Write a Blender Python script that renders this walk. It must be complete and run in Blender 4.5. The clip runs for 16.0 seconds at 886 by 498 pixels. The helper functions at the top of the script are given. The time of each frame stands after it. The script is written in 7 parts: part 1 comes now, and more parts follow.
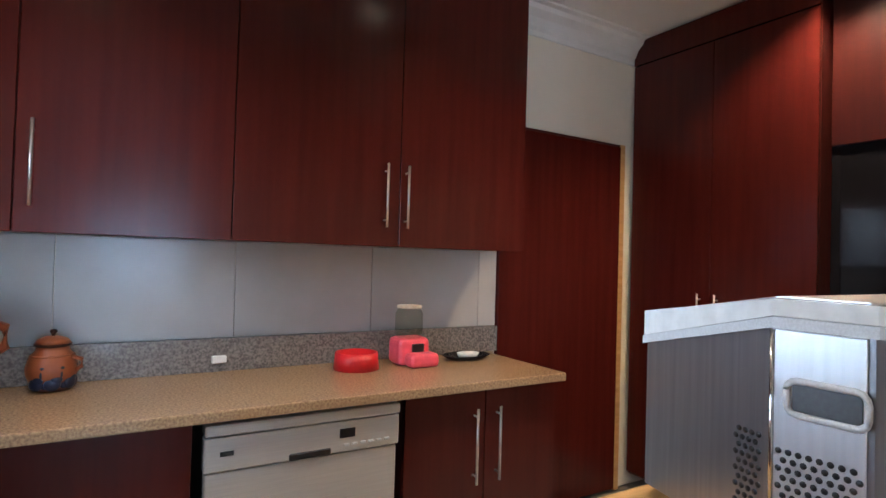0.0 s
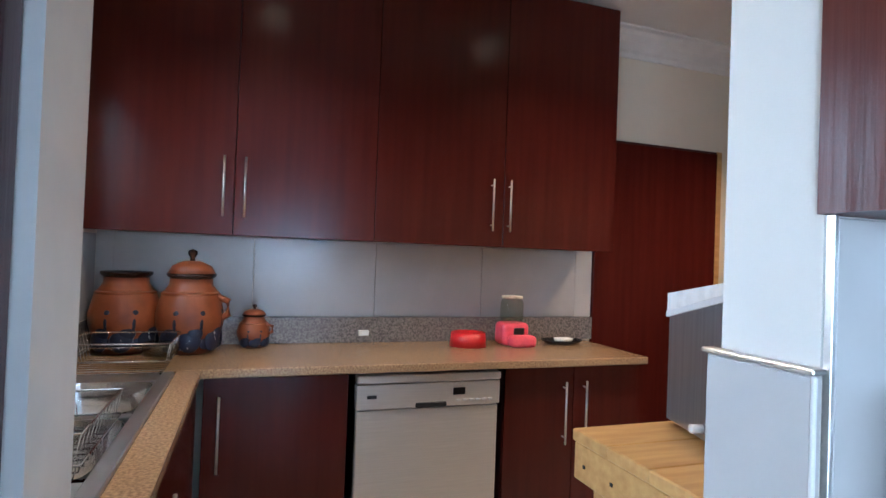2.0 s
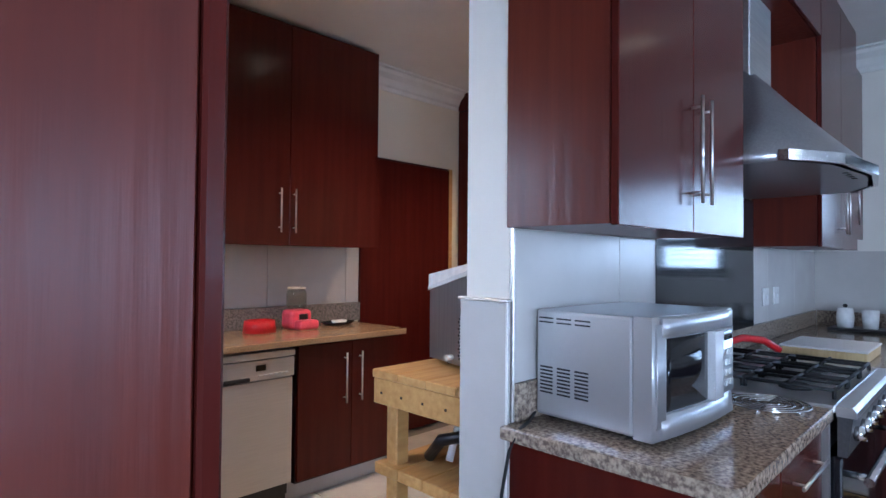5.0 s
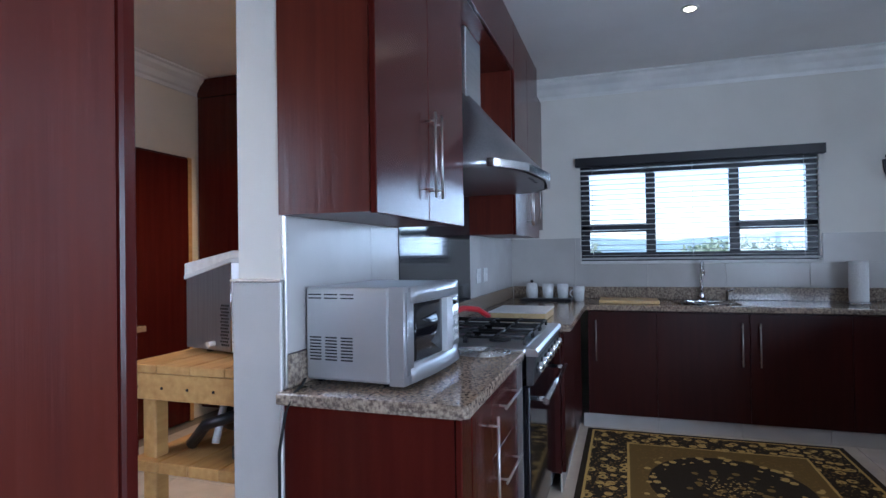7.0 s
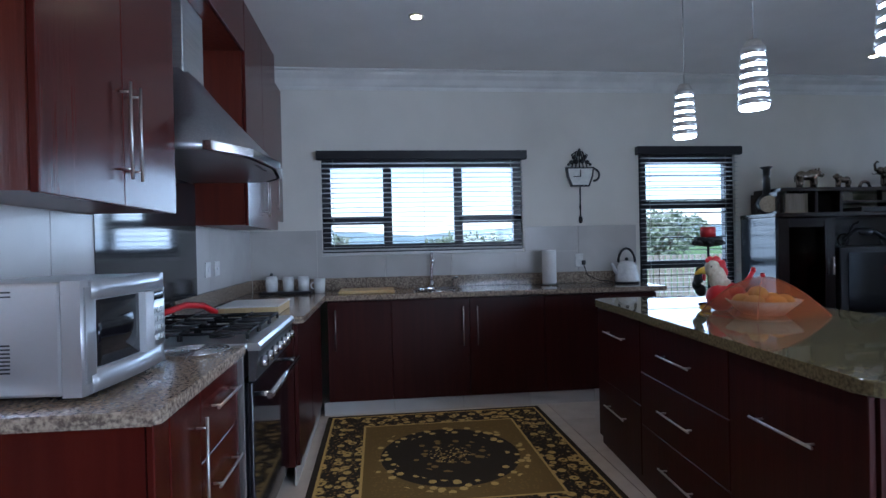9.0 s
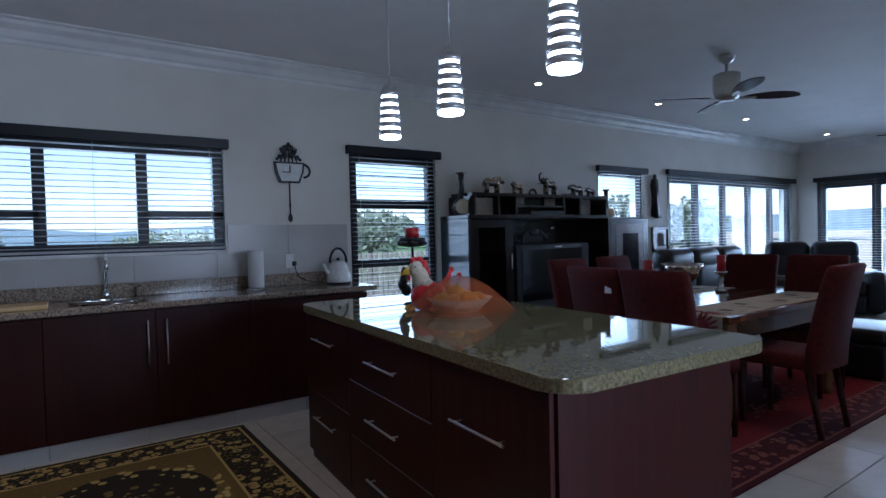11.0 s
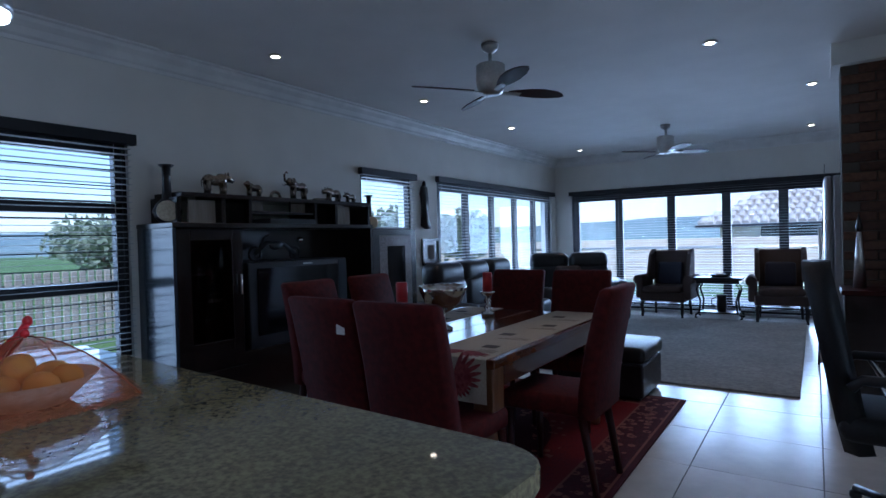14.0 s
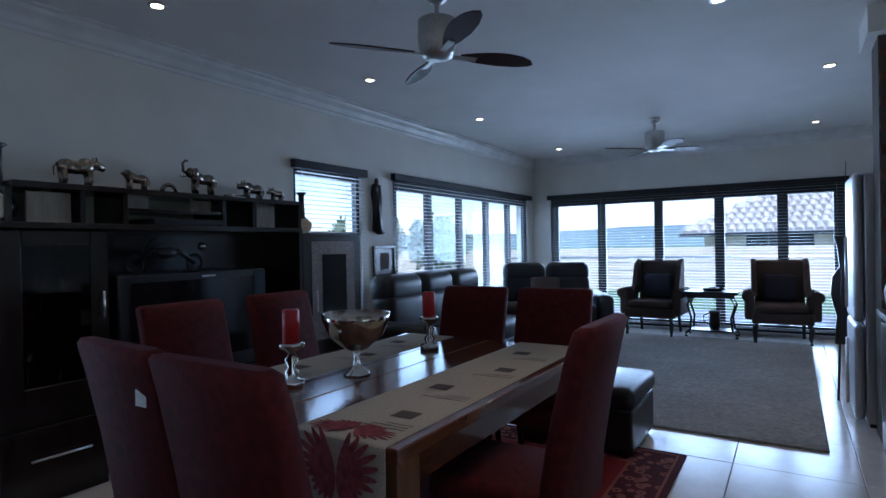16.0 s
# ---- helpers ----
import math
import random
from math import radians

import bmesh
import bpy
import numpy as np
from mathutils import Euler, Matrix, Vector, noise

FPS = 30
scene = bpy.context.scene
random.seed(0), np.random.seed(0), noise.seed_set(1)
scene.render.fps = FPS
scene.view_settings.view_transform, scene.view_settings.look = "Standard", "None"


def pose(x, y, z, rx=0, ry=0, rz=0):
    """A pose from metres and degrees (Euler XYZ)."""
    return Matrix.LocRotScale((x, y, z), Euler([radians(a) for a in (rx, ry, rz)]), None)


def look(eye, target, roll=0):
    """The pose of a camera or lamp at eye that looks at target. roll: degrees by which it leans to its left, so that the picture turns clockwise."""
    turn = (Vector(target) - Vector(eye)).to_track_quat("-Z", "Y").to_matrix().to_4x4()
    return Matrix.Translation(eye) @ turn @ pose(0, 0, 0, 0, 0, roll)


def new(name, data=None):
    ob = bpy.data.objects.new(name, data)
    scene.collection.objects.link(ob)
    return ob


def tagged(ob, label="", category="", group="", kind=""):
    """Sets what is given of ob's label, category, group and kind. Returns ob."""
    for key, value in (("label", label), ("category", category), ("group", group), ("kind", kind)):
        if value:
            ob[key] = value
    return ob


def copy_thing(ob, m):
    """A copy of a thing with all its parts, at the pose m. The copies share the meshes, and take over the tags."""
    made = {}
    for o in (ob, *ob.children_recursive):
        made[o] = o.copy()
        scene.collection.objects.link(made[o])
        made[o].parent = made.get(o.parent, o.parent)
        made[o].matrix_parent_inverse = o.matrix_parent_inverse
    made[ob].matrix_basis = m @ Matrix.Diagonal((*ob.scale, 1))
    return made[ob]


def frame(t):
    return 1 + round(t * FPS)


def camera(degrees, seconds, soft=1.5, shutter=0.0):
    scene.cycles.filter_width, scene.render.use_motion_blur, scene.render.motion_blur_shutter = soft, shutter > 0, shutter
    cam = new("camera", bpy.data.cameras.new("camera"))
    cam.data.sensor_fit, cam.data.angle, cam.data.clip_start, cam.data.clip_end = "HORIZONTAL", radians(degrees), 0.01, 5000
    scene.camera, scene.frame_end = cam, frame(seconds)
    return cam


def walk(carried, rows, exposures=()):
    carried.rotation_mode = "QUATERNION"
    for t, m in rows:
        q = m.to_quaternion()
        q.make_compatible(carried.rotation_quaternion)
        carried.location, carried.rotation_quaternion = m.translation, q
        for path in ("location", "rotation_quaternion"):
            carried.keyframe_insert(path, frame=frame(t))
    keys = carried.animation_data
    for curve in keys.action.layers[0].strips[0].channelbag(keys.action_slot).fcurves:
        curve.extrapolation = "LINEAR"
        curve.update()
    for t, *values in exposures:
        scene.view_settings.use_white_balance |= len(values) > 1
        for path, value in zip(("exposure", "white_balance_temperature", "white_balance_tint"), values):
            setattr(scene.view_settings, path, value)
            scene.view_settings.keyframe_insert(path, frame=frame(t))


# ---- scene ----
cam = camera(77.0, 16.0)
ROWS = [
    (0.0, 0.495, 1.154, 1.365, -31.54, 1.11, -1.65),
    (0.5, 0.462, 1.052, 1.360, -26.32, 0.95, -1.93),
    (1.0, 0.442, 0.933, 1.362, -22.89, 0.90, -2.06),
    (1.5, 0.395, 0.793, 1.355, -20.05, 0.87, -2.10),
    (2.0, 0.338, 0.654, 1.351, -19.14, 0.85, -2.13),
    (2.5, 0.275, 0.520, 1.352, -19.36, 0.88, -2.01),
    (3.0, 0.232, 0.419, 1.349, -20.43, 0.94, -1.86),
    (5.5, -0.258, 0.227, 1.325, -53.22, 1.17, -0.01),
    (6.0, -0.321, 0.219, 1.315, -60.41, 1.09, 0.51),
    (6.5, -0.369, 0.199, 1.304, -66.56, 0.88, 0.86),
    (7.0, -0.406, 0.187, 1.299, -71.91, 0.55, 0.80),
    (7.5, -0.427, 0.148, 1.298, -77.37, 0.18, 0.92),
    (8.0, -0.422, 0.100, 1.295, -83.33, 0.03, 1.07),
    (8.5, -0.400, 0.070, 1.284, -89.97, -0.19, 1.31),
    (9.0, -0.380, 0.064, 1.276, -96.57, -0.44, 1.24),
    (9.5, -0.345, 0.054, 1.280, -104.80, -0.91, 1.57),
    (10.0, -0.328, 0.034, 1.287, -112.08, -1.22, 1.52),
    (12.5, 0.207, -0.511, 1.298, -139.32, -1.14, 1.63),
    (13.0, 0.267, -0.698, 1.309, -142.31, -1.08, 1.65),
    (13.5, 0.325, -0.915, 1.312, -144.54, -0.99, 1.61),
    (14.0, 0.370, -1.160, 1.313, -146.23, -0.88, 1.51),
    (14.5, 0.420, -1.419, 1.317, -147.15, -0.72, 1.40),
    (15.0, 0.489, -1.661, 1.320, -147.66, -0.58, 1.30),
    (15.5, 0.585, -1.912, 1.325, -147.90, -0.41, 1.12),
    (16.0, 0.666, -2.149, 1.317, -147.93, -0.24, 1.04),
]
walk(cam, [(t, pose(x, y, z, 90 + pitch, roll, yaw)) for t, x, y, z, yaw, pitch, roll in ROWS],
     [(0.0, 2.3, 5050, 6), (3.2, 2.25, 4950, 11), (5.4, 1.95, 5100, 16), (8.0, 1.6, 5200, 16), (10.0, 1.33, 5200, 16), (12.5, 0.8, 4900, 18), (14.5, 0.8, 4850, 16), (16.0, 1.0, 5000, 15)])

# ---- world, sun, large lights ----
world = bpy.data.worlds.new("sky_world")
scene.world = world
world.use_nodes = True
wn = world.node_tree.nodes
sky = wn.new("ShaderNodeTexSky")
sky.sky_type, sky.sun_disc = "NISHITA", False
sky.sun_elevation, sky.sun_rotation = radians(48), radians(329)
sky.air_density, sky.dust_density = 1.0, 1.0
wn["Background"].inputs[1].default_value = 0.15
world.node_tree.links.new(sky.outputs[0], wn["Background"].inputs[0])


def lamp(name, kind, m, energy, color, **kw):
    d = bpy.data.lights.new(name, kind)
    d.energy, d.color = energy, color
    for k, v in kw.items():
        if k == "angle":
            d.angle = v
        elif k == "size":
            d.size = v
        elif k == "spread":
            d.spread = v
        elif k == "size_y":
            d.size_y = v
        elif k == "spot":
            d.spot_size, d.spot_blend = v, 0.6
        elif k == "radius":
            d.shadow_soft_size = v
    if "size_y" in kw:
        d.shape = "RECTANGLE"
    ob = new(name, d)
    ob.matrix_basis = m
    return ob


lamp("sun_light", "SUN", look((-18, 30, 40), (0, 0, 0)), 3.0, (1, 0.95, 0.88), angle=radians(12))
BLUE = (0.72, 0.86, 1.0)
lamp("window_light", "AREA", look((4.75, -0.35, 1.65), (0, -0.35, 0.8)), 6.5, BLUE, size=1.75, size_y=0.8, spread=radians(140))
lamp("window_light", "AREA", look((4.75, -2.73, 1.2), (0, -2.73, 0.5)), 6, BLUE, size=0.8, size_y=1.8, spread=radians(140))
lamp("window_light", "AREA", look((4.75, -6.15, 1.5), (0, -6.15, 1.2)), 7, BLUE, size=0.85, size_y=1.1)
lamp("window_light", "AREA", look((4.75, -9.05, 1.2), (0, -9.05, 0.5)), 36, BLUE, size=3.7, size_y=1.8)
lamp("window_light", "AREA", look((2.1, -11.45, 1.15), (2.1, -5.0, -0.3)), 84, BLUE, size=4.0, size_y=1.9, spread=radians(130))
lamp("window_light", "AREA", look((-2.9, -2.6, 1.3), (0.9, 1.0, 1.3)), 20, (0.84, 0.93, 1.0), size=1.9, size_y=1.6, spread=radians(100))
lamp("window_light", "AREA", look((-0.6, 2.45, 1.65), (3, 2.1, 1.1)), 10, (0.95, 0.97, 1.0), size=1.1, size_y=0.75)

# ---- small builders ----
ORG = {}


def bm_new():
    return bmesh.new()


def bx(bm, x0, x1, y0, y1, z0, z1, bev=0.0, seg=1):
    m = Matrix.LocRotScale(((x0 + x1) / 2, (y0 + y1) / 2, (z0 + z1) / 2), None, (abs(x1 - x0), abs(y1 - y0), abs(z1 - z0)))
    vs = bmesh.ops.create_cube(bm, size=1, matrix=m)["verts"]
    if bev:
        es = {e for v in vs for e in v.link_edges}
        bmesh.ops.bevel(bm, geom=list(es), offset=bev, segments=seg, affect="EDGES", profile=0.5)
        if bev >= 0.03 and seg >= 3:
            for f in bm.faces:
                f.smooth = True
    return bm


def box(x0, x1, y0, y1, z0, z1, bev=0.0, seg=1):
    return bx(bmesh.new(), x0, x1, y0, y1, z0, z1, bev, seg)


def ring_verts(bm, c, u, v, r, n):
    return [bm.verts.new(c + (u * math.cos(a) + v * math.sin(a)) * r) for a in (2 * math.pi * k / n for k in range(n))]


def lathe(bm, prof, cx=0, cy=0, cz=0, n=24, sx=1.0, sy=1.0):
    """Turn (radius, height) pairs round the upright axis."""
    rings = []
    for r, z in prof:
        if r < 1e-5:
            rings.append([bm.verts.new((cx, cy, cz + z))])
        else:
            rings.append([bm.verts.new((cx + sx * r * math.cos(2 * math.pi * k / n), cy + sy * r * math.sin(2 * math.pi * k / n), cz + z)) for k in range(n)])
    for a, b in zip(rings, rings[1:]):
        for k in range(n):
            q = [a[k % len(a)], a[(k + 1) % len(a)], b[(k + 1) % len(b)], b[k % len(b)]]
            q = list(dict.fromkeys(q))
            if len(q) > 2:
                bm.faces.new(q)
    for r_ in (rings[0], rings[-1]):
        if len(r_) > 2:
            bm.faces.new(r_)
    for f in bm.faces:
        f.smooth = True
    return bm


def tube(bm, pts, r, n=8, r2=None):
    pts = [Vector(p) for p in pts]
    rings = []
    for i, p in enumerate(pts):
        d = (pts[min(i + 1, len(pts) - 1)] - pts[max(i - 1, 0)]).normalized()
        u = d.cross(Vector((0, 0, 1)) if abs(d.z) < 0.95 else Vector((1, 0, 0))).normalized()
        rr = r if r2 is None else r + (r2 - r) * i / (len(pts) - 1)
        rings.append(ring_verts(bm, p, u, d.cross(u), rr, n))
    for a, b in zip(rings, rings[1:]):
        for k in range(n):
            f = bm.faces.new((a[k], a[(k + 1) % n], b[(k + 1) % n], b[k]))
            f.smooth = True
    bm.faces.new(rings[0][::-1])
    bm.faces.new(rings[-1])
    return bm


def arc(c, r, a0, a1, n, plane="xz"):
    out = []
    for k in range(n + 1):
        a = radians(a0 + (a1 - a0) * k / n)
        p, q = r * math.cos(a), r * math.sin(a)
        out.append((c[0] + p, c[1], c[2] + q) if plane == "xz" else (c[0], c[1] + p, c[2] + q) if plane == "yz" else (c[0] + p, c[1] + q, c[2]))
    return out


def blob(bm, c, r, sc=(1, 1, 1), rz=0, n=12):
    bmesh.ops.create_uvsphere(bm, u_segments=n, v_segments=max(6, n // 2), radius=r, matrix=Matrix.Translation(c) @ Matrix.Rotation(radians(rz), 4, "Z") @ Matrix.Diagonal((*sc, 1)))
    for f in bm.faces:
        f.smooth = True
    return bm


def prism(bm, outline, y0, y1, axis="y"):
    """An outline in a plane, given depth along an axis."""
    def at(a, b, d):
        return (a, d, b) if axis == "y" else (d, a, b) if axis == "x" else (a, b, d)
    lo = [bm.verts.new(at(a, b, y0)) for a, b in outline]
    hi = [bm.verts.new(at(a, b, y1)) for a, b in outline]
    n = len(outline)
    for k in range(n):
        bm.faces.new((lo[k], lo[(k + 1) % n], hi[(k + 1) % n], hi[k]))
    bm.faces.new(lo[::-1])
    bm.faces.new(hi)
    return bm


def thing(name, at=(0, 0, 0), label="", category="", group="", kind=""):
    ob = new(name)
    ob.location = at
    ob.empty_display_size = 0.1
    ORG[ob.name] = Vector(at)
    return tagged(ob, label, category, group, kind)


def part(name, bm, material, parent=None, label=""):
    bmesh.ops.recalc_face_normals(bm, faces=bm.faces[:])
    me = bpy.data.meshes.new(name)
    org = ORG[parent.name] if parent else Vector()
    bmesh.ops.translate(bm, verts=bm.verts[:], vec=-org)
    bm.to_mesh(me)
    bm.free()
    me.materials.append(material)
    ob = new(name, me)
    ob.parent = parent
    ORG[ob.name] = org
    return tagged(ob, label)


def piece(name, mesh, m, parent):
    ob = new(name, mesh)
    ob.parent = parent
    ob.matrix_basis = Matrix.Translation(-ORG[parent.name]) @ m
    return ob


def single(name, bm, material, label, category, kind="", group=""):
    ob = part(name, bm, material)
    return tagged(ob, label, category, group, kind)


def mesh_of(bm, material, name="piece"):
    bmesh.ops.recalc_face_normals(bm, faces=bm.faces[:])
    me = bpy.data.meshes.new(name)
    bm.to_mesh(me)
    bm.free()
    me.materials.append(material)
    return me


# ---- materials ----
def mat(name, col, rough=0.5, metal=0.0, col2=None, scale=20.0, stretch=(1, 1, 1), detail=6, bump=0.0, bscale=60.0, spec=0.5, coat=0.0, rvar=0.08, rand=0.0, emit=0.0, trans=0.0, mix=(0.35, 0.65), kind="noise", coarse=0.12):
    m = bpy.data.materials.new(name)
    m.use_nodes = True
    nt = m.node_tree
    n, l = nt.nodes, nt.links
    b = n["Principled BSDF"]
    b.inputs["Roughness"].default_value = rough
    b.inputs["Metallic"].default_value = metal
    b.inputs["Specular IOR Level"].default_value = spec
    b.inputs["Coat Weight"].default_value = coat
    b.inputs["Coat Roughness"].default_value = 0.08
    b.inputs["Transmission Weight"].default_value = trans
    tc = n.new("ShaderNodeTexCoord")
    mp = n.new("ShaderNodeMapping")
    mp.inputs["Scale"].default_value = stretch
    l.new(tc.outputs["Object"], mp.inputs["Vector"])
    if kind == "voronoi":
        t = n.new("ShaderNodeTexVoronoi")
        t.inputs["Scale"].default_value = scale
        fac = t.outputs["Color"]
    else:
        t = n.new("ShaderNodeTexNoise")
        t.inputs["Scale"].default_value, t.inputs["Detail"].default_value = scale, detail
        fac = t.outputs["Fac"]
    l.new(mp.outputs[0], t.inputs["Vector"])
    ramp = n.new("ShaderNodeValToRGB")
    ramp.color_ramp.elements[0].position, ramp.color_ramp.elements[1].position = mix
    ramp.color_ramp.elements[0].color = (*col, 1)
    ramp.color_ramp.elements[1].color = (*(col2 or [c * 0.85 for c in col]), 1)
    l.new(fac, ramp.inputs[0])
    big = n.new("ShaderNodeTexNoise")
    big.inputs["Scale"].default_value, big.inputs["Detail"].default_value = 1.7, 3
    l.new(tc.outputs["Object"], big.inputs["Vector"])
    mr = n.new("ShaderNodeMapRange")
    mr.inputs["To Min"].default_value, mr.inputs["To Max"].default_value = 1 - coarse, 1 + coarse
    l.new(big.outputs["Fac"], mr.inputs["Value"])
    mul = n.new("ShaderNodeVectorMath")
    mul.operation = "SCALE"
    l.new(ramp.outputs[0], mul.inputs[0])
    l.new(mr.outputs[0], mul.inputs["Scale"])
    out = mul.outputs[0]
    if rand:
        oi = n.new("ShaderNodeObjectInfo")
        m2 = n.new("ShaderNodeMapRange")
        m2.inputs["To Min"].default_value, m2.inputs["To Max"].default_value = 1 - rand, 1 + rand
        l.new(oi.outputs["Random"], m2.inputs["Value"])
        mu2 = n.new("ShaderNodeVectorMath")
        mu2.operation = "SCALE"
        l.new(out, mu2.inputs[0])
        l.new(m2.outputs[0], mu2.inputs["Scale"])
        out = mu2.outputs[0]
    l.new(out, b.inputs["Base Color"])
    rr = n.new("ShaderNodeMapRange")
    r0, r1 = max(0.02, rough - rvar), min(1, rough + rvar)
    r0, r1 = (max(0.285, r0), r1) if rough > 0.274 else (r0, min(0.262, r1))
    rr.inputs["To Min"].default_value, rr.inputs["To Max"].default_value = r0, r1
    l.new(big.outputs["Fac"], rr.inputs["Value"])
    l.new(rr.outputs[0], b.inputs["Roughness"])
    if bump:
        nb = n.new("ShaderNodeTexNoise")
        nb.inputs["Scale"].default_value, nb.inputs["Detail"].default_value = bscale, 4
        l.new(mp.outputs[0], nb.inputs["Vector"])
        bp = n.new("ShaderNodeBump")
        bp.inputs["Strength"].default_value, bp.inputs["Distance"].default_value = bump, 0.004
        l.new(nb.outputs["Fac"], bp.inputs["Height"])
        l.new(bp.outputs[0], b.inputs["Normal"])
    if emit:
        b.inputs["Emission Color"].default_value = (*col, 1)
        b.inputs["Emission Strength"].default_value = emit
    return m


WALL = mat("wall_paint", (0.74, 0.71, 0.65), 0.7, col2=(0.70, 0.67, 0.61), scale=3, bump=0.06, bscale=220, coarse=0.03)
WALLW = mat("scullery_paint", (0.76, 0.70, 0.58), 0.7, col2=(0.72, 0.66, 0.54), scale=3, bump=0.06, bscale=220, coarse=0.03)
CEIL = mat("ceiling_paint", (0.80, 0.78, 0.75), 0.75, scale=3, col2=(0.76, 0.74, 0.71), bump=0.04, bscale=150, coarse=0.03)
TRIMW = mat("white_gloss_paint", (0.80, 0.79, 0.76), 0.35, scale=4, coarse=0.03)
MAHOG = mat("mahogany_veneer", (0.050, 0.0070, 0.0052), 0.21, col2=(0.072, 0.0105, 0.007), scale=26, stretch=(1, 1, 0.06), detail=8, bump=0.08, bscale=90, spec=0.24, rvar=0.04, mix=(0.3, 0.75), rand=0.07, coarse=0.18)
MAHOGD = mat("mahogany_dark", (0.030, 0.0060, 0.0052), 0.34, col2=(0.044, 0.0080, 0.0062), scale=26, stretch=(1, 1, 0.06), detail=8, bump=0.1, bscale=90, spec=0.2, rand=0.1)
MAHOGR = mat("mahogany_red", (0.070, 0.0105, 0.0062), 0.32, col2=(0.118, 0.020, 0.010), scale=30, stretch=(1, 1, 0.05), detail=8, bump=0.35, bscale=50, spec=0.42, rvar=0.03, mix=(0.3, 0.75), coarse=0.22)
GRAN = mat("beige_granite", (0.44, 0.29, 0.155), 0.18, col2=(0.24, 0.15, 0.085), scale=130, detail=5, mix=(0.36, 0.66), rvar=0.04)
GRANG = mat("grey_granite", (0.42, 0.335, 0.25), 0.12, col2=(0.13, 0.098, 0.078), scale=90, detail=5, mix=(0.36, 0.63), rvar=0.04)
GRANU = mat("grey_speckled_granite", (0.25, 0.225, 0.21), 0.2, col2=(0.11, 0.098, 0.095), scale=110, detail=5, mix=(0.36, 0.64), rvar=0.04)
GRANI = mat("green_granite", (0.27, 0.225, 0.115), 0.035, col2=(0.125, 0.104, 0.058), scale=85, detail=5, mix=(0.34, 0.64), rvar=0.015, spec=0.55)
TILEF = mat("porcelain_floor_tile", (0.60, 0.565, 0.51), 0.2, col2=(0.53, 0.495, 0.45), scale=7, rand=0.05, rvar=0.05, bump=0.02, bscale=20)
GROUT = mat("grout", (0.20, 0.18, 0.16), 0.9, scale=80)
TILEW = mat("wall_tile", (0.53, 0.51, 0.485), 0.21, col2=(0.49, 0.47, 0.445), scale=5, rand=0.04, rvar=0.04, spec=0.26)
STEEL = mat("brushed_steel", (0.55, 0.54, 0.53), 0.33, 0.95, col2=(0.47, 0.46, 0.45), scale=160, stretch=(1, 1, 0.03), bump=0.06, bscale=200)
STEELH = mat("steel_side", (0.70, 0.70, 0.70), 0.28, 0.95, col2=(0.60, 0.60, 0.61), scale=90, stretch=(0.05, 0.05, 1), bump=0.05, bscale=180)
FASCIA = mat("steel_fascia", (0.58, 0.55, 0.51), 0.4, 0.5, col2=(0.53, 0.50, 0.465), scale=200, stretch=(0.03, 1, 1), coarse=0.04)
# same steel with shade put into its colour: ice maker body, hood canopy
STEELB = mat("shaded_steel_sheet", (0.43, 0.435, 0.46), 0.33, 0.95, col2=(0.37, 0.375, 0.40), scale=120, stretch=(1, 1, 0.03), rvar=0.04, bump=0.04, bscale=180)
STEELD = mat("dark_steel", (0.16, 0.16, 0.165), 0.36, 0.9, scale=120, coarse=0.04)
# same steel with the window's glare put into its pale colour
STEELP = mat("window_lit_steel", (0.86, 0.86, 0.87), 0.36, 1.0, col2=(0.80, 0.80, 0.81), scale=90, stretch=(1, 1, 0.05), bump=0.02, bscale=150, coarse=0.05)
CHROME = mat("chrome", (0.75, 0.75, 0.75), 0.12, 1.0, scale=40, coarse=0.03, rvar=0.05)
SATIN = mat("satin_nickel", (0.66, 0.64, 0.61), 0.3, 1.0, scale=60, coarse=0.04)
SILVER = mat("silver_paint", (0.57, 0.575, 0.59), 0.34, 0.75, scale=900, coarse=0.0, rvar=0.0, bump=0.0)
LIGHTGR = mat("pale_grey_plastic", (0.62, 0.63, 0.64), 0.4, scale=300, coarse=0.01, bump=0.0)
BLACKP = mat("black_plastic", (0.012, 0.012, 0.014), 0.35, scale=40)
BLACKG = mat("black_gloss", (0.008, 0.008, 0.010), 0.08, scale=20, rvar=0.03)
ALU = mat("black_aluminium", (0.014, 0.014, 0.018), 0.38, 0.2, scale=60)
IRON = mat("cast_iron", (0.015, 0.015, 0.016), 0.6, 0.3, scale=70, bump=0.2)
PINE = mat("pine_board", (0.56, 0.34, 0.12), 0.5, col2=(0.40, 0.21, 0.06), scale=9, stretch=(0.6, 4, 4), detail=7, bump=0.15, bscale=50, rand=0.08, mix=(0.3, 0.75))
ESPR = mat("espresso_wood", (0.010, 0.007, 0.006), 0.25, col2=(0.020, 0.013, 0.010), scale=26, stretch=(1, 1, 0.08), bump=0.08, coat=0.2)
TABLEW = mat("jarrah_tabletop", (0.085, 0.026, 0.012), 0.16, col2=(0.15, 0.055, 0.022), scale=14, stretch=(5, 0.4, 1), detail=8, coat=0.5, bump=0.06, rand=0.15)
TABLEL = mat("table_leg_wood", (0.13, 0.05, 0.018), 0.3, col2=(0.18, 0.075, 0.028), scale=14, stretch=(3, 3, 0.3), coat=0.2)
REDF = mat("red_upholstery", (0.098, 0.011, 0.010), 0.85, col2=(0.058, 0.008, 0.008), scale=34, detail=8, bump=0.35, bscale=420, coarse=0.3, spec=0.2)
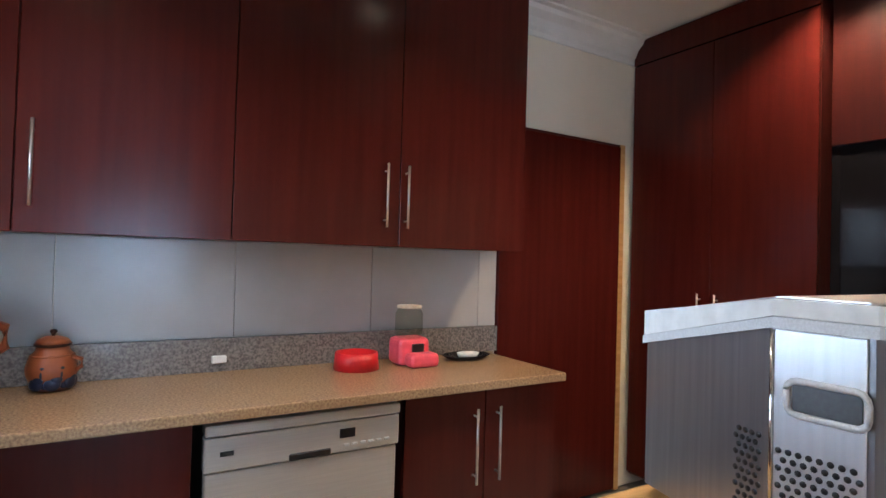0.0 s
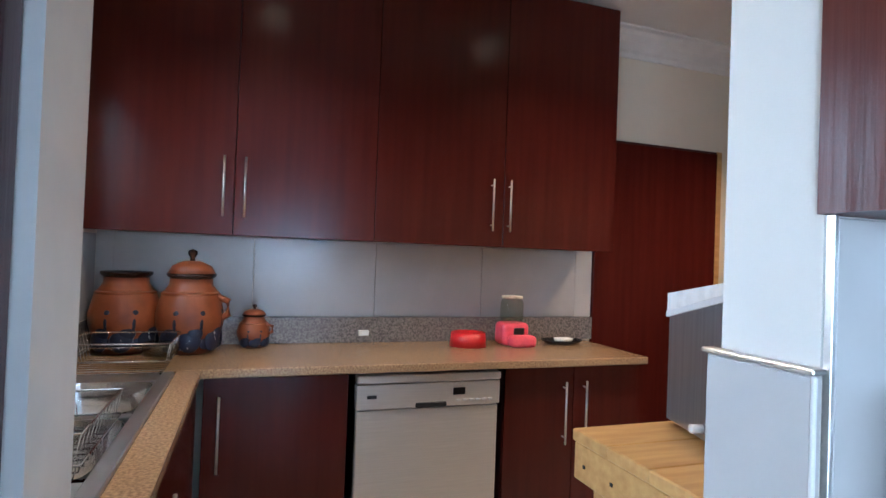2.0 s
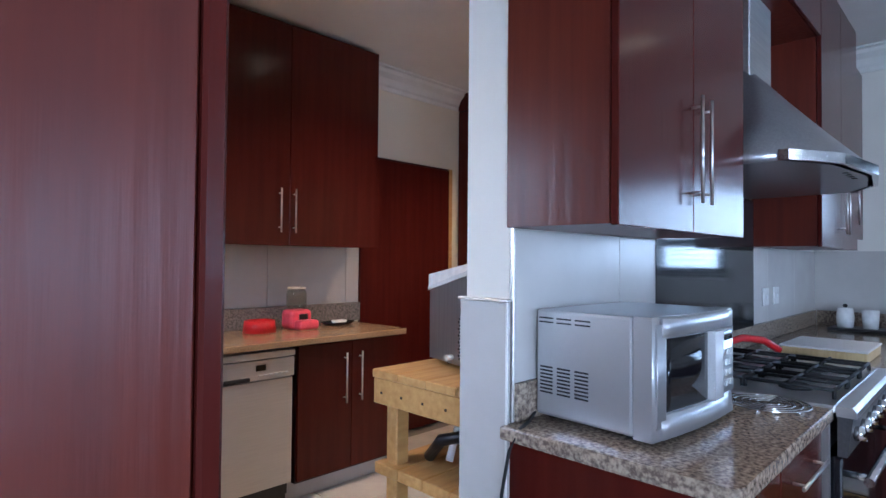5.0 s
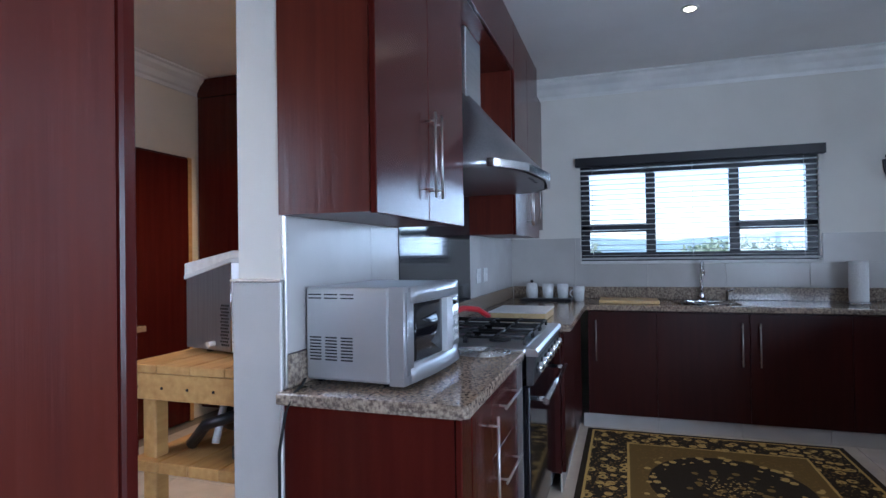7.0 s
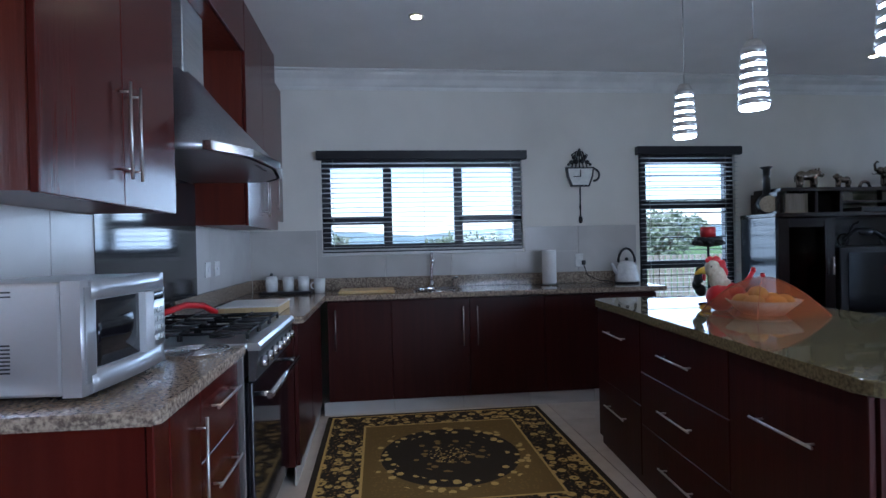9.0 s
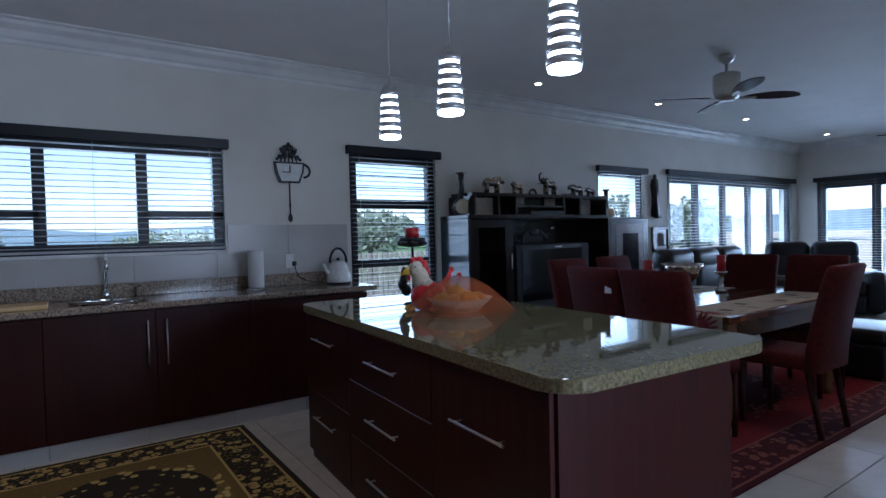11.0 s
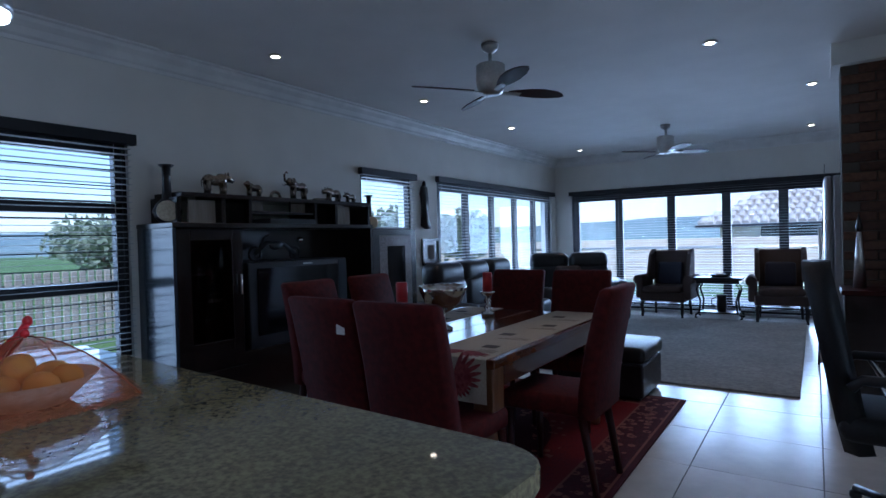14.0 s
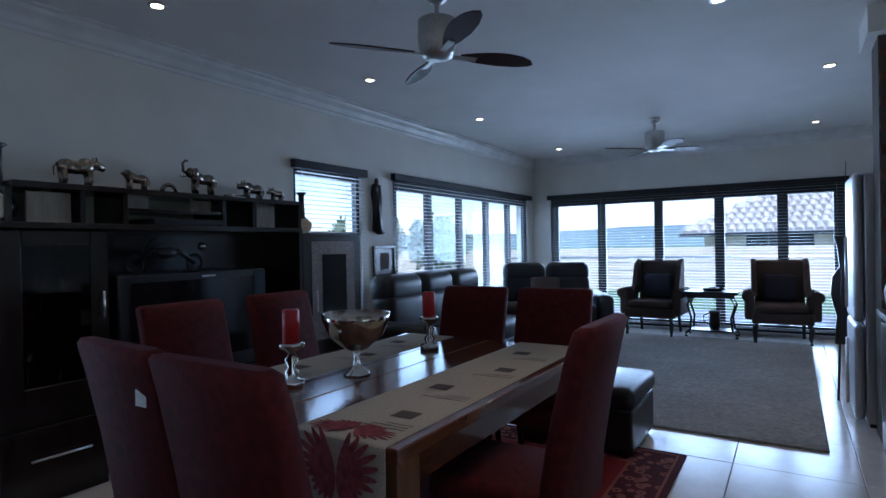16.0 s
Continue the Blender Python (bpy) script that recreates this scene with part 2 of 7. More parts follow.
LEATH = mat("black_leather", (0.010, 0.010, 0.011), 0.36, col2=(0.016, 0.015, 0.016), scale=70, bump=0.35, bscale=160, rvar=0.06, spec=0.38)
LEATHM = mat("matt_black_leather", (0.009, 0.009, 0.010), 0.5, col2=(0.014, 0.013, 0.014), scale=70, bump=0.3, bscale=160, spec=0.3)
TAUPE = mat("taupe_upholstery", (0.085, 0.060, 0.050), 0.9, col2=(0.065, 0.045, 0.038), scale=200, bump=0.3, bscale=400, spec=0.2)
NAVY = mat("dark_cushion", (0.022, 0.022, 0.035), 0.9, scale=160, bump=0.3, bscale=300)
CARPET = mat("grey_carpet", (0.27, 0.25, 0.22), 0.97, col2=(0.19, 0.175, 0.155), scale=30, detail=9, bump=0.6, bscale=500, spec=0.1, coarse=0.3)
TERRA = mat("terracotta", (0.29, 0.080, 0.024), 0.42, col2=(0.19, 0.050, 0.016), scale=12, bump=0.1, bscale=50)
COBALT = mat("dark_blue_glaze", (0.012, 0.018, 0.045), 0.3, col2=(0.5, 0.5, 0.5), scale=70, mix=(0.66, 0.70))
DARKGL = mat("dark_brown_glaze", (0.03, 0.012, 0.008), 0.25, scale=30)
REDP = mat("red_plastic", (0.62, 0.015, 0.02), 0.3, scale=30, coarse=0.05)
PINKP = mat("pink_plastic", (0.85, 0.10, 0.15), 0.35, scale=30, coarse=0.05)
WHITEP = mat("white_ceramic", (0.78, 0.78, 0.76), 0.2, scale=30, coarse=0.03)
PAPER = mat("paper_towel", (0.80, 0.79, 0.77), 0.9, scale=120, bump=0.3, bscale=200)
BOARD = mat("chopping_board", (0.58, 0.44, 0.22), 0.5, col2=(0.50, 0.36, 0.17), scale=14, stretch=(1, 6, 1), bump=0.1)
CANDLE = mat("red_candle_wax", (0.42, 0.012, 0.014), 0.45, scale=20)
MERCURY = mat("mottled_silver", (0.62, 0.57, 0.50), 0.14, 1.0, col2=(0.22, 0.14, 0.09), scale=16, mix=(0.5, 0.66), rvar=0.06)
SILVERW = mat("polished_silver", (0.70, 0.68, 0.64), 0.16, 1.0, scale=24)
BRONZE = mat("antique_silver", (0.34, 0.29, 0.24), 0.25, 1.0, col2=(0.13, 0.10, 0.08), scale=45, bump=0.4, bscale=80)
EBONY = mat("ebony_carving", (0.012, 0.009, 0.008), 0.35, scale=30, bump=0.1)
LAWN = mat("lawn", (0.09, 0.16, 0.035), 0.95, col2=(0.06, 0.11, 0.025), scale=8, bump=0.5, coarse=0.25)
PAVE = mat("terrace_paving", (0.26, 0.25, 0.235), 0.8, col2=(0.21, 0.20, 0.19), scale=5, bump=0.2)
# blue of the distance haze is mixed into the hill's own green
HILL = mat("haze_tinted_hill", (0.13, 0.19, 0.20), 0.95, col2=(0.18, 0.235, 0.23), scale=0.05, coarse=0.2)
# leaf greens lightened and greyed to stand in for glare over the trees
LEAF = mat("foliage", (0.11, 0.145, 0.085), 0.6, col2=(0.16, 0.195, 0.12), scale=3, rand=0.2)
BARK = mat("bark", (0.10, 0.07, 0.045), 0.9, col2=(0.06, 0.04, 0.03), scale=12, bump=0.6)
ROOFT = mat("clay_roof_tile", (0.52, 0.48, 0.44), 0.8, col2=(0.42, 0.385, 0.35), scale=4, bump=0.2, rand=0.2)
PLASTER = mat("house_plaster", (0.55, 0.47, 0.36), 0.85, col2=(0.50, 0.42, 0.32), scale=2, bump=0.2)
FENCEW = mat("weathered_timber", (0.34, 0.30, 0.25), 0.85, col2=(0.26, 0.22, 0.18), scale=8, stretch=(6, 6, 0.6), bump=0.2, rand=0.15)
BRICKM = mat("brown_brick", (0.12, 0.055, 0.032), 0.85, col2=(0.075, 0.035, 0.022), scale=30, bump=0.5, bscale=60, rand=0.35)
MORTAR = mat("mortar", (0.10, 0.085, 0.07), 0.95, scale=60, bump=0.4)
STRAW = mat("fruit_yellow", (0.75, 0.36, 0.05), 0.45, col2=(0.80, 0.50, 0.08), scale=6, rand=0.2)
SLATM = mat("blind_slat_white", (0.52, 0.52, 0.51), 0.5, scale=20, coarse=0.04)
CREAM = mat("cream_feather", (0.70, 0.62, 0.48), 0.6, col2=(0.55, 0.45, 0.32), scale=60)
YELL = mat("yellow_paint", (0.75, 0.45, 0.03), 0.5, scale=20)
BLUEPN = mat("blue_grey_side", (0.030, 0.040, 0.050), 0.22, col2=(0.024, 0.032, 0.042), scale=14, stretch=(1, 1, 0.1), coat=0.2)
RUBBER = mat("black_rubber", (0.01, 0.01, 0.01), 0.8, scale=60)


def glass(name, col=(0.95, 0.97, 0.97), rough=0.0):
    m = bpy.data.materials.new(name)
    m.use_nodes = True
    n, l = m.node_tree.nodes, m.node_tree.links
    n.remove(n["Principled BSDF"])
    t, g, f, x = n.new("ShaderNodeBsdfTransparent"), n.new("ShaderNodeBsdfGlossy"), n.new("ShaderNodeLayerWeight"), n.new("ShaderNodeMixShader")
    t.inputs[0].default_value = (*col, 1)
    g.inputs["Roughness"].default_value = rough
    f.inputs[0].default_value = 0.5
    p, q = n.new("ShaderNodeMath"), n.new("ShaderNodeMath")
    p.operation, q.operation = "POWER", "MULTIPLY_ADD"
    l.new(f.outputs["Facing"], p.inputs[0])
    p.inputs[1].default_value = 5.0
    l.new(p.outputs[0], q.inputs[0])
    q.inputs[1].default_value, q.inputs[2].default_value = 0.8, 0.035
    l.new(q.outputs[0], x.inputs[0])
    l.new(t.outputs[0], x.inputs[1])
    l.new(g.outputs[0], x.inputs[2])
    l.new(x.outputs[0], n["Material Output"].inputs[0])
    return m


GLASS = glass("window_glass")
TINT = glass("tinted_glass", (0.55, 0.53, 0.51))
CLEAR = glass("clear_plastic", (0.80, 0.82, 0.76))
NET = bpy.data.materials.new("orange_mesh")
NET.use_nodes = True
NET.node_tree.nodes["Principled BSDF"].inputs["Base Color"].default_value = (0.56, 0.12, 0.022, 1)
NET.node_tree.nodes["Principled BSDF"].inputs["Roughness"].default_value = 0.6
NET.node_tree.nodes["Principled BSDF"].inputs["Alpha"].default_value = 0.44


def lit(name, col, strength):
    m = bpy.data.materials.new(name)
    m.use_nodes = True
    b = m.node_tree.nodes["Principled BSDF"]
    b.inputs["Emission Color"].default_value = (*col, 1)
    b.inputs["Emission Strength"].default_value = strength
    return m


LAMPW = lit("downlight_glow", (1.0, 0.80, 0.48), 7)
PENDW = lit("pendant_glow", (0.93, 0.98, 1.0), 6)


def patterned(name, base, dark, light, third, sx, sy):
    """A woven oriental rug in the middle of its own object: borders, field, medallion."""
    m = bpy.data.materials.new(name)
    m.use_nodes = True
    n, l = m.node_tree.nodes, m.node_tree.links
    b = n["Principled BSDF"]
    b.inputs["Roughness"].default_value, b.inputs["Specular IOR Level"].default_value = 0.95, 0.1
    tc = n.new("ShaderNodeTexCoord")
    sep = n.new("ShaderNodeSeparateXYZ")
    l.new(tc.outputs["Object"], sep.inputs[0])

    def mth(op, a, c=None):
        k = n.new("ShaderNodeMath")
        k.operation = op
        for i, v in enumerate((a, c)):
            if v is None:
                continue
            if isinstance(v, (int, float)):
                k.inputs[i].default_value = v
            else:
                l.new(v, k.inputs[i])
        return k.outputs[0]

    def band(v, lo, hi):
        return mth("MULTIPLY", mth("GREATER_THAN", v, lo), mth("LESS_THAN", v, hi))

    def over(a, c, f):
        k = n.new("ShaderNodeMix")
        k.data_type = "RGBA"
        l.new(f, k.inputs[0])
        for i, v in ((6, a), (7, c)):
            if isinstance(v, tuple):
                k.inputs[i].default_value = (*v, 1)
            else:
                l.new(v, k.inputs[i])
        return k.outputs[2]

    ax, ay = mth("ABSOLUTE", sep.outputs[0]), mth("ABSOLUTE", sep.outputs[1])
    edge = mth("MINIMUM", mth("SUBTRACT", sx, ax), mth("SUBTRACT", sy, ay))
    vor = n.new("ShaderNodeTexVoronoi")
    vor.inputs["Scale"].default_value = 15
    l.new(tc.outputs["Object"], vor.inputs["Vector"])
    fine = n.new("ShaderNodeTexVoronoi")
    fine.inputs["Scale"].default_value = 42
    l.new(tc.outputs["Object"], fine.inputs["Vector"])
    rr = mth("SQRT", mth("ADD", mth("POWER", mth("DIVIDE", sep.outputs[0], sx), 2), mth("POWER", mth("DIVIDE", sep.outputs[1], sy), 2)))
    rosette = mth("LESS_THAN", vor.outputs["Distance"], 0.33)
    speck = mth("LESS_THAN", fine.outputs["Distance"], 0.30)
    field = over(base, third, speck)
    field = over(field, dark, band(rr, 0.0, 0.52))
    field = over(field, light, mth("MULTIPLY", rosette, band(rr, 0.42, 0.60)))
    field = over(field, third, mth("MULTIPLY", rosette, band(rr, 0.0, 0.30)))
    field = over(field, light, mth("MULTIPLY", speck, band(rr, 0.0, 0.16)))
    bord = over(dark, light, mth("MULTIPLY", mth("LESS_THAN", vor.outputs["Distance"], 0.42), mth("GREATER_THAN", vor.outputs["Distance"], 0.16)))
    bord = over(bord, third, speck)
    c = over(field, bord, band(edge, 0.05, 0.27))
    c = over(c, light, band(edge, 0.27, 0.285))
    c = over(c, base, band(edge, 0.285, 0.33))
    c = over(c, light, band(edge, 0.035, 0.05))
    c = over(c, dark, mth("LESS_THAN", edge, 0.035))
    l.new(c, b.inputs["Base Color"])
    nb = n.new("ShaderNodeTexNoise")
    nb.inputs["Scale"].default_value = 350
    bp = n.new("ShaderNodeBump")
    bp.inputs["Strength"].default_value, bp.inputs["Distance"].default_value = 0.5, 0.004
    l.new(tc.outputs["Object"], nb.inputs["Vector"])
    l.new(nb.outputs["Fac"], bp.inputs["Height"])
    l.new(bp.outputs[0], b.inputs["Normal"])
    return m


RUGG = patterned("gold_black_rug", (0.17, 0.115, 0.040), (0.034, 0.028, 0.022), (0.52, 0.37, 0.13), (0.22, 0.145, 0.05), 0.88, 0.80)
RUGR = patterned("red_oriental_rug", (0.17, 0.016, 0.018), (0.06, 0.010, 0.014), (0.24, 0.085, 0.06), (0.10, 0.014, 0.02), 1.15, 1.6)

# ---- large structure ----
H = 2.77
XE, YS, YN, XW = 4.46, -11.15, 3.52, -2.6


def walled(name, x0, x1, y0, y1, holes, along, material, label):
    """A wall with real openings: holes as (from, to, bottom, top) along its length."""
    bm = bmesh.new()
    a0, a1 = (y0, y1) if along == "y" else (x0, x1)
    def put(p, q, z0, z1):
        if q - p > 1e-4 and z1 - z0 > 1e-4:
            bx(bm, x0, x1, p, q, z0, z1) if along == "y" else bx(bm, p, q, y0, y1, z0, z1)
    cur = a0
    for p, q, z0, z1 in sorted(holes):
        put(cur, p, 0, H)
        put(p, q, 0, z0)
        put(p, q, z1, H)
        cur = q
    put(cur, a1, 0, H)
    return single(name, bm, material, label, "wall", "structure")


W1 = (-1.21, 0.54, 1.22, 2.025)
W2 = (-3.24, -2.30, 0.12, 2.06)
W3 = (-6.62, -5.69, 0.40, 2.06)
W4 = (-10.95, -7.16, 0.05, 2.08)
W5 = (0.06, 4.14, 0.03, 2.08)
WW = (1.95, 2.92, 1.24, 2.06)
walled("wall_east", XE, XE + 0.22, YS - 0.22, YN + 0.2, [W1, W2, W3, W4], "y", WALL, "off-white painted plaster wall with dark framed windows")
walled("wall_south", XW - 0.2, XE, YS - 0.22, YS, [W5], "x", WALL, "off-white painted plaster wall round wide glass doors")
walled("wall_north", -0.52, XE, YN, YN + 0.2, [], "x", WALLW, "cream painted scullery wall behind the cabinets")
walled("wall_scullery_west", -0.52, -0.32, 1.50, YN, [WW], "y", WALLW, "cream painted scullery wall with a small window")
walled("wall_west", XW - 0.2, XW, YS, 1.33, [(-3.6, -1.6, 0.03, 2.1)], "y", WALL, "off-white painted plaster wall closing the room")
single("wall_jamb", box(XW, 0.13, 1.33, 1.50, 0, H), TRIMW, "white painted wall end beside the scullery opening", "wall", "structure")
single("wall_kitchen", box(1.0, XE, 1.145, 1.295, 0, H), WALL, "white painted partition between kitchen and scullery", "wall", "structure")
single("opening_lintel", box(0.13, 1.0, 1.145, 1.295, 2.62, H), WALL, "white plaster lintel over the scullery opening", "wall", "structure")
single("ceiling", box(XW - 0.2, XE + 0.22, YS - 0.22, YN + 0.2, H, H + 0.15), CEIL, "smooth white painted plaster ceiling", "ceiling", "structure")


def cornice(name, p, q, inward):
    """A stepped cove along the top of a wall from p to q."""
    prof = [(0, 0), (0, -0.15), (0.012, -0.15), (0.018, -0.125), (0.035, -0.11), (0.055, -0.07), (0.09, -0.04), (0.10, -0.018), (0.13, -0.012), (0.13, 0)]
    bm = bmesh.new()
    a = [bm.verts.new((p[0] + inward[0] * u, p[1] + inward[1] * u, H + w - 0.002)) for u, w in prof]
    b = [bm.verts.new((q[0] + inward[0] * u, q[1] + inward[1] * u, H + w - 0.002)) for u, w in prof]
    for k in range(len(prof) - 1):
        bm.faces.new((a[k], a[k + 1], b[k + 1], b[k]))
    bm.faces.new(a)
    bm.faces.new(b[::-1])
    single(name, bm, TRIMW, "white moulded plaster cornice under the ceiling", "cornice", "structure")


cornice("cornice_east", (XE, YS), (XE, 1.145), (-1, 0))
cornice("cornice_south", (XW, YS), (XE, YS), (0, 1))
cornice("cornice_north", (-0.32, YN), (XE, YN), (0, -1))
cornice("cornice_kitchen", (1.0, 1.145), (XE, 1.145), (0, -1))
cornice("cornice_west", (XW, YS), (XW, 1.3), (1, 0))
cornice("cornice_pillar", (1.0, 1.13), (1.0, 1.31), (-1, 0))

# pillar: tiled dado with a metal edge round the wall's end
dado = thing("pillar_dado", (0.99, 1.25, 0), "pale grey tiled dado round the end of the partition", "pillar", kind="structure")
part("tile", box(0.981, 0.999, 1.14, 1.305, 0.0, 1.225, 0.003), TILEW, dado)
part("metal_trim", box(0.976, 1.0, 1.135, 1.311, 1.226, 1.233, 0.002), SATIN, dado, "satin metal edge strip")
part("metal_trim", box(0.978, 0.984, 1.134, 1.141, 0.0, 1.225, 0.002), TRIMW, dado, "white plastic edge strip")

# floor: a bed with separate tiles
floor = single("floor", box(XW - 0.2, XE + 0.22, YS - 0.22, YN + 0.2, -0.15, -0.008), GROUT, "large pale porcelain floor tiles with dark joints", "floor", "structure")

# ---- windows ----
def window(name, axis, face, out, a0, a1, z0, z1, mull, label, rails=(), width=0.055, sill=True):
    """A dark aluminium frame with panes. mull: posts along the wall; rails: (from, to, height)."""
    at = (face, (a0 + a1) / 2, z0) if axis == "y" else ((a0 + a1) / 2, face, z0)
    w = thing(name, at, label, "window", kind="structure")
    d0, d1 = sorted((face + out * 0.03, face + out * 0.09))

    def bar(nm, p, q, u, v, mtl, lab="", t0=d0, t1=d1):
        part(nm, box(t0, t1, p, q, u, v, 0.004) if axis == "y" else box(p, q, t0, t1, u, v, 0.004), mtl, w, lab)
    bar("frame", a0, a1, z1 - width, z1, ALU)
    bar("frame", a0, a1, z0, z0 + width, ALU)
    bar("frame", a0, a0 + width, z0 + width, z1 - width, ALU)
    bar("frame", a1 - width, a1, z0 + width, z1 - width, ALU)
    for m_ in mull:
        bar("mullion", m_ - width / 2, m_ + width / 2, z0 + width, z1 - width, ALU)
    for p, q, h in rails:
        bar("rail", p, q, h - 0.035, h + 0.035, ALU)
    xs = [a0 + width, *[m_ for m_ in mull], a1 - width]
    mid = (d0 + d1) / 2
    for p, q in zip(xs, xs[1:]):
        bm = box(mid - 0.003, mid + 0.003, p, q, z0 + 0.03, z1 - 0.03) if axis == "y" else box(p, q, mid - 0.003, mid + 0.003, z0 + 0.03, z1 - 0.03)
        pane = part("pane", bm, GLASS, w)
        pane.visible_shadow = False
    if sill:
        s0, s1 = sorted((face - out * 0.02, face + out * 0.22))
        bar("window_sill", a0, a1, z0 - 0.02, z0 + 0.004, TRIMW, "", s0, s1)
    return w


window("window_1", "y", XE, 1, *W1[:2], W1[2], W1[3], [-0.64, -0.02], "black aluminium kitchen window over the sink", [(-0.02, 0.54, 1.50), (-1.21, -0.64, 1.50)], width=0.075)
window("window_2", "y", XE, 1, *W2[:2], W2[2], W2[3], [], "tall black aluminium window beside the worktop", [(W2[0], W2[1], 1.60), (W2[0], W2[1], 1.05)], width=0.085)
window("window_3", "y", XE, 1, *W3[:2], W3[2], W3[3], [], "narrow black aluminium window behind the cabinet", [(W3[0], W3[1], 1.45)])
window("window_4", "y", XE, 1, *W4[:2], W4[2], W4[3], [-7.95, -8.72, -9.50, -10.24], "wide black aluminium folding doors to the garden", width=0.115)
window("window_5", "x", YS, -1, *W5[:2], W5[2], W5[3], [0.77, 1.56, 2.40, 3.28], "wide black aluminium folding doors to the balcony", width=0.13)
window("window_7", "y", XW, -1, -3.6, -1.6, 0.03, 2.1, [-2.6], "wide black aluminium glass doors", width=0.09)
window("window_6", "y", -0.32, -1, *WW[:2], WW[2], WW[3], [2.43], "small scullery window over the sink", [(WW[0], WW[1], 1.55)])


def blind(name, axis, face, inn, a0, a1, z0, z1, label, tilt=8, pitch=0.042, pelmet=ALU, over=0.035):
    at = (face, (a0 + a1) / 2, z1) if axis == "y" else ((a0 + a1) / 2, face, z1)
    b = thing(name, at, label, "blind")
    d0, d1 = sorted((face + inn * 0.003, face + inn * 0.065))
    def blk(nm, p, q, u, v, mtl, t0, t1, lab=""):
        part(nm, box(t0, t1, p, q, u, v, 0.003) if axis == "y" else box(p, q, t0, t1, u, v, 0.003), mtl, b, lab)
    blk("pelmet", a0 - over, a1 + over, z1 - 0.01, z1 + 0.065, pelmet, d0, d1, "dark headrail cover")
    wd, ln = 0.046, a1 - a0 - 0.01
    sl = mesh_of(box(-wd / 2, wd / 2, -ln / 2, ln / 2, -0.0013, 0.0013) if axis == "y" else box(-ln / 2, ln / 2, -wd / 2, wd / 2, -0.0013, 0.0013), SLATM, "slat")
    z = z1 - 0.04
    c = face + inn * 0.032
    while z > z0 + 0.02:
        rot_ = pose(c, (a0 + a1) / 2, z, 0, tilt * inn, 0) if axis == "y" else pose((a0 + a1) / 2, c, z, -tilt * inn, 0, 0)
        piece("slat", sl, rot_, b)
        z -= pitch
    blk("bottom_rail", a0, a1, z0 - 0.005, z0 + 0.012, SLATM, c - 0.02, c + 0.02)
    nc = max(2, int((a1 - a0) / 0.7) + 1)
    for k in range(nc):
        p = a0 + 0.1 + (a1 - a0 - 0.2) * k / (nc - 1)
        blk("cord", p - 0.0015, p + 0.0015, z0, z1, SLATM, c + 0.022, c + 0.025)
    return b


blind("venetian_blind", "y", XE, -1, W1[0], W1[1], W1[2] + 0.02, W1[3], "open white venetian blind with black pelmet on kitchen window", tilt=-4)
blind("venetian_blind", "y", XE, -1, W2[0], W2[1], W2[2], W2[3], "open white venetian blind with black pelmet on tall window", tilt=-2)
blind("venetian_blind", "y", XE, -1, W3[0], W3[1], W3[2], W3[3], "open white venetian blind with black pelmet on narrow window", tilt=-4)
blind("venetian_blind", "y", XE, -1, W4[0], W4[1], W4[2], W4[3], "open white venetian blind across the garden doors", tilt=3)
blind("venetian_blind", "x", YS, 1, W5[0], W5[1], W5[2] + 0.05, W5[3], "open white venetian blind across the balcony doors", tilt=3)
blind("venetian_blind", "y", -0.32, 1, WW[0], WW[1], WW[2], WW[3], "half closed white venetian blind over the scullery sink", tilt=28)

bars = thing("burglar_bars", (XE + 0.02, -2.72, 0.2), "thin dark horizontal bars across the tall window", "window bars")
for k in range(16):
    part("bar", tube(bmesh.new(), [(XE + 0.02, W2[0] + 0.02, 0.26 + k * 0.115), (XE + 0.02, W2[1] - 0.02, 0.26 + k * 0.115)], 0.005, 6), ALU, bars)
for y in (W2[0] + 0.03, W2[1] - 0.03):
    part("upright", box(XE + 0.012, XE + 0.028, y - 0.008, y + 0.008, 0.14, 2.05), ALU, bars)

# ---- outside ----
single("ground", box(-400, 400, -400, 400, -0.6, -0.3), LAWN, "green lawn reaching to the horizon", "ground", "structure")
single("balcony_floor", box(-3, 6.5, -14.2, YS - 0.22, -0.3, -0.04), PAVE, "pale paved balcony outside the glass doors", "terrace", "structure")
single("garden_terrace", box(XE + 0.22, 7.2, -12, 3.5, -0.3, -0.06), PAVE, "pale paved strip along the house", "terrace", "structure")
rail = thing("balustrade", (2, -13.9, 0), "pale steel balcony railing with thin horizontal bars", "railing")
for k in range(9):
    x = -2.6 + k * 1.1
    part("post", box(x - 0.02, x + 0.02, -13.92, -13.88, -0.06, 1.0), SATIN, rail)
for k in range(6):
    part("bar", tube(bmesh.new(), [(-2.8, -13.9, 0.12 + k * 0.16), (6.4, -13.9, 0.12 + k * 0.16)], 0.009, 6), SATIN, rail)
part("handrail", tube(bmesh.new(), [(-2.8, -13.9, 1.02), (6.4, -13.9, 1.02)], 0.025, 8), SATIN, rail)

house = thing("neighbour_house", (-1, -27, -0.3), "plastered house with clay tiled hipped roof", "house")
part("wall", box(-9.0, 3.5, -34, -25.5, -0.3, 1.67), PLASTER, house)
part("window", box(0.0, 2.1, -25.56, -25.48, 1.05, 1.58), BLACKG, house, "dark window under the eaves")
bm = bmesh.new()
pts = [(-9.6, -34.6, 1.62), (4.2, -34.6, 1.62), (4.2, -24.9, 1.62), (-9.6, -24.9, 1.62), (-6.0, -29.8, 4.22), (-0.6, -29.8, 4.22)]
vv = [bm.verts.new(p) for p in pts]
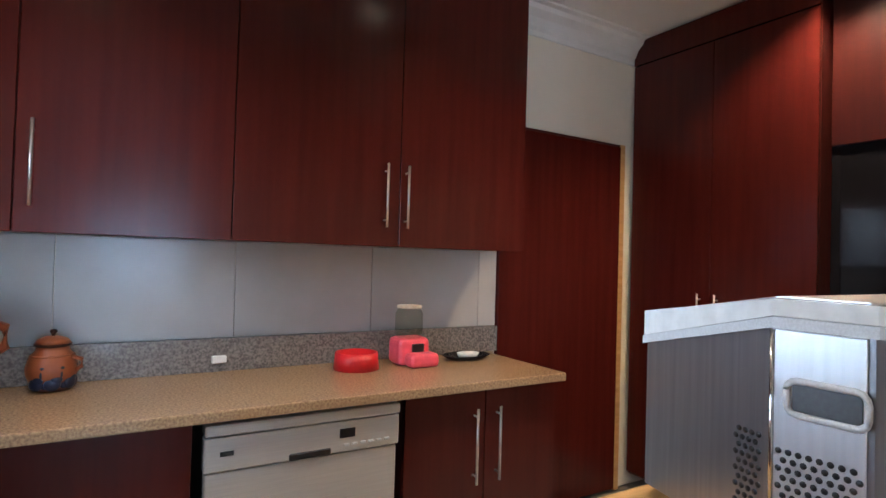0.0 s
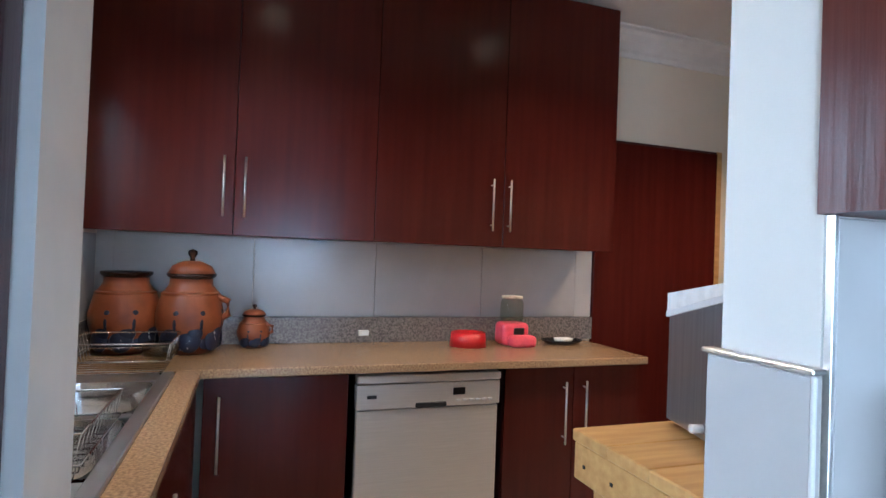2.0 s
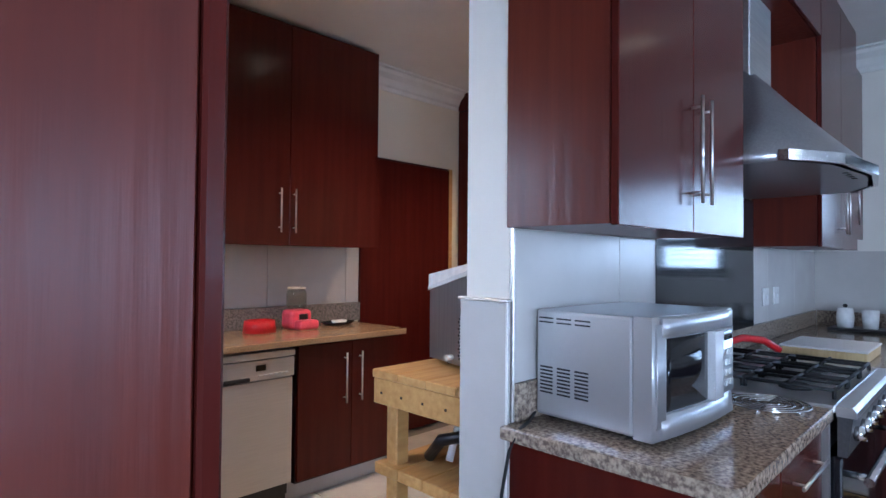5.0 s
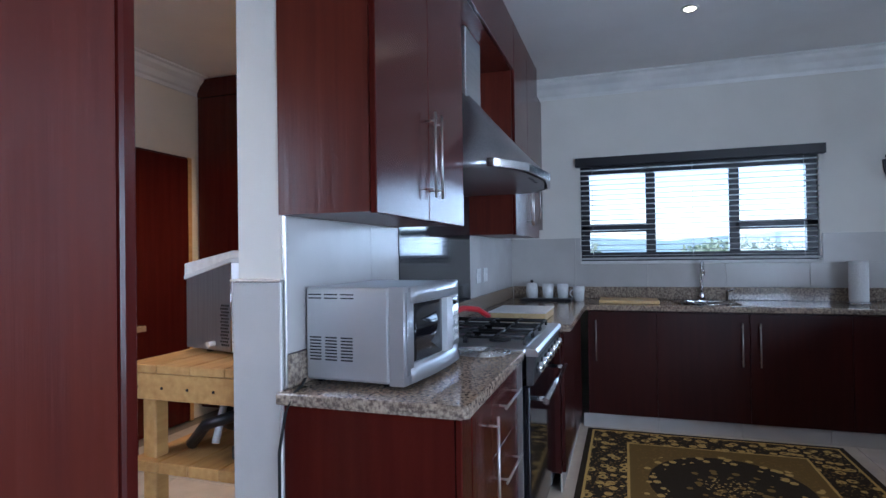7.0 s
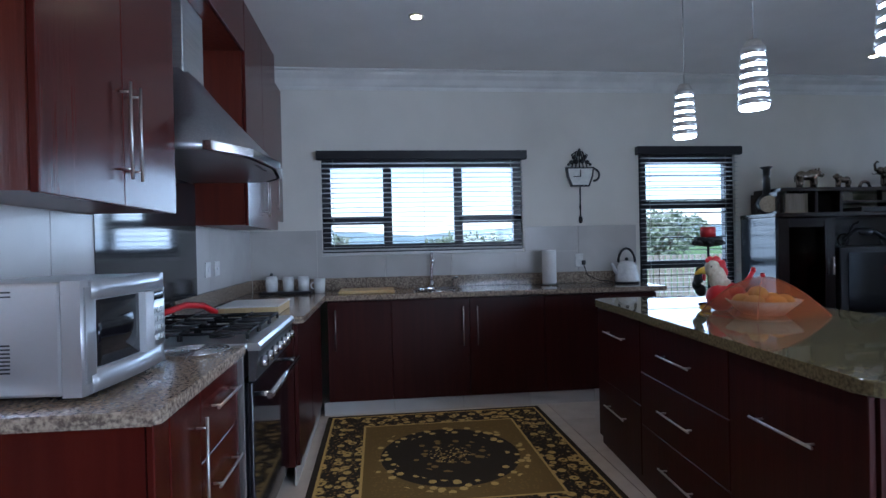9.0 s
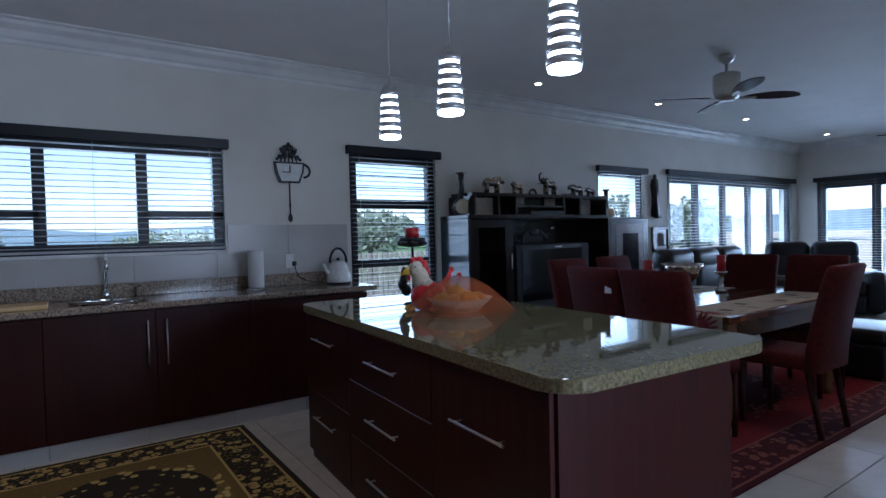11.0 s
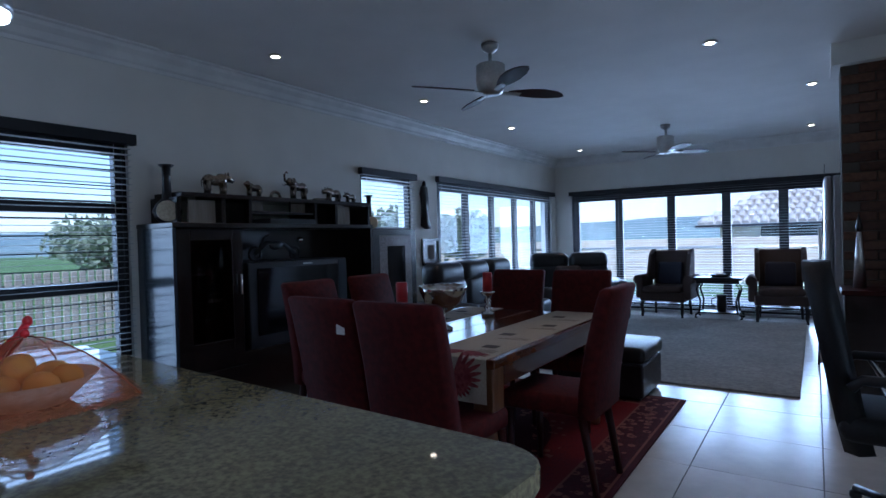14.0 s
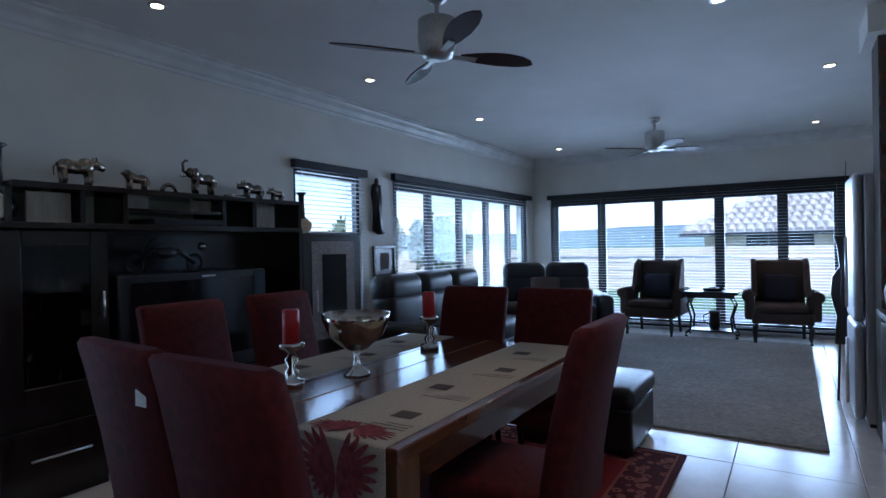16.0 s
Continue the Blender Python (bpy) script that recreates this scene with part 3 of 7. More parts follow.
for f in ((0, 1, 5, 4), (1, 2, 5), (2, 3, 4, 5), (3, 0, 4), (0, 3, 2, 1)):
    bm.faces.new([vv[i] for i in f])
roof = part("roof", bm, ROOFT, house)
bm = bmesh.new()
for r in range(12):
    s = r / 12.0
    y, z = -24.9 - 4.9 * s, 1.62 + 2.6 * s
    xa, xb = -9.6 + 3.6 * s, 4.2 - 4.8 * s
    n = int((xb - xa) / 0.3)
    for k in range(n):
        x = xa + (k + 0.5) * (xb - xa) / n
        tube(bm, [(x, y, z + 0.05), (x, y - 0.43, z + 0.25)], 0.13, 6)
part("roof_tiles", bm, ROOFT, roof)
bm = bmesh.new()
for r in range(12):
    s = r / 12.0
    x, z = 4.2 - 4.8 * s, 1.62 + 2.6 * s
    ya, yb = -34.6 + 4.8 * s, -24.9 - 4.9 * s
    n = max(1, int((yb - ya) / 0.3))
    for k in range(n):
        y = ya + (k + 0.5) * (yb - ya) / n
        tube(bm, [(x, y, z + 0.05), (x - 0.43, y, z + 0.25)], 0.13, 6)
part("roof_tiles", bm, ROOFT, roof)
part("gutter", box(-9.7, 4.3, -24.95, -24.82, 1.52, 1.64, 0.02), ALU, house)
single("boundary_wall", box(-12, 16, -22.3, -22.0, -0.4, 1.15, 0.02), PLASTER, "pale plastered boundary wall beyond the balcony", "wall", "structure")

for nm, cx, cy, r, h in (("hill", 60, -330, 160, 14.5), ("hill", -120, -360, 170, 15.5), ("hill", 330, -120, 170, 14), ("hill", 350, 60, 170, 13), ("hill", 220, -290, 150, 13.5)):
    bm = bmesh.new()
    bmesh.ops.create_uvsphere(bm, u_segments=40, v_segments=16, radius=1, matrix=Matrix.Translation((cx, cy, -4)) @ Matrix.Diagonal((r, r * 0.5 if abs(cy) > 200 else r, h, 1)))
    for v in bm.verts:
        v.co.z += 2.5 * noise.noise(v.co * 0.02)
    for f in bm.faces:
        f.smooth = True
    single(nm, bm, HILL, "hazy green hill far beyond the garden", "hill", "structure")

fence = thing("garden_fence", (11, -2, -0.3), "weathered timber picket fence at the garden's edge", "fence")
fm = mesh_of(box(-0.02, 0.02, -0.05, 0.05, 0, 1.25, 0.01), FENCEW, "picket")
for k in range(150):
    piece("picket", fm, pose(11.0, -14.5 + k * 0.135, -0.3), fence)
for z in (0.0, 0.7):
    part("rail", box(11.03, 11.08, -14.6, 5.8, z, z + 0.08), FENCEW, fence)


def tree(x, y, h, r, seed, label):
    rnd = random.Random(seed)
    t = thing("tree", (x, y, -0.3), label, "tree")
    bm = bmesh.new()
    tube(bm, [(x, y, -0.3), (x + 0.05, y, h * 0.3), (x - 0.05, y + 0.1, h * 0.6)], 0.14, 8, 0.05)
    for k in range(7):
        a = rnd.uniform(0, 6.28)
        tube(bm, [(x, y, h * 0.35), (x + math.cos(a) * r * 0.7, y + math.sin(a) * r * 0.7, h * (0.55 + 0.3 * rnd.random()))], 0.05, 6, 0.015)
    part("trunk", bm, BARK, t)
    vs, fs = [], []
    for k in range(1700):
        d = Vector((rnd.gauss(0, 1), rnd.gauss(0, 1), rnd.gauss(0, 1))).normalized() * (rnd.random() ** 0.4)
        lump = 1 + 0.35 * noise.noise(d * 2.3 + Vector((seed, 0, 0)))
        c = Vector((x, y, h * 0.68)) + Vector((d.x * r, d.y * r, d.z * h * 0.34)) * lump
        u = Vector((rnd.gauss(0, 1), rnd.gauss(0, 1), rnd.gauss(0, 1))).normalized()
        v = u.orthogonal().normalized()
        s = rnd.uniform(0.06, 0.13)
        i = len(vs)
        vs += [c + u * s, c + v * s * 0.5, c - u * s, c - v * s * 0.5]
        fs.append((i, i + 1, i + 2, i + 3))
    me = bpy.data.meshes.new("crown")
    me.from_pydata([tuple(v - Vector((x, y, -0.3))) for v in vs], [], fs)
    me.materials.append(LEAF)
    ob = new("crown", me)
    ob.parent = t
    return t


tree(15.5, -2.6, 1.55, 1.5, 3, "leafy green garden tree beyond the fence")
tree(16.5, 2.2, 1.75, 1.5, 5, "leafy green garden tree beyond the fence")
tree(10.5, -14.0, 2.3, 1.0, 7, "loose feathery shrub by the house corner")
tree(16.0, -8.5, 2.2, 1.5, 9, "leafy green garden tree beyond the fence")
tree(8.6, -14.6, 2.1, 0.8, 11, "loose feathery shrub by the garden terrace")

# ---- downlights and pendants ----
dl = thing("downlight", (0, 0, 0), "small recessed ceiling downlight with glowing lens", "downlight", "ceiling downlights")
bm = lathe(bmesh.new(), [(0.036, -0.001), (0.052, -0.002), (0.055, -0.008), (0.050, -0.012), (0.036, -0.010)], n=20)
part("bezel", bm, SATIN, dl)
bm = lathe(bmesh.new(), [(0.0, -0.017), (0.02, -0.015), (0.034, -0.0105), (0.034, -0.001), (0.0, -0.001)], n=20)
part("lens", bm, LAMPW, dl)
SPOTS = [(3.81, -4.05), (3.73, -5.90), (3.67, -7.78), (3.64, -10.25), (1.02, -5.86), (0.38, -7.79), (0.40, -10.37), (3.25, -0.21), (1.45, -0.21), (1.02, -4.0), (0.43, 2.30), (1.78, 2.37), (3.08, 2.30)]
dl.location = (*SPOTS[0], H)
for p in SPOTS[1:]:
    copy_thing(dl, pose(*p, H))
for x, y in SPOTS:
    warm = y > 1.3
    lamp("downlight_beam", "SPOT", look((x, y, H - 0.02), (x, y + 0.001, 0)), (34 if x > 2.5 else 16) if warm else 12, ((1.0, 0.62, 0.32) if x > 2.5 else (1.0, 0.70, 0.40)) if warm else (1.0, 0.70, 0.40), spot=radians(125 if warm else 70), radius=0.04)

pend = thing("pendant_lamp", (0, 0, 0), "cylindrical glowing pendant lamp wrapped in steel rings", "pendant lamp", "pendants over the island")
part("cable", tube(bmesh.new(), [(0, 0, 0.30), (0, 0, H - 1.87)], 0.004, 6), SATIN, pend)
part("ceiling_rose", lathe(bmesh.new(), [(0, H - 1.875), (0.05, H - 1.875), (0.05, H - 1.895), (0, H - 1.90)], n=20), SATIN, pend)
part("cap", lathe(bmesh.new(), [(0, 0.31), (0.03, 0.31), (0.042, 0.285), (0.045, 0.26), (0, 0.26)], n=24), SATIN, pend, "satin steel cap")
part("glass_tube", lathe(bmesh.new(), [(0, 0.0), (0.060, 0.0), (0.062, 0.01), (0.045, 0.26), (0, 0.26)], n=24), PENDW, pend, "glowing frosted glass tube")
for k in range(6):
    z = 0.014 + k * 0.046
    r = 0.066 - 0.0165 * z / 0.26
    part("steel_ring", lathe(bmesh.new(), [(r - 0.002, z + 0.0), (r + 0.003, z), (r + 0.002, z + 0.029), (r - 0.003, z + 0.029)], n=28), STEELH, pend, "brushed steel ring")
PX = [2.70, 1.985, 1.27]
pend.location = (PX[0], -1.73, 1.870)
for x in PX[1:]:
    copy_thing(pend, pose(x, -1.65, 1.865 if x > 1.5 else 1.885))


def fan(x, y, turn):
    f = thing("ceiling_fan", (0, 0, 0), "brushed nickel ceiling fan with four dark blades", "ceiling fan", "ceiling fans")
    part("canopy", lathe(bmesh.new(), [(0, 0.32), (0.065, 0.32), (0.06, 0.28), (0.02, 0.25), (0, 0.25)], n=24), SATIN, f)
    part("rod", tube(bmesh.new(), [(0, 0, 0.12), (0, 0, 0.26)], 0.014, 10), SATIN, f)
    part("motor", lathe(bmesh.new(), [(0, 0.17), (0.09, 0.17), (0.108, 0.16), (0.11, 0.05), (0.105, 0.0), (0.085, -0.045), (0.05, -0.06), (0, -0.06)], n=28), SATIN, f, "brushed nickel motor drum")
    for k in range(4):
        a = Matrix.Rotation(radians(90 * k + turn), 4, "Z") @ Matrix.Translation((0, 0, -0.03)) @ Matrix.Rotation(radians(-13), 4, "X")
        bm = prism(bmesh.new(), [(0.14, -0.02), (0.22, -0.048), (0.32, -0.072), (0.42, -0.078), (0.52, -0.062), (0.58, -0.035), (0.61, 0.0), (0.58, 0.022), (0.50, 0.042), (0.38, 0.05), (0.26, 0.042), (0.14, 0.02)], -0.004, 0.004, "z")
        bmesh.ops.transform(bm, matrix=a, verts=bm.verts[:])
        part("blade", bm, MAHOGD, f, "dark wood blade")
        bm = bx(bmesh.new(), 0.07, 0.24, -0.02, 0.02, -0.012, -0.004, 0.003)
        bmesh.ops.transform(bm, matrix=a, verts=bm.verts[:])
        part("bracket", bm, SATIN, f)
    f.location = (x, y, 2.44)
    return f


fan(2.36, -4.83, 52)
fan(2.00, -8.95, 40)

# ---- scullery ----
def bar_handle(parent, x, y, z0, z1, out, axis="z", r=0.005):
    """A steel bar on two stand-offs. out: the way away from the door."""
    bm = bmesh.new()
    o = Vector(out)
    if axis == "z":
        p, q = Vector((x, y, z0)) + o * 0.03, Vector((x, y, z1)) + o * 0.03
        g = Vector((0, 0, 0.03))
    else:
        d = Vector((z1 - z0, 0, 0)) if axis == "x" else Vector((0, z1 - z0, 0))
        p = (Vector((z0, x, y)) if axis == "x" else Vector((x, z0, y))) + o * 0.03
        q = p + d
        g = d.normalized() * 0.03
    tube(bm, [p, q], r, 8)
    for e in (p + g, q - g):
        tube(bm, [e, e - o * 0.032], r * 0.8, 6)
    return part("handle", bm, SATIN, parent, "satin steel bar handle")


YF = 3.22
UP = [(-0.31, 0.265), (0.265, 0.885), (0.885, 1.545), (1.545, 2.21)]
for k, (a, b) in enumerate(UP):
    c = thing("wall_cabinet", ((a + b) / 2, YN, 1.42), "tall dark mahogany wall cabinet with closed door", "cabinet", "scullery wall cabinets")
    part("body", box(a + 0.001, b - 0.001, YF + 0.022, YN, 1.42, 2.74), MAHOGD, c)
    d = part("door", box(a + 0.0015, b - 0.0015, YF, YF + 0.02, 1.412, 2.74, 0.002), MAHOG, c)
    hx = (0.222, 0.308, 1.475, 1.57)[k]
    bar_handle(d, hx, YF, 1.49, 1.75, (0, -1, 0))
# tiled splashback and stone upstand
spl = thing("splashback", (1, YN, 1.03), "pale grey glazed wall tiles between worktop and cabinets", "splashback", kind="structure")
for a, b in ((-0.31, -0.24), (-0.24, 0.357), (0.36, 0.957), (0.96, 1.557), (1.56, 2.157), (2.16, 2.27)):
    part("tile", box(a, b, YN - 0.012, YN - 0.001, 1.03, 1.415, 0.0015), TILEW, spl)
for a, b in ((1.55, 2.05), (2.053, 2.65), (2.653, 3.25), (3.253, 3.505)):
    part("tile", box(-0.319, -0.310, a, b, 1.03, 1.235 if a < 2.65 else 1.40, 0.0015), TILEW, spl)
ws = thing("worktop", (1, 3.2, 0.9), "speckled beige polished granite worktop turning a corner", "worktop")
part("slab", box(-0.318, 2.20, 2.90, YN - 0.013, 0.865, 0.90, 0.005, 2), GRAN, ws)
bm = box(-0.318, -0.25, 1.51, 2.897, 0.865, 0.8999)
bx(bm, 0.10, 0.185, 1.51, 2.897, 0.865, 0.9, 0.004)
bx(bm, -0.25, 0.10, 1.51, 1.62, 0.865, 0.8999)
bx(bm, -0.25, 0.10, 2.86, 2.897, 0.865, 0.8999)
part("slab_return", bm, GRAN, ws)
part("upstand", box(-0.305, 2.27, YN - 0.035, YN - 0.013, 0.90, 1.03, 0.002), GRANU, ws, "grey granite upstand")
part("upstand", box(-0.309, -0.29, 1.52, YN - 0.036, 0.90, 1.03, 0.002), GRANU, ws, "grey granite upstand")

for a, b, hs in ((0.19, 0.745, (0.25,)), (1.455, 1.815, (1.76,)), (1.815, 2.185, (1.87,))):
    c = thing("base_cabinet", ((a + b) / 2, 3.2, 0.1), "dark mahogany base cabinet with closed door", "cabinet", "scullery base cabinets")
    part("body", box(a, b, 2.972, 3.48, 0.10, 0.864), MAHOGD, c)
    d = part("door", box(a + 0.0015, b - 0.0015, 2.95, 2.97, 0.115, 0.855, 0.002), MAHOG, c)
    for hx in hs:
        bar_handle(d, hx, 2.95, 0.50, 0.79, (0, -1, 0))
c = thing("base_cabinet", (-0.1, 2.2, 0.1), "dark mahogany sink cabinet with closed doors", "cabinet", "scullery base cabinets")
bm = box(-0.30, 0.148, 1.52, 2.94, 0.10, 0.70)
part("body", bm, MAHOGD, c)
for a, b, hy in ((1.53, 2.0, 1.95), (2.0, 2.47, 2.05), (2.47, 2.93, None)):
    d = part("door", box(0.15, 0.17, a + 0.0015, b - 0.0015, 0.115, 0.855, 0.002), MAHOG, c)
    if hy:
        bar_handle(d, 0.17, hy, 0.50, 0.79, (1, 0, 0))
single("plinth", box(0.19, 2.18, 3.02, 3.04, 0, 0.10), TILEW, "white tiled plinth under the base cabinets", "plinth", "structure")

dw = thing("dishwasher", (1.1, 2.95, 0), "silver freestanding dishwasher under the granite worktop", "dishwasher")
part("body", box(0.785, 1.415, 2.985, 3.45, 0.06, 0.85), BLACKP, dw)
part("door", box(0.78, 1.42, 2.945, 2.985, 0.13, 0.70, 0.006, 2), FASCIA, dw)
cp = part("control_panel", box(0.775, 1.425, 2.935, 2.985, 0.705, 0.81, 0.006, 2), FASCIA, dw)
part("top_trim", box(0.775, 1.425, 2.925, 2.985, 0.815, 0.85, 0.008, 2), FASCIA, dw)
part("display", box(1.20, 1.255, 2.931, 2.937, 0.755, 0.785), BLACKG, cp)
part("grip", box(1.03, 1.17, 2.930, 2.937, 0.706, 0.728, 0.004), BLACKP, cp, "dark recessed grip")
for k in range(6):
    part("button", box(1.215 + k * 0.03, 1.235 + k * 0.03, 2.931, 2.937, 0.725, 0.735, 0.002), LIGHTGR, cp)
part("badge", box(0.82, 0.86, 2.932, 2.937, 0.752, 0.766), BLACKP, cp)
part("kick", box(0.79, 1.41, 2.99, 3.0, 0.0, 0.12), BLACKP, dw)

sd = thing("door_1", (2.8, YN, 0), "dark mahogany flush door beside the worktop", "door", kind="structure")
part("leaf", box(2.275, 3.185, YN - 0.03, YN - 0.002, 0.01, 2.085, 0.002), MAHOG, sd)
part("door_frame", box(3.187, 3.225, YN - 0.028, YN - 0.003, 0.0, 2.10), PINE, sd, "pale timber edge of the frame")
part("door_frame", box(2.30, 3.187, YN - 0.02, YN - 0.004, 2.087, 2.10), MAHOGD, sd)

tc = thing("pantry_cabinet", (3.6, 2.98, 0), "full height dark mahogany pantry cupboard with two doors", "cabinet")
part("body", box(3.325, 4.40, 2.44, 3.50, 0.08, 2.755), MAHOGD, tc)
for a, b, hy in ((2.44, 2.965, 2.92), (2.968, 3.495, 3.02)):
    d = part("door", box(3.30, 3.323, a, b, 0.10, 2.60, 0.002), MAHOG, tc)
    bar_handle(d, 3.30, hy, 0.90, 1.22, (-1, 0, 0))
part("top_panel", box(3.295, 3.323, 2.44, 3.495, 2.605, 2.755, 0.002), MAHOG, tc)
tf = thing("pantry_cabinet", (3.7, 2.0, 0), "dark cupboard housing recessed beside the pantry", "cabinet")
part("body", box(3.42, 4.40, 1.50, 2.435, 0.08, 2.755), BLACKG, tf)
part("door", box(3.40, 3.418, 1.50, 2.43, 1.95, 2.75, 0.002), MAHOGD, tf)

bench = thing("wooden_bench", (1.5, 1.62, 0), "rough knotty pine worktable with a lower shelf", "table")
for k in range(4):
    y0 = 1.325 + k * 0.144
    part("top_board", box(1.14, 2.02, y0, y0 + 0.142, 0.895, 0.925, 0.003), PINE, bench)
part("apron", box(1.145, 1.175, 1.37, 1.895, 0.80, 0.893, 0.003), PINE, bench)
part("apron", box(1.18, 2.0, 1.865, 1.895, 0.80, 0.893, 0.003), PINE, bench)
part("apron", box(1.18, 2.0, 1.37, 1.40, 0.80, 0.893, 0.003), PINE, bench)
for x in (1.18, 1.94):
    for y in (1.402, 1.80):
        part("leg", box(x, x + 0.06, y, y + 0.06, 0.0, 0.893, 0.004), PINE, bench)
for k in range(4):
    y0 = 1.375 + k * 0.13
    part("shelf_board", box(1.15, 2.01, y0, y0 + 0.127, 0.54, 0.58, 0.003), PINE, bench)
for k in range(5):
    part("screw", box(1.139, 1.142, 1.40 + k * 0.11, 1.408 + k * 0.11, 0.84, 0.848), IRON, bench)

vac = thing("vacuum_head", (1.4, 1.6, 0.31), "dark folded cleaning machine on the bench shelf", "appliance")
bm = blob(bmesh.new(), (1.5, 1.6, 0.43), 0.12, (1.6, 1.1, 0.8))
part("body", bm, BLACKP, vac)
part("hose", tube(bmesh.new(), [(1.3, 1.75, 0.33), (1.26, 1.65, 0.42), (1.3, 1.52, 0.46), (1.42, 1.47, 0.40), (1.55, 1.45, 0.335)], 0.022, 10), BLACKP, vac)
part("strap", tube(bmesh.new(), [(1.25, 1.6, 0.36), (1.35, 1.62, 0.56), (1.5, 1.6, 0.57), (1.64, 1.58, 0.50)], 0.014, 8), LIGHTGR, vac, "pale grey strap")
part("wheel", lathe(bmesh.new(), [(0, -0.02), (0.035, -0.02), (0.035, 0.02), (0, 0.02)], 1.27, 1.50, 0.335, n=16), BLACKP, vac)

vac.location.z += 0.27

# ice maker: steel cabinet, its side bent at a seam, with a wedge lid, grip and punched vents
ice = thing("ice_maker", (1.56, 1.65, 0.925), "brushed steel countertop ice maker on the pine bench", "ice maker")
PLAN = ((1.42, 1.88, 1), (1.344, 1.60, 0), (1.340, 1.47, 0), (1.350, 1.44, 0), (1.38, 1.425, 0), (1.74, 1.40, 0), (1.78, 1.60, 0), (1.80, 1.80, 1))


def wedge(grow, low, high):
    """The cabinet's plan between two heights, each given as (flat part, far end)."""
    bm = bmesh.new()
    rows = []
    for hs in (low, high):
        rows.append([bm.verts.new((1.56 + (x - 1.56) * grow, 1.65 + (y - 1.65) * grow, hs[e])) for x, y, e in PLAN])
    n = len(PLAN)
    for k in range(n):
        bm.faces.new((rows[0][k], rows[0][(k + 1) % n], rows[1][(k + 1) % n], rows[1][k]))
    for r in rows:
        bm.faces.new((r[0], r[1], r[6], r[7]))
        bm.faces.new((r[1], r[2], r[3], r[4], r[5], r[6]))
    return bm


# body darkened as the shaded side, side panel paled as the lit one
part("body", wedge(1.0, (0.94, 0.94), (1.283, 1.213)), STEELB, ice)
part("side_panel", box(1.3365, 1.3395, 1.478, 1.594, 0.945, 1.278, 0.001), STEELP, ice, "steel panel with a grip, coloured brighter for window light")
lid = part("lid", wedge(1.025, (1.297, 1.228), (1.322, 1.276)), WHITEP, ice, "white plastic lid")
part("lid_rim", wedge(1.035, (1.280, 1.212), (1.296, 1.227)), LIGHTGR, lid, "pale grey lid rim")
part("lid_panel", wedge(0.93, (1.323, 1.277), (1.325, 1.279)), STEELH, lid)
part("trim", tube(bmesh.new(), [(1.341, 1.599, 0.945), (1.341, 1.599, 1.278)], 0.004, 8), CHROME, ice)
gp_ = [(1.334, 1.525 + sy_ * 0.036 + 0.014 * math.cos(radians(a)), 1.185 + sz_ * 0.010 + 0.014 * math.sin(radians(a))) for sy_, sz_, a0 in ((1, 1, 0), (-1, 1, 90), (-1, -1, 180), (1, -1, 270)) for a in range(a0, a0 + 91, 30)]
gr = part("grip_surround", tube(bmesh.new(), gp_ + gp_[:1], 0.005, 8), LIGHTGR, ice, "rounded pale grip surround")
part("grip_recess", box(1.3345, 1.3364, 1.482, 1.568, 1.166, 1.204, 0.0005), STEELD, gr)
vm = mesh_of(lathe(bmesh.new(), [(0, -0.0008), (0.0045, -0.0008), (0.0045, 0.0008), (0, 0.0008)], n=10), BLACKP, "vent_hole")
for i in range(8):
    for j in range(12):
        piece("vent_hole", vm, pose(1.3362, 1.586 - i * 0.0135 - (0.0067 if j % 2 else 0), 1.105 - j * 0.0125, 0, 90, 0), ice)
for i in range(4):
    for j in range(13):
        d_ = 0.022 + i * 0.0125 + (0.006 if j % 2 else 0)
        piece("vent_hole", vm, pose(1.3432 + 0.262 * d_, 1.60 + 0.965 * d_, 1.115 - j * 0.0125, 0, 90, -15.2), ice)
part("drain_nipple", tube(bmesh.new(), [(1.375, 1.706, 0.965), (1.345, 1.714, 0.965)], 0.011, 12), WHITEP, ice)
for x in (1.44, 1.72):
    for y in (1.46, 1.78):
        part("foot", lathe(bmesh.new(), [(0, 0), (0.015, 0), (0.015, 0.015), (0, 0.015)], x, y, 0.925, n=12), RUBBER, ice)


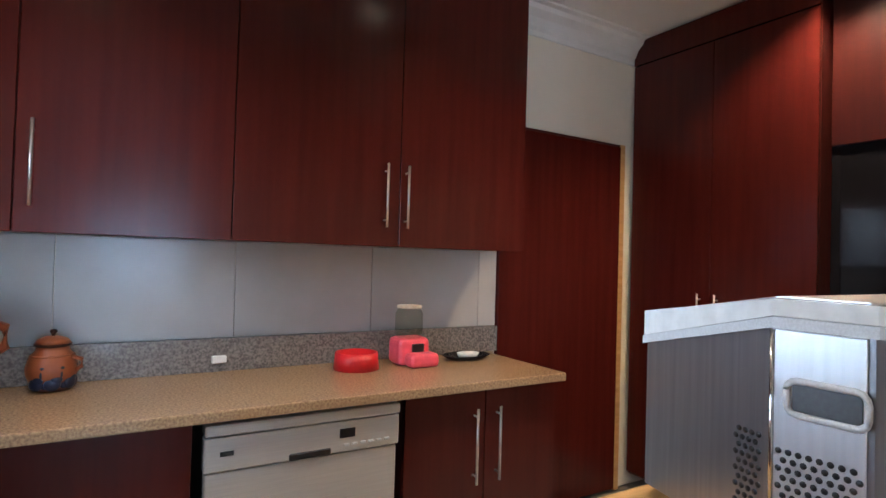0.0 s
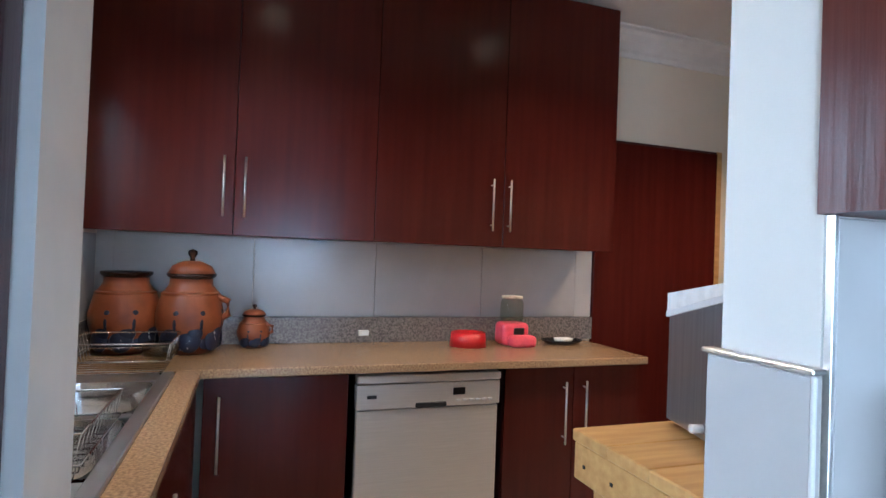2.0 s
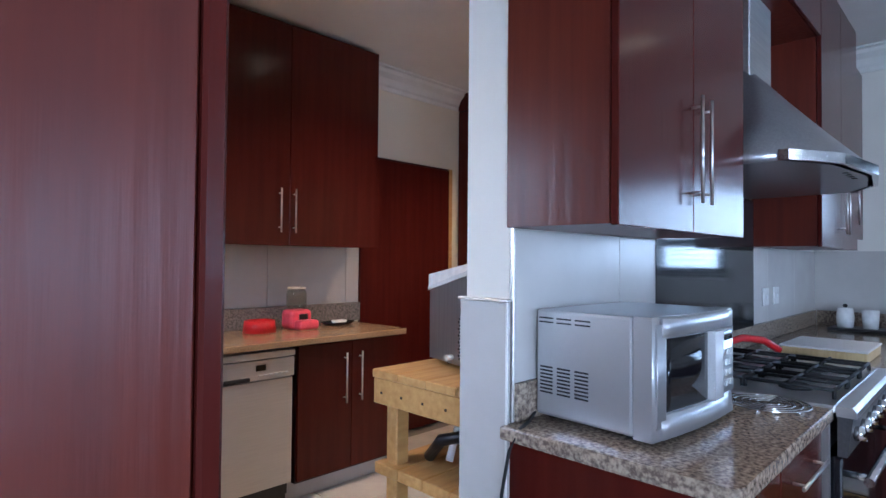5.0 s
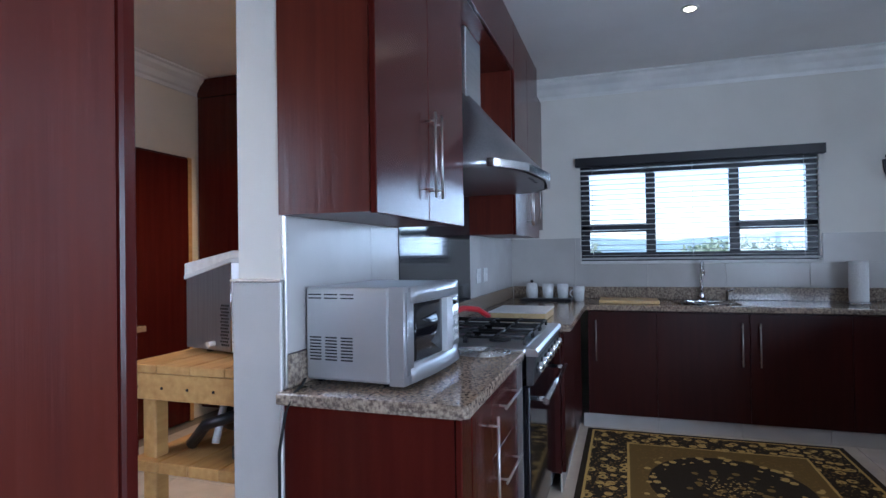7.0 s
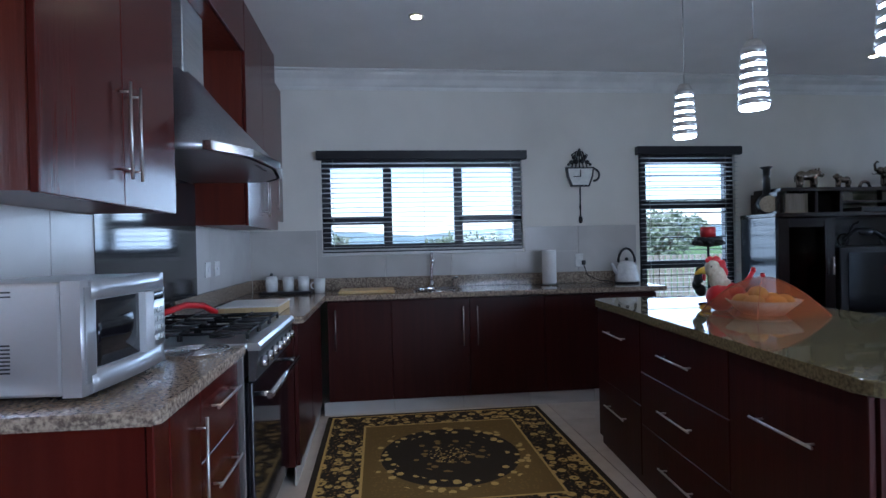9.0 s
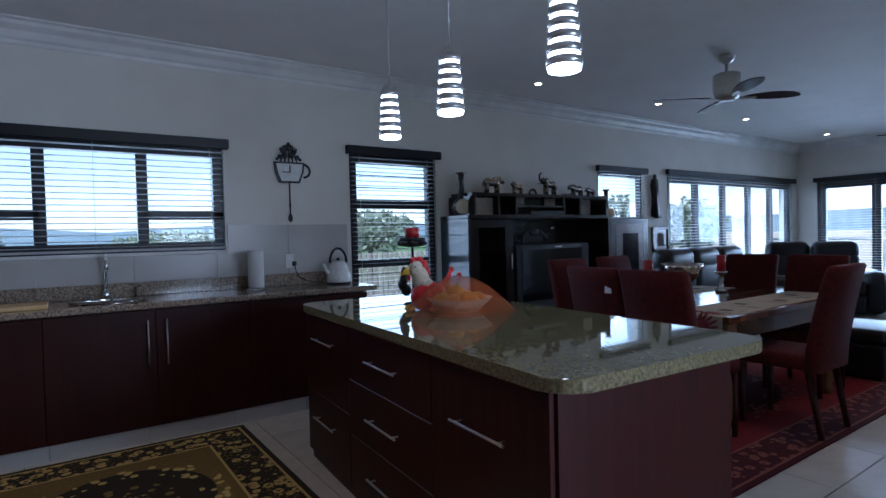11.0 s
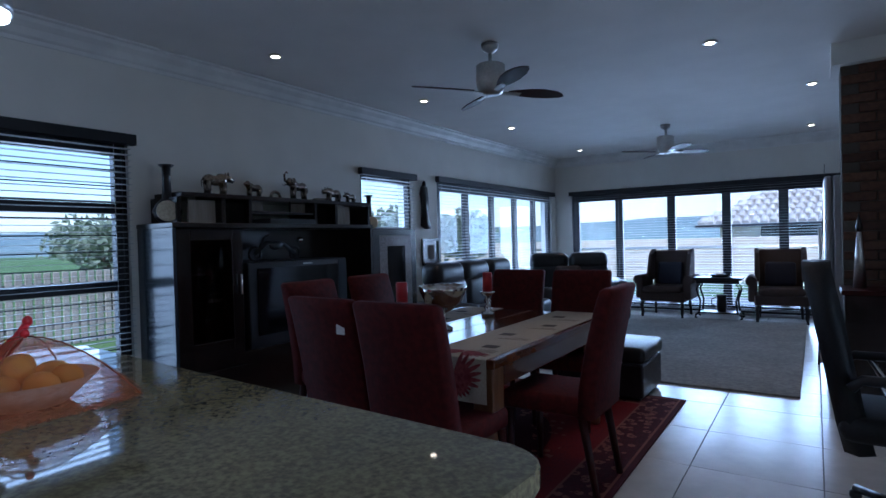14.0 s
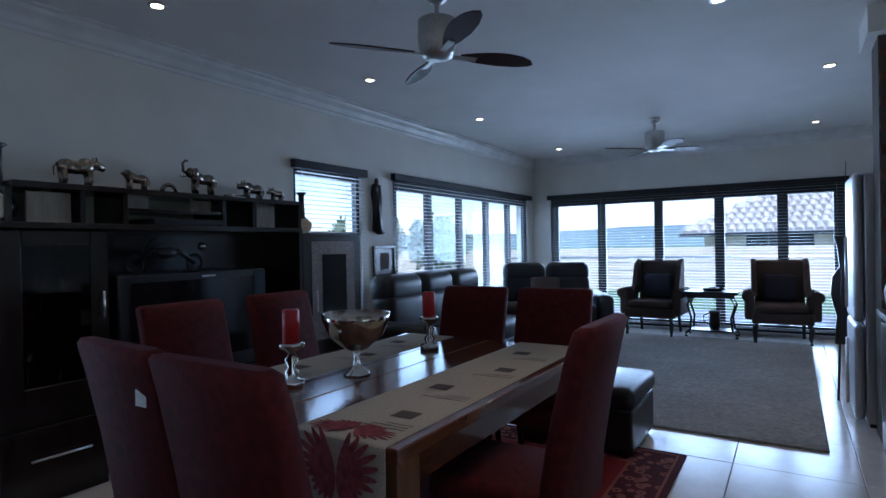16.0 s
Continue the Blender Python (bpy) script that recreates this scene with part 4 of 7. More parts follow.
def pot(x, y, s, lidded, label, tall=1.2):
    p = thing("pottery_jar", (x, y, 0.9), label, "jar", "painted pottery jars")
    prof_ = [(0, 0.0), (0.085, 0.0), (0.122, 0.05), (0.146, 0.11), (0.148, 0.15), (0.128, 0.22), (0.095, 0.262), (0.092, 0.285), (0.105, 0.30), (0.10, 0.302), (0.085, 0.285), (0, 0.28)]
    b = part("body", lathe(bmesh.new(), [(r * s, z * s) for r, z in prof_], x, y, 0.9, n=32), TERRA, p)
    for a in (-130, -85, -35, 15):
        bm = bmesh.new()
        for da, z, r, sc in ((0, 0.055, 0.048, (0.45, 1.0, 0.9)), (10, 0.085, 0.034, (0.40, 1.0, 0.9)), (19, 0.125, 0.014, (0.5, 0.8, 2.2)), (21, 0.158, 0.012, (0.6, 1.2, 1.0)), (-17, 0.045, 0.03, (0.4, 1.0, 0.8))):
            q = 0.110 + 0.25 * z if z < 0.12 else 0.141
            blob(bm, (x + q * s * math.cos(radians(a + da)), y + q * s * math.sin(radians(a + da)), 0.9 + z * s), r * s, sc, a + da, 14)
        part("painted_bird", bm, COBALT, b, "speckled dark blue painted guinea fowl")
    part("cord", lathe(bmesh.new(), [(0.124 * s, 0.222 * s), (0.129 * s, 0.228 * s), (0.119 * s, 0.236 * s), (0.114 * s, 0.23 * s)], x, y, 0.9, n=32), TERRA, b, "rope band in relief")
    part("rim", lathe(bmesh.new(), [(0.092 * s, 0.285 * s), (0.108 * s, 0.297 * s), (0.107 * s, 0.306 * s), (0.09 * s, 0.300 * s)], x, y, 0.9, n=32), DARKGL, b)
    if lidded:
        l_ = part("lid", lathe(bmesh.new(), [(0.104 * s, 0.304 * s), (0.085 * s, 0.335 * s), (0.04 * s, 0.352 * s), (0.0, 0.355 * s)], x, y, 0.9, n=32), TERRA, p)
        part("knob", lathe(bmesh.new(), [(0.012 * s, 0.352 * s), (0.010 * s, 0.365 * s), (0.022 * s, 0.38 * s), (0.02 * s, 0.393 * s), (0, 0.40 * s)], x, y, 0.9, n=20), DARKGL, l_, "dark glazed knob")
        part("ear", tube(bmesh.new(), [(x + 0.11 * s, y - 0.03, 0.9 + 0.22 * s), (x + 0.165 * s, y - 0.03, 0.9 + 0.20 * s), (x + 0.165 * s, y - 0.03, 0.9 + 0.15 * s), (x + 0.13 * s, y - 0.03, 0.9 + 0.13 * s)], 0.014 * s, 8), TERRA, b)

    p.scale = (1, 1, tall)


pot(-0.15, 3.33, 0.93, False, "large terracotta jar with dark blue painted birds")
pot(0.105, 3.30, 0.93, True, "large lidded terracotta jar with dark blue birds")
pot(0.37, 3.40, 0.50, True, "small lidded terracotta jar with rope relief", 1.0)

sink = thing("kitchen_sink", (-0.07, 2.3, 0.9), "double stainless steel sink set in dark drainer", "sink")
part("drainer_rim", bx(bx(bx(bx(bx(bmesh.new(), -0.25, -0.21, 1.62, 2.86, 0.888, 0.906, 0.003), 0.06, 0.10, 1.62, 2.86, 0.888, 0.906, 0.003), -0.21, 0.06, 1.62, 1.86, 0.888, 0.905), -0.21, 0.06, 2.285, 2.325, 0.888, 0.906), -0.21, 0.06, 2.72, 2.86, 0.888, 0.905), STEELH, sink)
for y0, y1 in ((1.86, 2.285), (2.325, 2.72)):
    bm = bmesh.new()
    rings = []
    for z, ins in ((0.905, 0.0), (0.86, 0.008), (0.76, 0.02), (0.745, 0.05)):
        r_ = 0.06
        cs = [(0.06 - ins - r_, y1 - ins - r_, 0), (-0.21 + ins + r_, y1 - ins - r_, 90), (-0.21 + ins + r_, y0 + ins + r_, 180), (0.06 - ins - r_, y0 + ins + r_, 270)]
        rings.append([bm.verts.new((cx + r_ * math.cos(radians(a0 + a)), cy + r_ * math.sin(radians(a0 + a)), z)) for cx, cy, a0 in cs for a in (0, 30, 60, 90)])
    for a, b in zip(rings, rings[1:]):
        for k in range(16):
            f = bm.faces.new((a[k], a[(k + 1) % 16], b[(k + 1) % 16], b[k]))
            f.smooth = True
    bm.faces.new(rings[-1])
    part("bowl", bm, CHROME, sink)


def rack(x0, x1, y0, y1, z0, label):
    r = thing("dish_rack", ((x0 + x1) / 2, (y0 + y1) / 2, z0), label, "dish rack", "wire dish racks")
    for z in (z0 + 0.05, z0 + 0.11):
        part("rim_wire", tube(bmesh.new(), [(x0, y0, z), (x1, y0, z), (x1, y1, z), (x0, y1, z), (x0, y0, z)], 0.003, 6), CHROME, r)
    n = int((y1 - y0) / 0.035)
    for k in range(n + 1):
        y = y0 + (y1 - y0) * k / n
        part("wire", tube(bmesh.new(), [(x0, y, z0 + 0.11), (x0 + 0.02, y, z0 + 0.012), (x1 - 0.02, y, z0 + 0.012), (x1, y, z0 + 0.11)], 0.002, 5), CHROME, r)
    for x in (x0 + 0.03, x1 - 0.03):
        for y in (y0 + 0.02, y1 - 0.02):
            part("foot", tube(bmesh.new(), [(x, y, z0), (x, y, z0 + 0.012)], 0.005, 6), RUBBER, r)
    return r


rack(-0.24, 0.09, 2.80, 3.10, 0.905, "chrome wire dish rack on the drainer")
rack(-0.19, 0.05, 1.88, 2.24, 0.88, "chrome wire rack hanging in the sink")
bowlg = thing("glass_bowl", (0.04, 2.95, 0.92), "upturned clear glass bowl in the rack", "bowl")
part("shell", lathe(bmesh.new(), [(0.03, 0.0), (0.06, 0.03), (0.065, 0.07), (0.062, 0.07), (0.055, 0.03), (0.0, 0.006)], 0.04, 2.95, 0.925, n=24), CLEAR, bowlg)

fb = thing("pet_bowl", (1.42, 3.33, 0.9), "plain red plastic pet bowl on the worktop", "bowl")
part("shell", lathe(bmesh.new(), [(0, 0.01), (0.075, 0.012), (0.082, 0.07), (0.088, 0.07), (0.095, 0.0), (0, 0.0)], 1.42, 3.33, 0.9, n=32), REDP, fb)
ff = thing("pet_feeder", (1.68, 3.33, 0.9), "pink pet feeder with clear food hopper", "pet feeder")
b = part("base", bx(bx(bmesh.new(), 1.60, 1.755, 3.29, 3.41, 0.9, 1.02, 0.025, 3), 1.625, 1.765, 3.22, 3.30, 0.9, 0.96, 0.02, 3), PINKP, ff)
part("mouth", box(1.66, 1.72, 3.286, 3.292, 0.955, 0.995, 0.005), BLACKP, b)
part("hopper", lathe(bmesh.new(), [(0.0, 0.11), (0.055, 0.115), (0.062, 0.14), (0.062, 0.22), (0.05, 0.245), (0, 0.25)], 1.675, 3.35, 0.9, n=28), CLEAR, ff, "clear plastic hopper")
part("hopper_lid", lathe(bmesh.new(), [(0, 0.246), (0.055, 0.246), (0.055, 0.258), (0, 0.262)], 1.675, 3.35, 0.9, n=28), CREAM, ff)
tr = thing("tray", (1.98, 3.34, 0.9), "small dark oval tray with a pale dish", "tray")
part("plate", lathe(bmesh.new(), [(0, 0.004), (0.085, 0.006), (0.12, 0.024), (0.125, 0.022), (0.09, 0.0), (0, 0.0)], 1.98, 3.34, 0.9, n=32, sy=0.65), BLACKG, tr)
part("dish", lathe(bmesh.new(), [(0, 0.01), (0.04, 0.012), (0.055, 0.03), (0.058, 0.03), (0.045, 0.007), (0, 0.007)], 1.99, 3.34, 0.9, n=24, sy=0.7), WHITEP, tr)
so = thing("wall_socket", (0.9, 3.48, 0.97), "small white plug adaptor on the granite upstand", "socket")
part("plate", box(0.875, 0.93, 3.465, 3.484, 0.935, 0.965, 0.004), WHITEP, so)

# ---- tall cupboard beside the opening ----
pc = thing("tall_cupboard", (-0.6, 0.9, 0), "tall red mahogany cupboard beside the scullery opening", "cabinet")
part("body", box(-1.25, 0.006, 0.652, 1.325, 0.0, 2.755), MAHOGR, pc)
part("door", box(-1.25, -0.605, 0.63, 0.65, 0.08, 2.75, 0.002), MAHOGR, pc)
part("door", box(-0.60, -0.012, 0.63, 0.65, 0.08, 2.75, 0.002), MAHOGR, pc)
part("side_filler", box(0.007, 0.112, 1.20, 1.326, 0.0, 2.755, 0.002), MAHOG, pc)
part("edge_post", box(-0.010, 0.008, 0.627, 0.651, 0.0, 2.755, 0.003), MAHOG, pc)

# ---- kitchen, cooker side ----
YK = 1.145
def slab_mesh(x0, x1, y0, y1, z0, z1, rad, corners):
    """A slab in plan with rounded corners. corners: which of SW, SE, NE, NW are rounded."""
    cs = [(x0, y0, 180, 1, 1), (x1, y0, 270, -1, 1), (x1, y1, 0, -1, -1), (x0, y1, 90, 1, -1)]
    out = []
    for k, (cx, cy, a0, sx, sy) in enumerate(cs):
        if k in corners:
            out += [(cx + sx * rad + rad * math.cos(radians(a0 + a)), cy + sy * rad + rad * math.sin(radians(a0 + a))) for a in range(0, 91, 15)]
        else:
            out.append((cx, cy))
    bm = prism(bmesh.new(), out, z0, z1, "z")
    es = [e for e in bm.edges if abs(e.verts[0].co.z - e.verts[1].co.z) < 1e-6]
    bmesh.ops.bevel(bm, geom=es, offset=0.006, segments=2, affect="EDGES", profile=0.5)
    return bm


wk = thing("worktop", (1.4, 0.85, 0.9), "speckled grey beige granite worktop with rounded corner", "worktop")
part("slab", slab_mesh(0.962, 1.80, 0.575, YK - 0.002, 0.874, 0.91, 0.016, (0,)), GRANG, wk)
part("upstand", box(1.01, 1.80, YK - 0.022, YK - 0.002, 0.911, 1.01, 0.002), GRANG, wk)
wk2 = thing("worktop", (4.0, -0.9, 0.9), "speckled grey beige granite worktop along the window", "worktop")
part("slab", box(2.66, XE - 0.002, 0.47, YK - 0.002, 0.872, 0.91, 0.005, 2), GRANG, wk2)
bm = box(3.84, 3.98, -2.22, 0.4695, 0.872, 0.91, 0.005, 2)
bx(bm, 4.34, XE - 0.002, -2.22, 0.4695, 0.872, 0.9098)
bx(bm, 3.98, 4.34, -2.22, -0.60, 0.872, 0.9098)
bx(bm, 3.98, 4.34, -0.16, 0.4695, 0.872, 0.9098)
part("slab_return", bm, GRANG, wk2)
part("upstand", box(XE - 0.022, XE - 0.002, -2.22, YK - 0.024, 0.911, 1.01, 0.002), GRANG, wk2)
part("upstand", box(2.66, XE - 0.024, YK - 0.022, YK - 0.002, 0.911, 1.01, 0.002), GRANG, wk2)

bc = thing("base_cabinet", (1.35, 0.9, 0), "dark red mahogany end cabinet with three drawers", "cabinet")
part("body", box(1.0, 1.775, 0.622, YK - 0.004, 0.0, 0.87), MAHOG, bc)
d = part("door", box(1.10, 1.338, 0.60, 0.62, 0.10, 0.865, 0.002), MAHOG, bc)
bar_handle(d, 1.30, 0.60, 0.42, 0.79, (0, -1, 0))
for z0, z1 in ((0.10, 0.37), (0.373, 0.64), (0.643, 0.865)):
    d = part("drawer", box(1.342, 1.775, 0.60, 0.62, z0, z1, 0.002), MAHOG, bc)
    bar_handle(d, 0.60, (z0 + z1) / 2 + 0.03, 1.42, 1.70, (0, -1, 0), "x")
part("corner_post", box(1.002, 1.098, 0.602, 0.621, 0.0, 0.87, 0.003), MAHOG, bc)

# upper cabinets
UF = 0.83
def upper(x0, x1, z0, z1, y0, hs, label):
    c = thing("wall_cabinet", ((x0 + x1) / 2, YK, z0), label, "cabinet", "kitchen wall cabinets")
    part("body", box(x0, x1, y0 + 0.022, YK - 0.002, z0, z1), MAHOGR, c)
    n = max(1, len(hs))
    for k in range(n):
        a, b = x0 + (x1 - x0) * k / n, x0 + (x1 - x0) * (k + 1) / n
        d = part("door", box(a + 0.0015, b - 0.0015, y0, y0 + 0.02, z0 - 0.004, z1, 0.002), MAHOG, c)
        if hs:
            bar_handle(d, hs[k], y0, z0 + 0.075, z0 + 0.37, (0, -1, 0))
    return c


upper(0.985, 1.855, 1.42, 2.755, UF, (1.405, 1.475), "dark mahogany double wall cabinet reaching the ceiling")
upper(1.862, 3.04, 2.45, 2.755, UF, (), "dark mahogany bridge panel above the cooker hood")
upper(3.045, 4.02, 1.42, 2.755, UF, (3.50, 3.575), "dark mahogany double wall cabinet beside the hood")
upper(4.025, 4.45, 1.50, 2.60, 0.86, (4.10,), "shallow dark mahogany corner wall cabinet")

hood = thing("cooker_hood", (2.35, 0.95, 1.68), "stainless chimney cooker hood with curved glass lip", "cooker hood")
bm = bmesh.new()
lo = [(1.87, 1.17), (3.0, 1.17), (3.0, 0.70), (2.8, 0.60), (2.435, 0.56), (2.07, 0.60), (1.87, 0.70)]
hi = [(2.28, 1.17), (2.58, 1.17), (2.58, 0.95), (2.52, 0.93), (2.43, 0.93), (2.34, 0.93), (2.28, 0.95)]
rows_ = []
for s, z in ((0, 1.665), (0.0, 1.70), (0.36, 1.84), (0.70, 1.98), (1.0, 2.11)):
    rows_.append([bm.verts.new((a[0] + (b_[0] - a[0]) * s, a[1] + (b_[1] - a[1]) * s, z)) for a, b_ in zip(lo, hi)])
for a, b_ in zip(rows_, rows_[1:]):
    for k in range(7):
        f = bm.faces.new((a[k], a[(k + 1) % 7], b_[(k + 1) % 7], b_[k]))
        f.smooth = k not in (0,)
bm.faces.new(rows_[0])
# canopy takes the shade-darkened steel, the chimney the lighter one
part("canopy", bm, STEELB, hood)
part("chimney", box(2.28, 2.58, 0.93, 1.178, 2.0, 2.449, 0.006, 2), STEELH, hood)
part("lip", prism(bmesh.new(), [(1.86, 0.70), (2.07, 0.585), (2.435, 0.54), (2.80, 0.585), (3.01, 0.70), (3.01, 0.73), (2.80, 0.62), (2.435, 0.575), (2.07, 0.62), (1.86, 0.73)], 1.665, 1.70, "z"), CHROME, hood, "polished curved front lip")
part("filter", box(1.95, 2.92, 0.72, 1.15, 1.670, 1.678), STEEL, hood)
for k in range(4):
    part("switch", lathe(bmesh.new(), [(0, 0), (0.01, 0), (0.01, 0.006), (0, 0.006)], 2.30 + k * 0.06, 0.62, 1.663, n=12), BLACKP, hood)

# tiled wall behind the cooker
spk = thing("splashback", (2.7, YK, 1.0), "glossy grey wall tiles behind the cooker", "splashback", kind="structure")
for k in range(6):
    a = 1.012 + k * 0.575
    part("tile", box(a, min(a + 0.572, XE - 0.01), YK - 0.010, YK - 0.001, 1.011, 1.417, 0.0015), TILEW, spk)
part("metal_trim", box(1.002, 1.010, YK - 0.012, YK - 0.001, 0.911, 1.42, 0.001), SATIN, spk)
part("steel_sheet", box(1.865, 3.04, YK - 0.014, YK - 0.0105, 0.95, 1.66), BLACKG, spk, "dark glass panel behind the cooker")
spe = thing("splashback", (XE, -0.8, 1.0), "pale glazed wall tiles round the kitchen window", "splashback", kind="structure")
for k in range(6):
    y1 = 1.16 - k * 0.575
    y0 = max(y1 - 0.572, -2.26)
    part("tile", box(XE - 0.010, XE - 0.001, y0, y1, 1.011, 1.197 if (y0 < 0.54 and y1 > -1.22) else 1.42, 0.0015), TILEW, spe)
part("tile", box(XE - 0.0098, XE - 0.001, 0.545, 0.585, 1.198, 1.42), TILEW, spe)
part("tile", box(XE - 0.0098, XE - 0.001, -1.71, -1.225, 1.198, 1.42), TILEW, spe)

# range cooker
ck = thing("range_cooker", (2.23, 0.8, 0), "stainless range cooker with black gas hob and oven", "cooker")
part("body", box(1.805, 2.655, 0.61, 1.12, 0.08, 0.895), BLACKP, ck)
part("side_panel", box(1.803, 1.815, 0.585, 0.62, 0.06, 0.88, 0.003), STEEL, ck)
hob = part("hob_top", box(1.805, 2.655, 0.57, 1.12, 0.895, 0.918, 0.006, 2), STEELH, ck)
part("front_lip", prism(bmesh.new(), [(0.569, 0.92), (0.53, 0.917), (0.52, 0.905), (0.52, 0.888), (0.569, 0.888)], 1.805, 2.655, "x"), STEELH, ck, "rolled steel front lip")
part("fascia", prism(bmesh.new(), [(0.569, 0.886), (0.53, 0.886), (0.545, 0.77), (0.569, 0.77)], 1.817, 2.655, "x"), STEELD, ck, "dark steel control fascia")
for k in range(7):
    x = 1.88 + k * 0.115
    bm = lathe(bmesh.new(), [(0, 0), (0.022, 0), (0.020, 0.028), (0, 0.03)], n=18)
    bmesh.ops.transform(bm, matrix=pose(x, 0.538, 0.83, 80, 0, 0), verts=bm.verts[:])
    part("knob", bm, CHROME, ck, "steel control knob")
ov = part("oven_door", box(1.84, 2.64, 0.56, 0.608, 0.12, 0.76, 0.006, 2), BLACKG, ck, "black glass oven door")
part("oven_handle", tube(bmesh.new(), [(1.86, 0.50, 0.70), (2.62, 0.50, 0.70)], 0.014, 10), CHROME, ov, "steel oven bar handle")
for x in (1.90, 2.58):
    part("handle_bracket", tube(bmesh.new(), [(x, 0.50, 0.70), (x, 0.56, 0.70)], 0.010, 8), CHROME, ov)
for gx in (1.90, 2.13, 2.36):
    for gy in (0.59, 0.85):
        g = bmesh.new()
        for d_ in (0.0, 0.2):
            tube(g, [(gx + d_, gy, 0.945), (gx + d_, gy + 0.25, 0.945)], 0.006, 6)
            tube(g, [(gx, gy + d_ * 1.25, 0.945), (gx + 0.2, gy + d_ * 1.25, 0.945)], 0.006, 6)
        tube(g, [(gx, gy + 0.125, 0.95), (gx + 0.2, gy + 0.125, 0.95)], 0.006, 6)
        tube(g, [(gx + 0.1, gy, 0.95), (gx + 0.1, gy + 0.25, 0.95)], 0.006, 6)
        for ex in (0, 0.2):
            for ey in (0, 0.25):
                tube(g, [(gx + ex, gy + ey, 0.916), (gx + ex, gy + ey, 0.945)], 0.006, 6)
        part("pan_grate", g, IRON, hob, "black cast iron grate")
        part("burner", lathe(bmesh.new(), [(0, 0), (0.05, 0), (0.045, 0.012), (0.03, 0.018), (0, 0.02)], gx + 0.1, gy + 0.125, 0.917, n=20), IRON, hob)

# microwave
mw = thing("microwave", (1.30, 0.95, 0.91), "silver microwave oven with bowed dark glass door", "microwave")
MWM = pose(1.068, 0.806, 0, 0, 0, -3)


def mwbox(x0, x1, y0, y1, z0, z1, bev=0.0):
    bm = box(x0, x1, y0, y1, z0, z1, bev, 2)
    bmesh.ops.transform(bm, matrix=MWM, verts=bm.verts[:])
    return bm


def mwbow(x0, x1, z0, z1, out, back, lean=0.0, n=10):
    """A slab that follows the bowed front. out: how far it stands proud; lean: how far its foot juts."""
    bm = bmesh.new()
    cols = []
    for k in range(n + 1):
        x = x0 + (x1 - x0) * k / n
        y = -0.016 - 0.014 * math.sin(math.pi * min(1, max(0, x / 0.46))) - out
        cols.append([bm.verts.new(p) for p in ((x, y - lean, z0), (x, y, z1), (x, back, z1), (x, back, z0))])
    for a, b_ in zip(cols, cols[1:]):
        for k in range(4):
            f = bm.faces.new((a[k], b_[k], b_[(k + 1) % 4], a[(k + 1) % 4]))
            f.smooth = k == 0
    bm.faces.new(cols[0])
    bm.faces.new(cols[-1][::-1])
    bmesh.ops.transform(bm, matrix=MWM, verts=bm.verts[:])
    return bm


part("case", mwbox(0.0, 0.46, 0.031, 0.312, 0.925, 1.205, 0.008), SILVER, mw)
fr = part("front", mwbow(0.0, 0.46, 0.922, 1.207, 0.0, 0.03), SILVER, mw, "silver bowed front")
part("door_glass", mwbow(0.055, 0.262, 0.985, 1.155, 0.002, -0.005), BLACKG, fr, "dark door window")
part("top_band", mwbow(0.03, 0.44, 1.160, 1.204, 0.008, -0.005), SILVER, fr)
part("bottom_band", mwbow(0.03, 0.44, 0.926, 0.980, 0.004, -0.005, 0.005), SILVER, fr)
part("left_band", mwbow(0.012, 0.050, 0.95, 1.19, 0.005, -0.005), SILVER, fr)
part("handle", mwbow(0.265, 0.325, 0.983, 1.157, 0.020, -0.005), LIGHTGR, fr, "broad pale pull handle")
part("control_panel", mwbow(0.33, 0.452, 0.983, 1.157, 0.006, -0.005), STEELH, fr)
part("display", mwbow(0.345, 0.44, 1.125, 1.150, 0.008, -0.005), BLACKG, fr)
for k in range(3):
    for j in range(4):
        part("button", mwbow(0.35 + k * 0.032, 0.372 + k * 0.032, 1.0 + j * 0.028, 1.016 + j * 0.028, 0.009, -0.005, 0.0, 2), LIGHTGR, fr)
for c_ in range(3):
    for r_ in range(8):
        part("vent", mwbox(-0.0012, 0.002, 0.150 + c_ * 0.054, 0.190 + c_ * 0.054, 0.985 + r_ * 0.0095, 0.9895 + r_ * 0.0095), BLACKP, mw)
    for r_ in range(2):
        part("vent", mwbox(-0.0012, 0.002, 0.145 + c_ * 0.056, 0.190 + c_ * 0.056, 1.170 + r_ * 0.011, 1.174 + r_ * 0.011), BLACKP, mw)
for x in (0.04, 0.40):
    for y in (0.05, 0.28):
        part("foot", mwbox(x, x + 0.02, y, y + 0.02, 0.909, 0.926), RUBBER, mw)
cord = thing("power_cord", (1.0, 1.15, 0.5), "black power cord looping down beside the pillar", "cable")
part("cord", tube(bmesh.new(), [(1.17, 1.12, 0.93), (1.10, 1.13, 0.925), (1.03, 1.10, 0.918), (0.975, 1.09, 0.91), (0.945, 1.10, 0.86), (0.935, 1.115, 0.75), (0.942, 1.12, 0.5), (0.955, 1.13, 0.2), (0.96, 1.13, 0.01)], 0.0045, 8), RUBBER, cord)

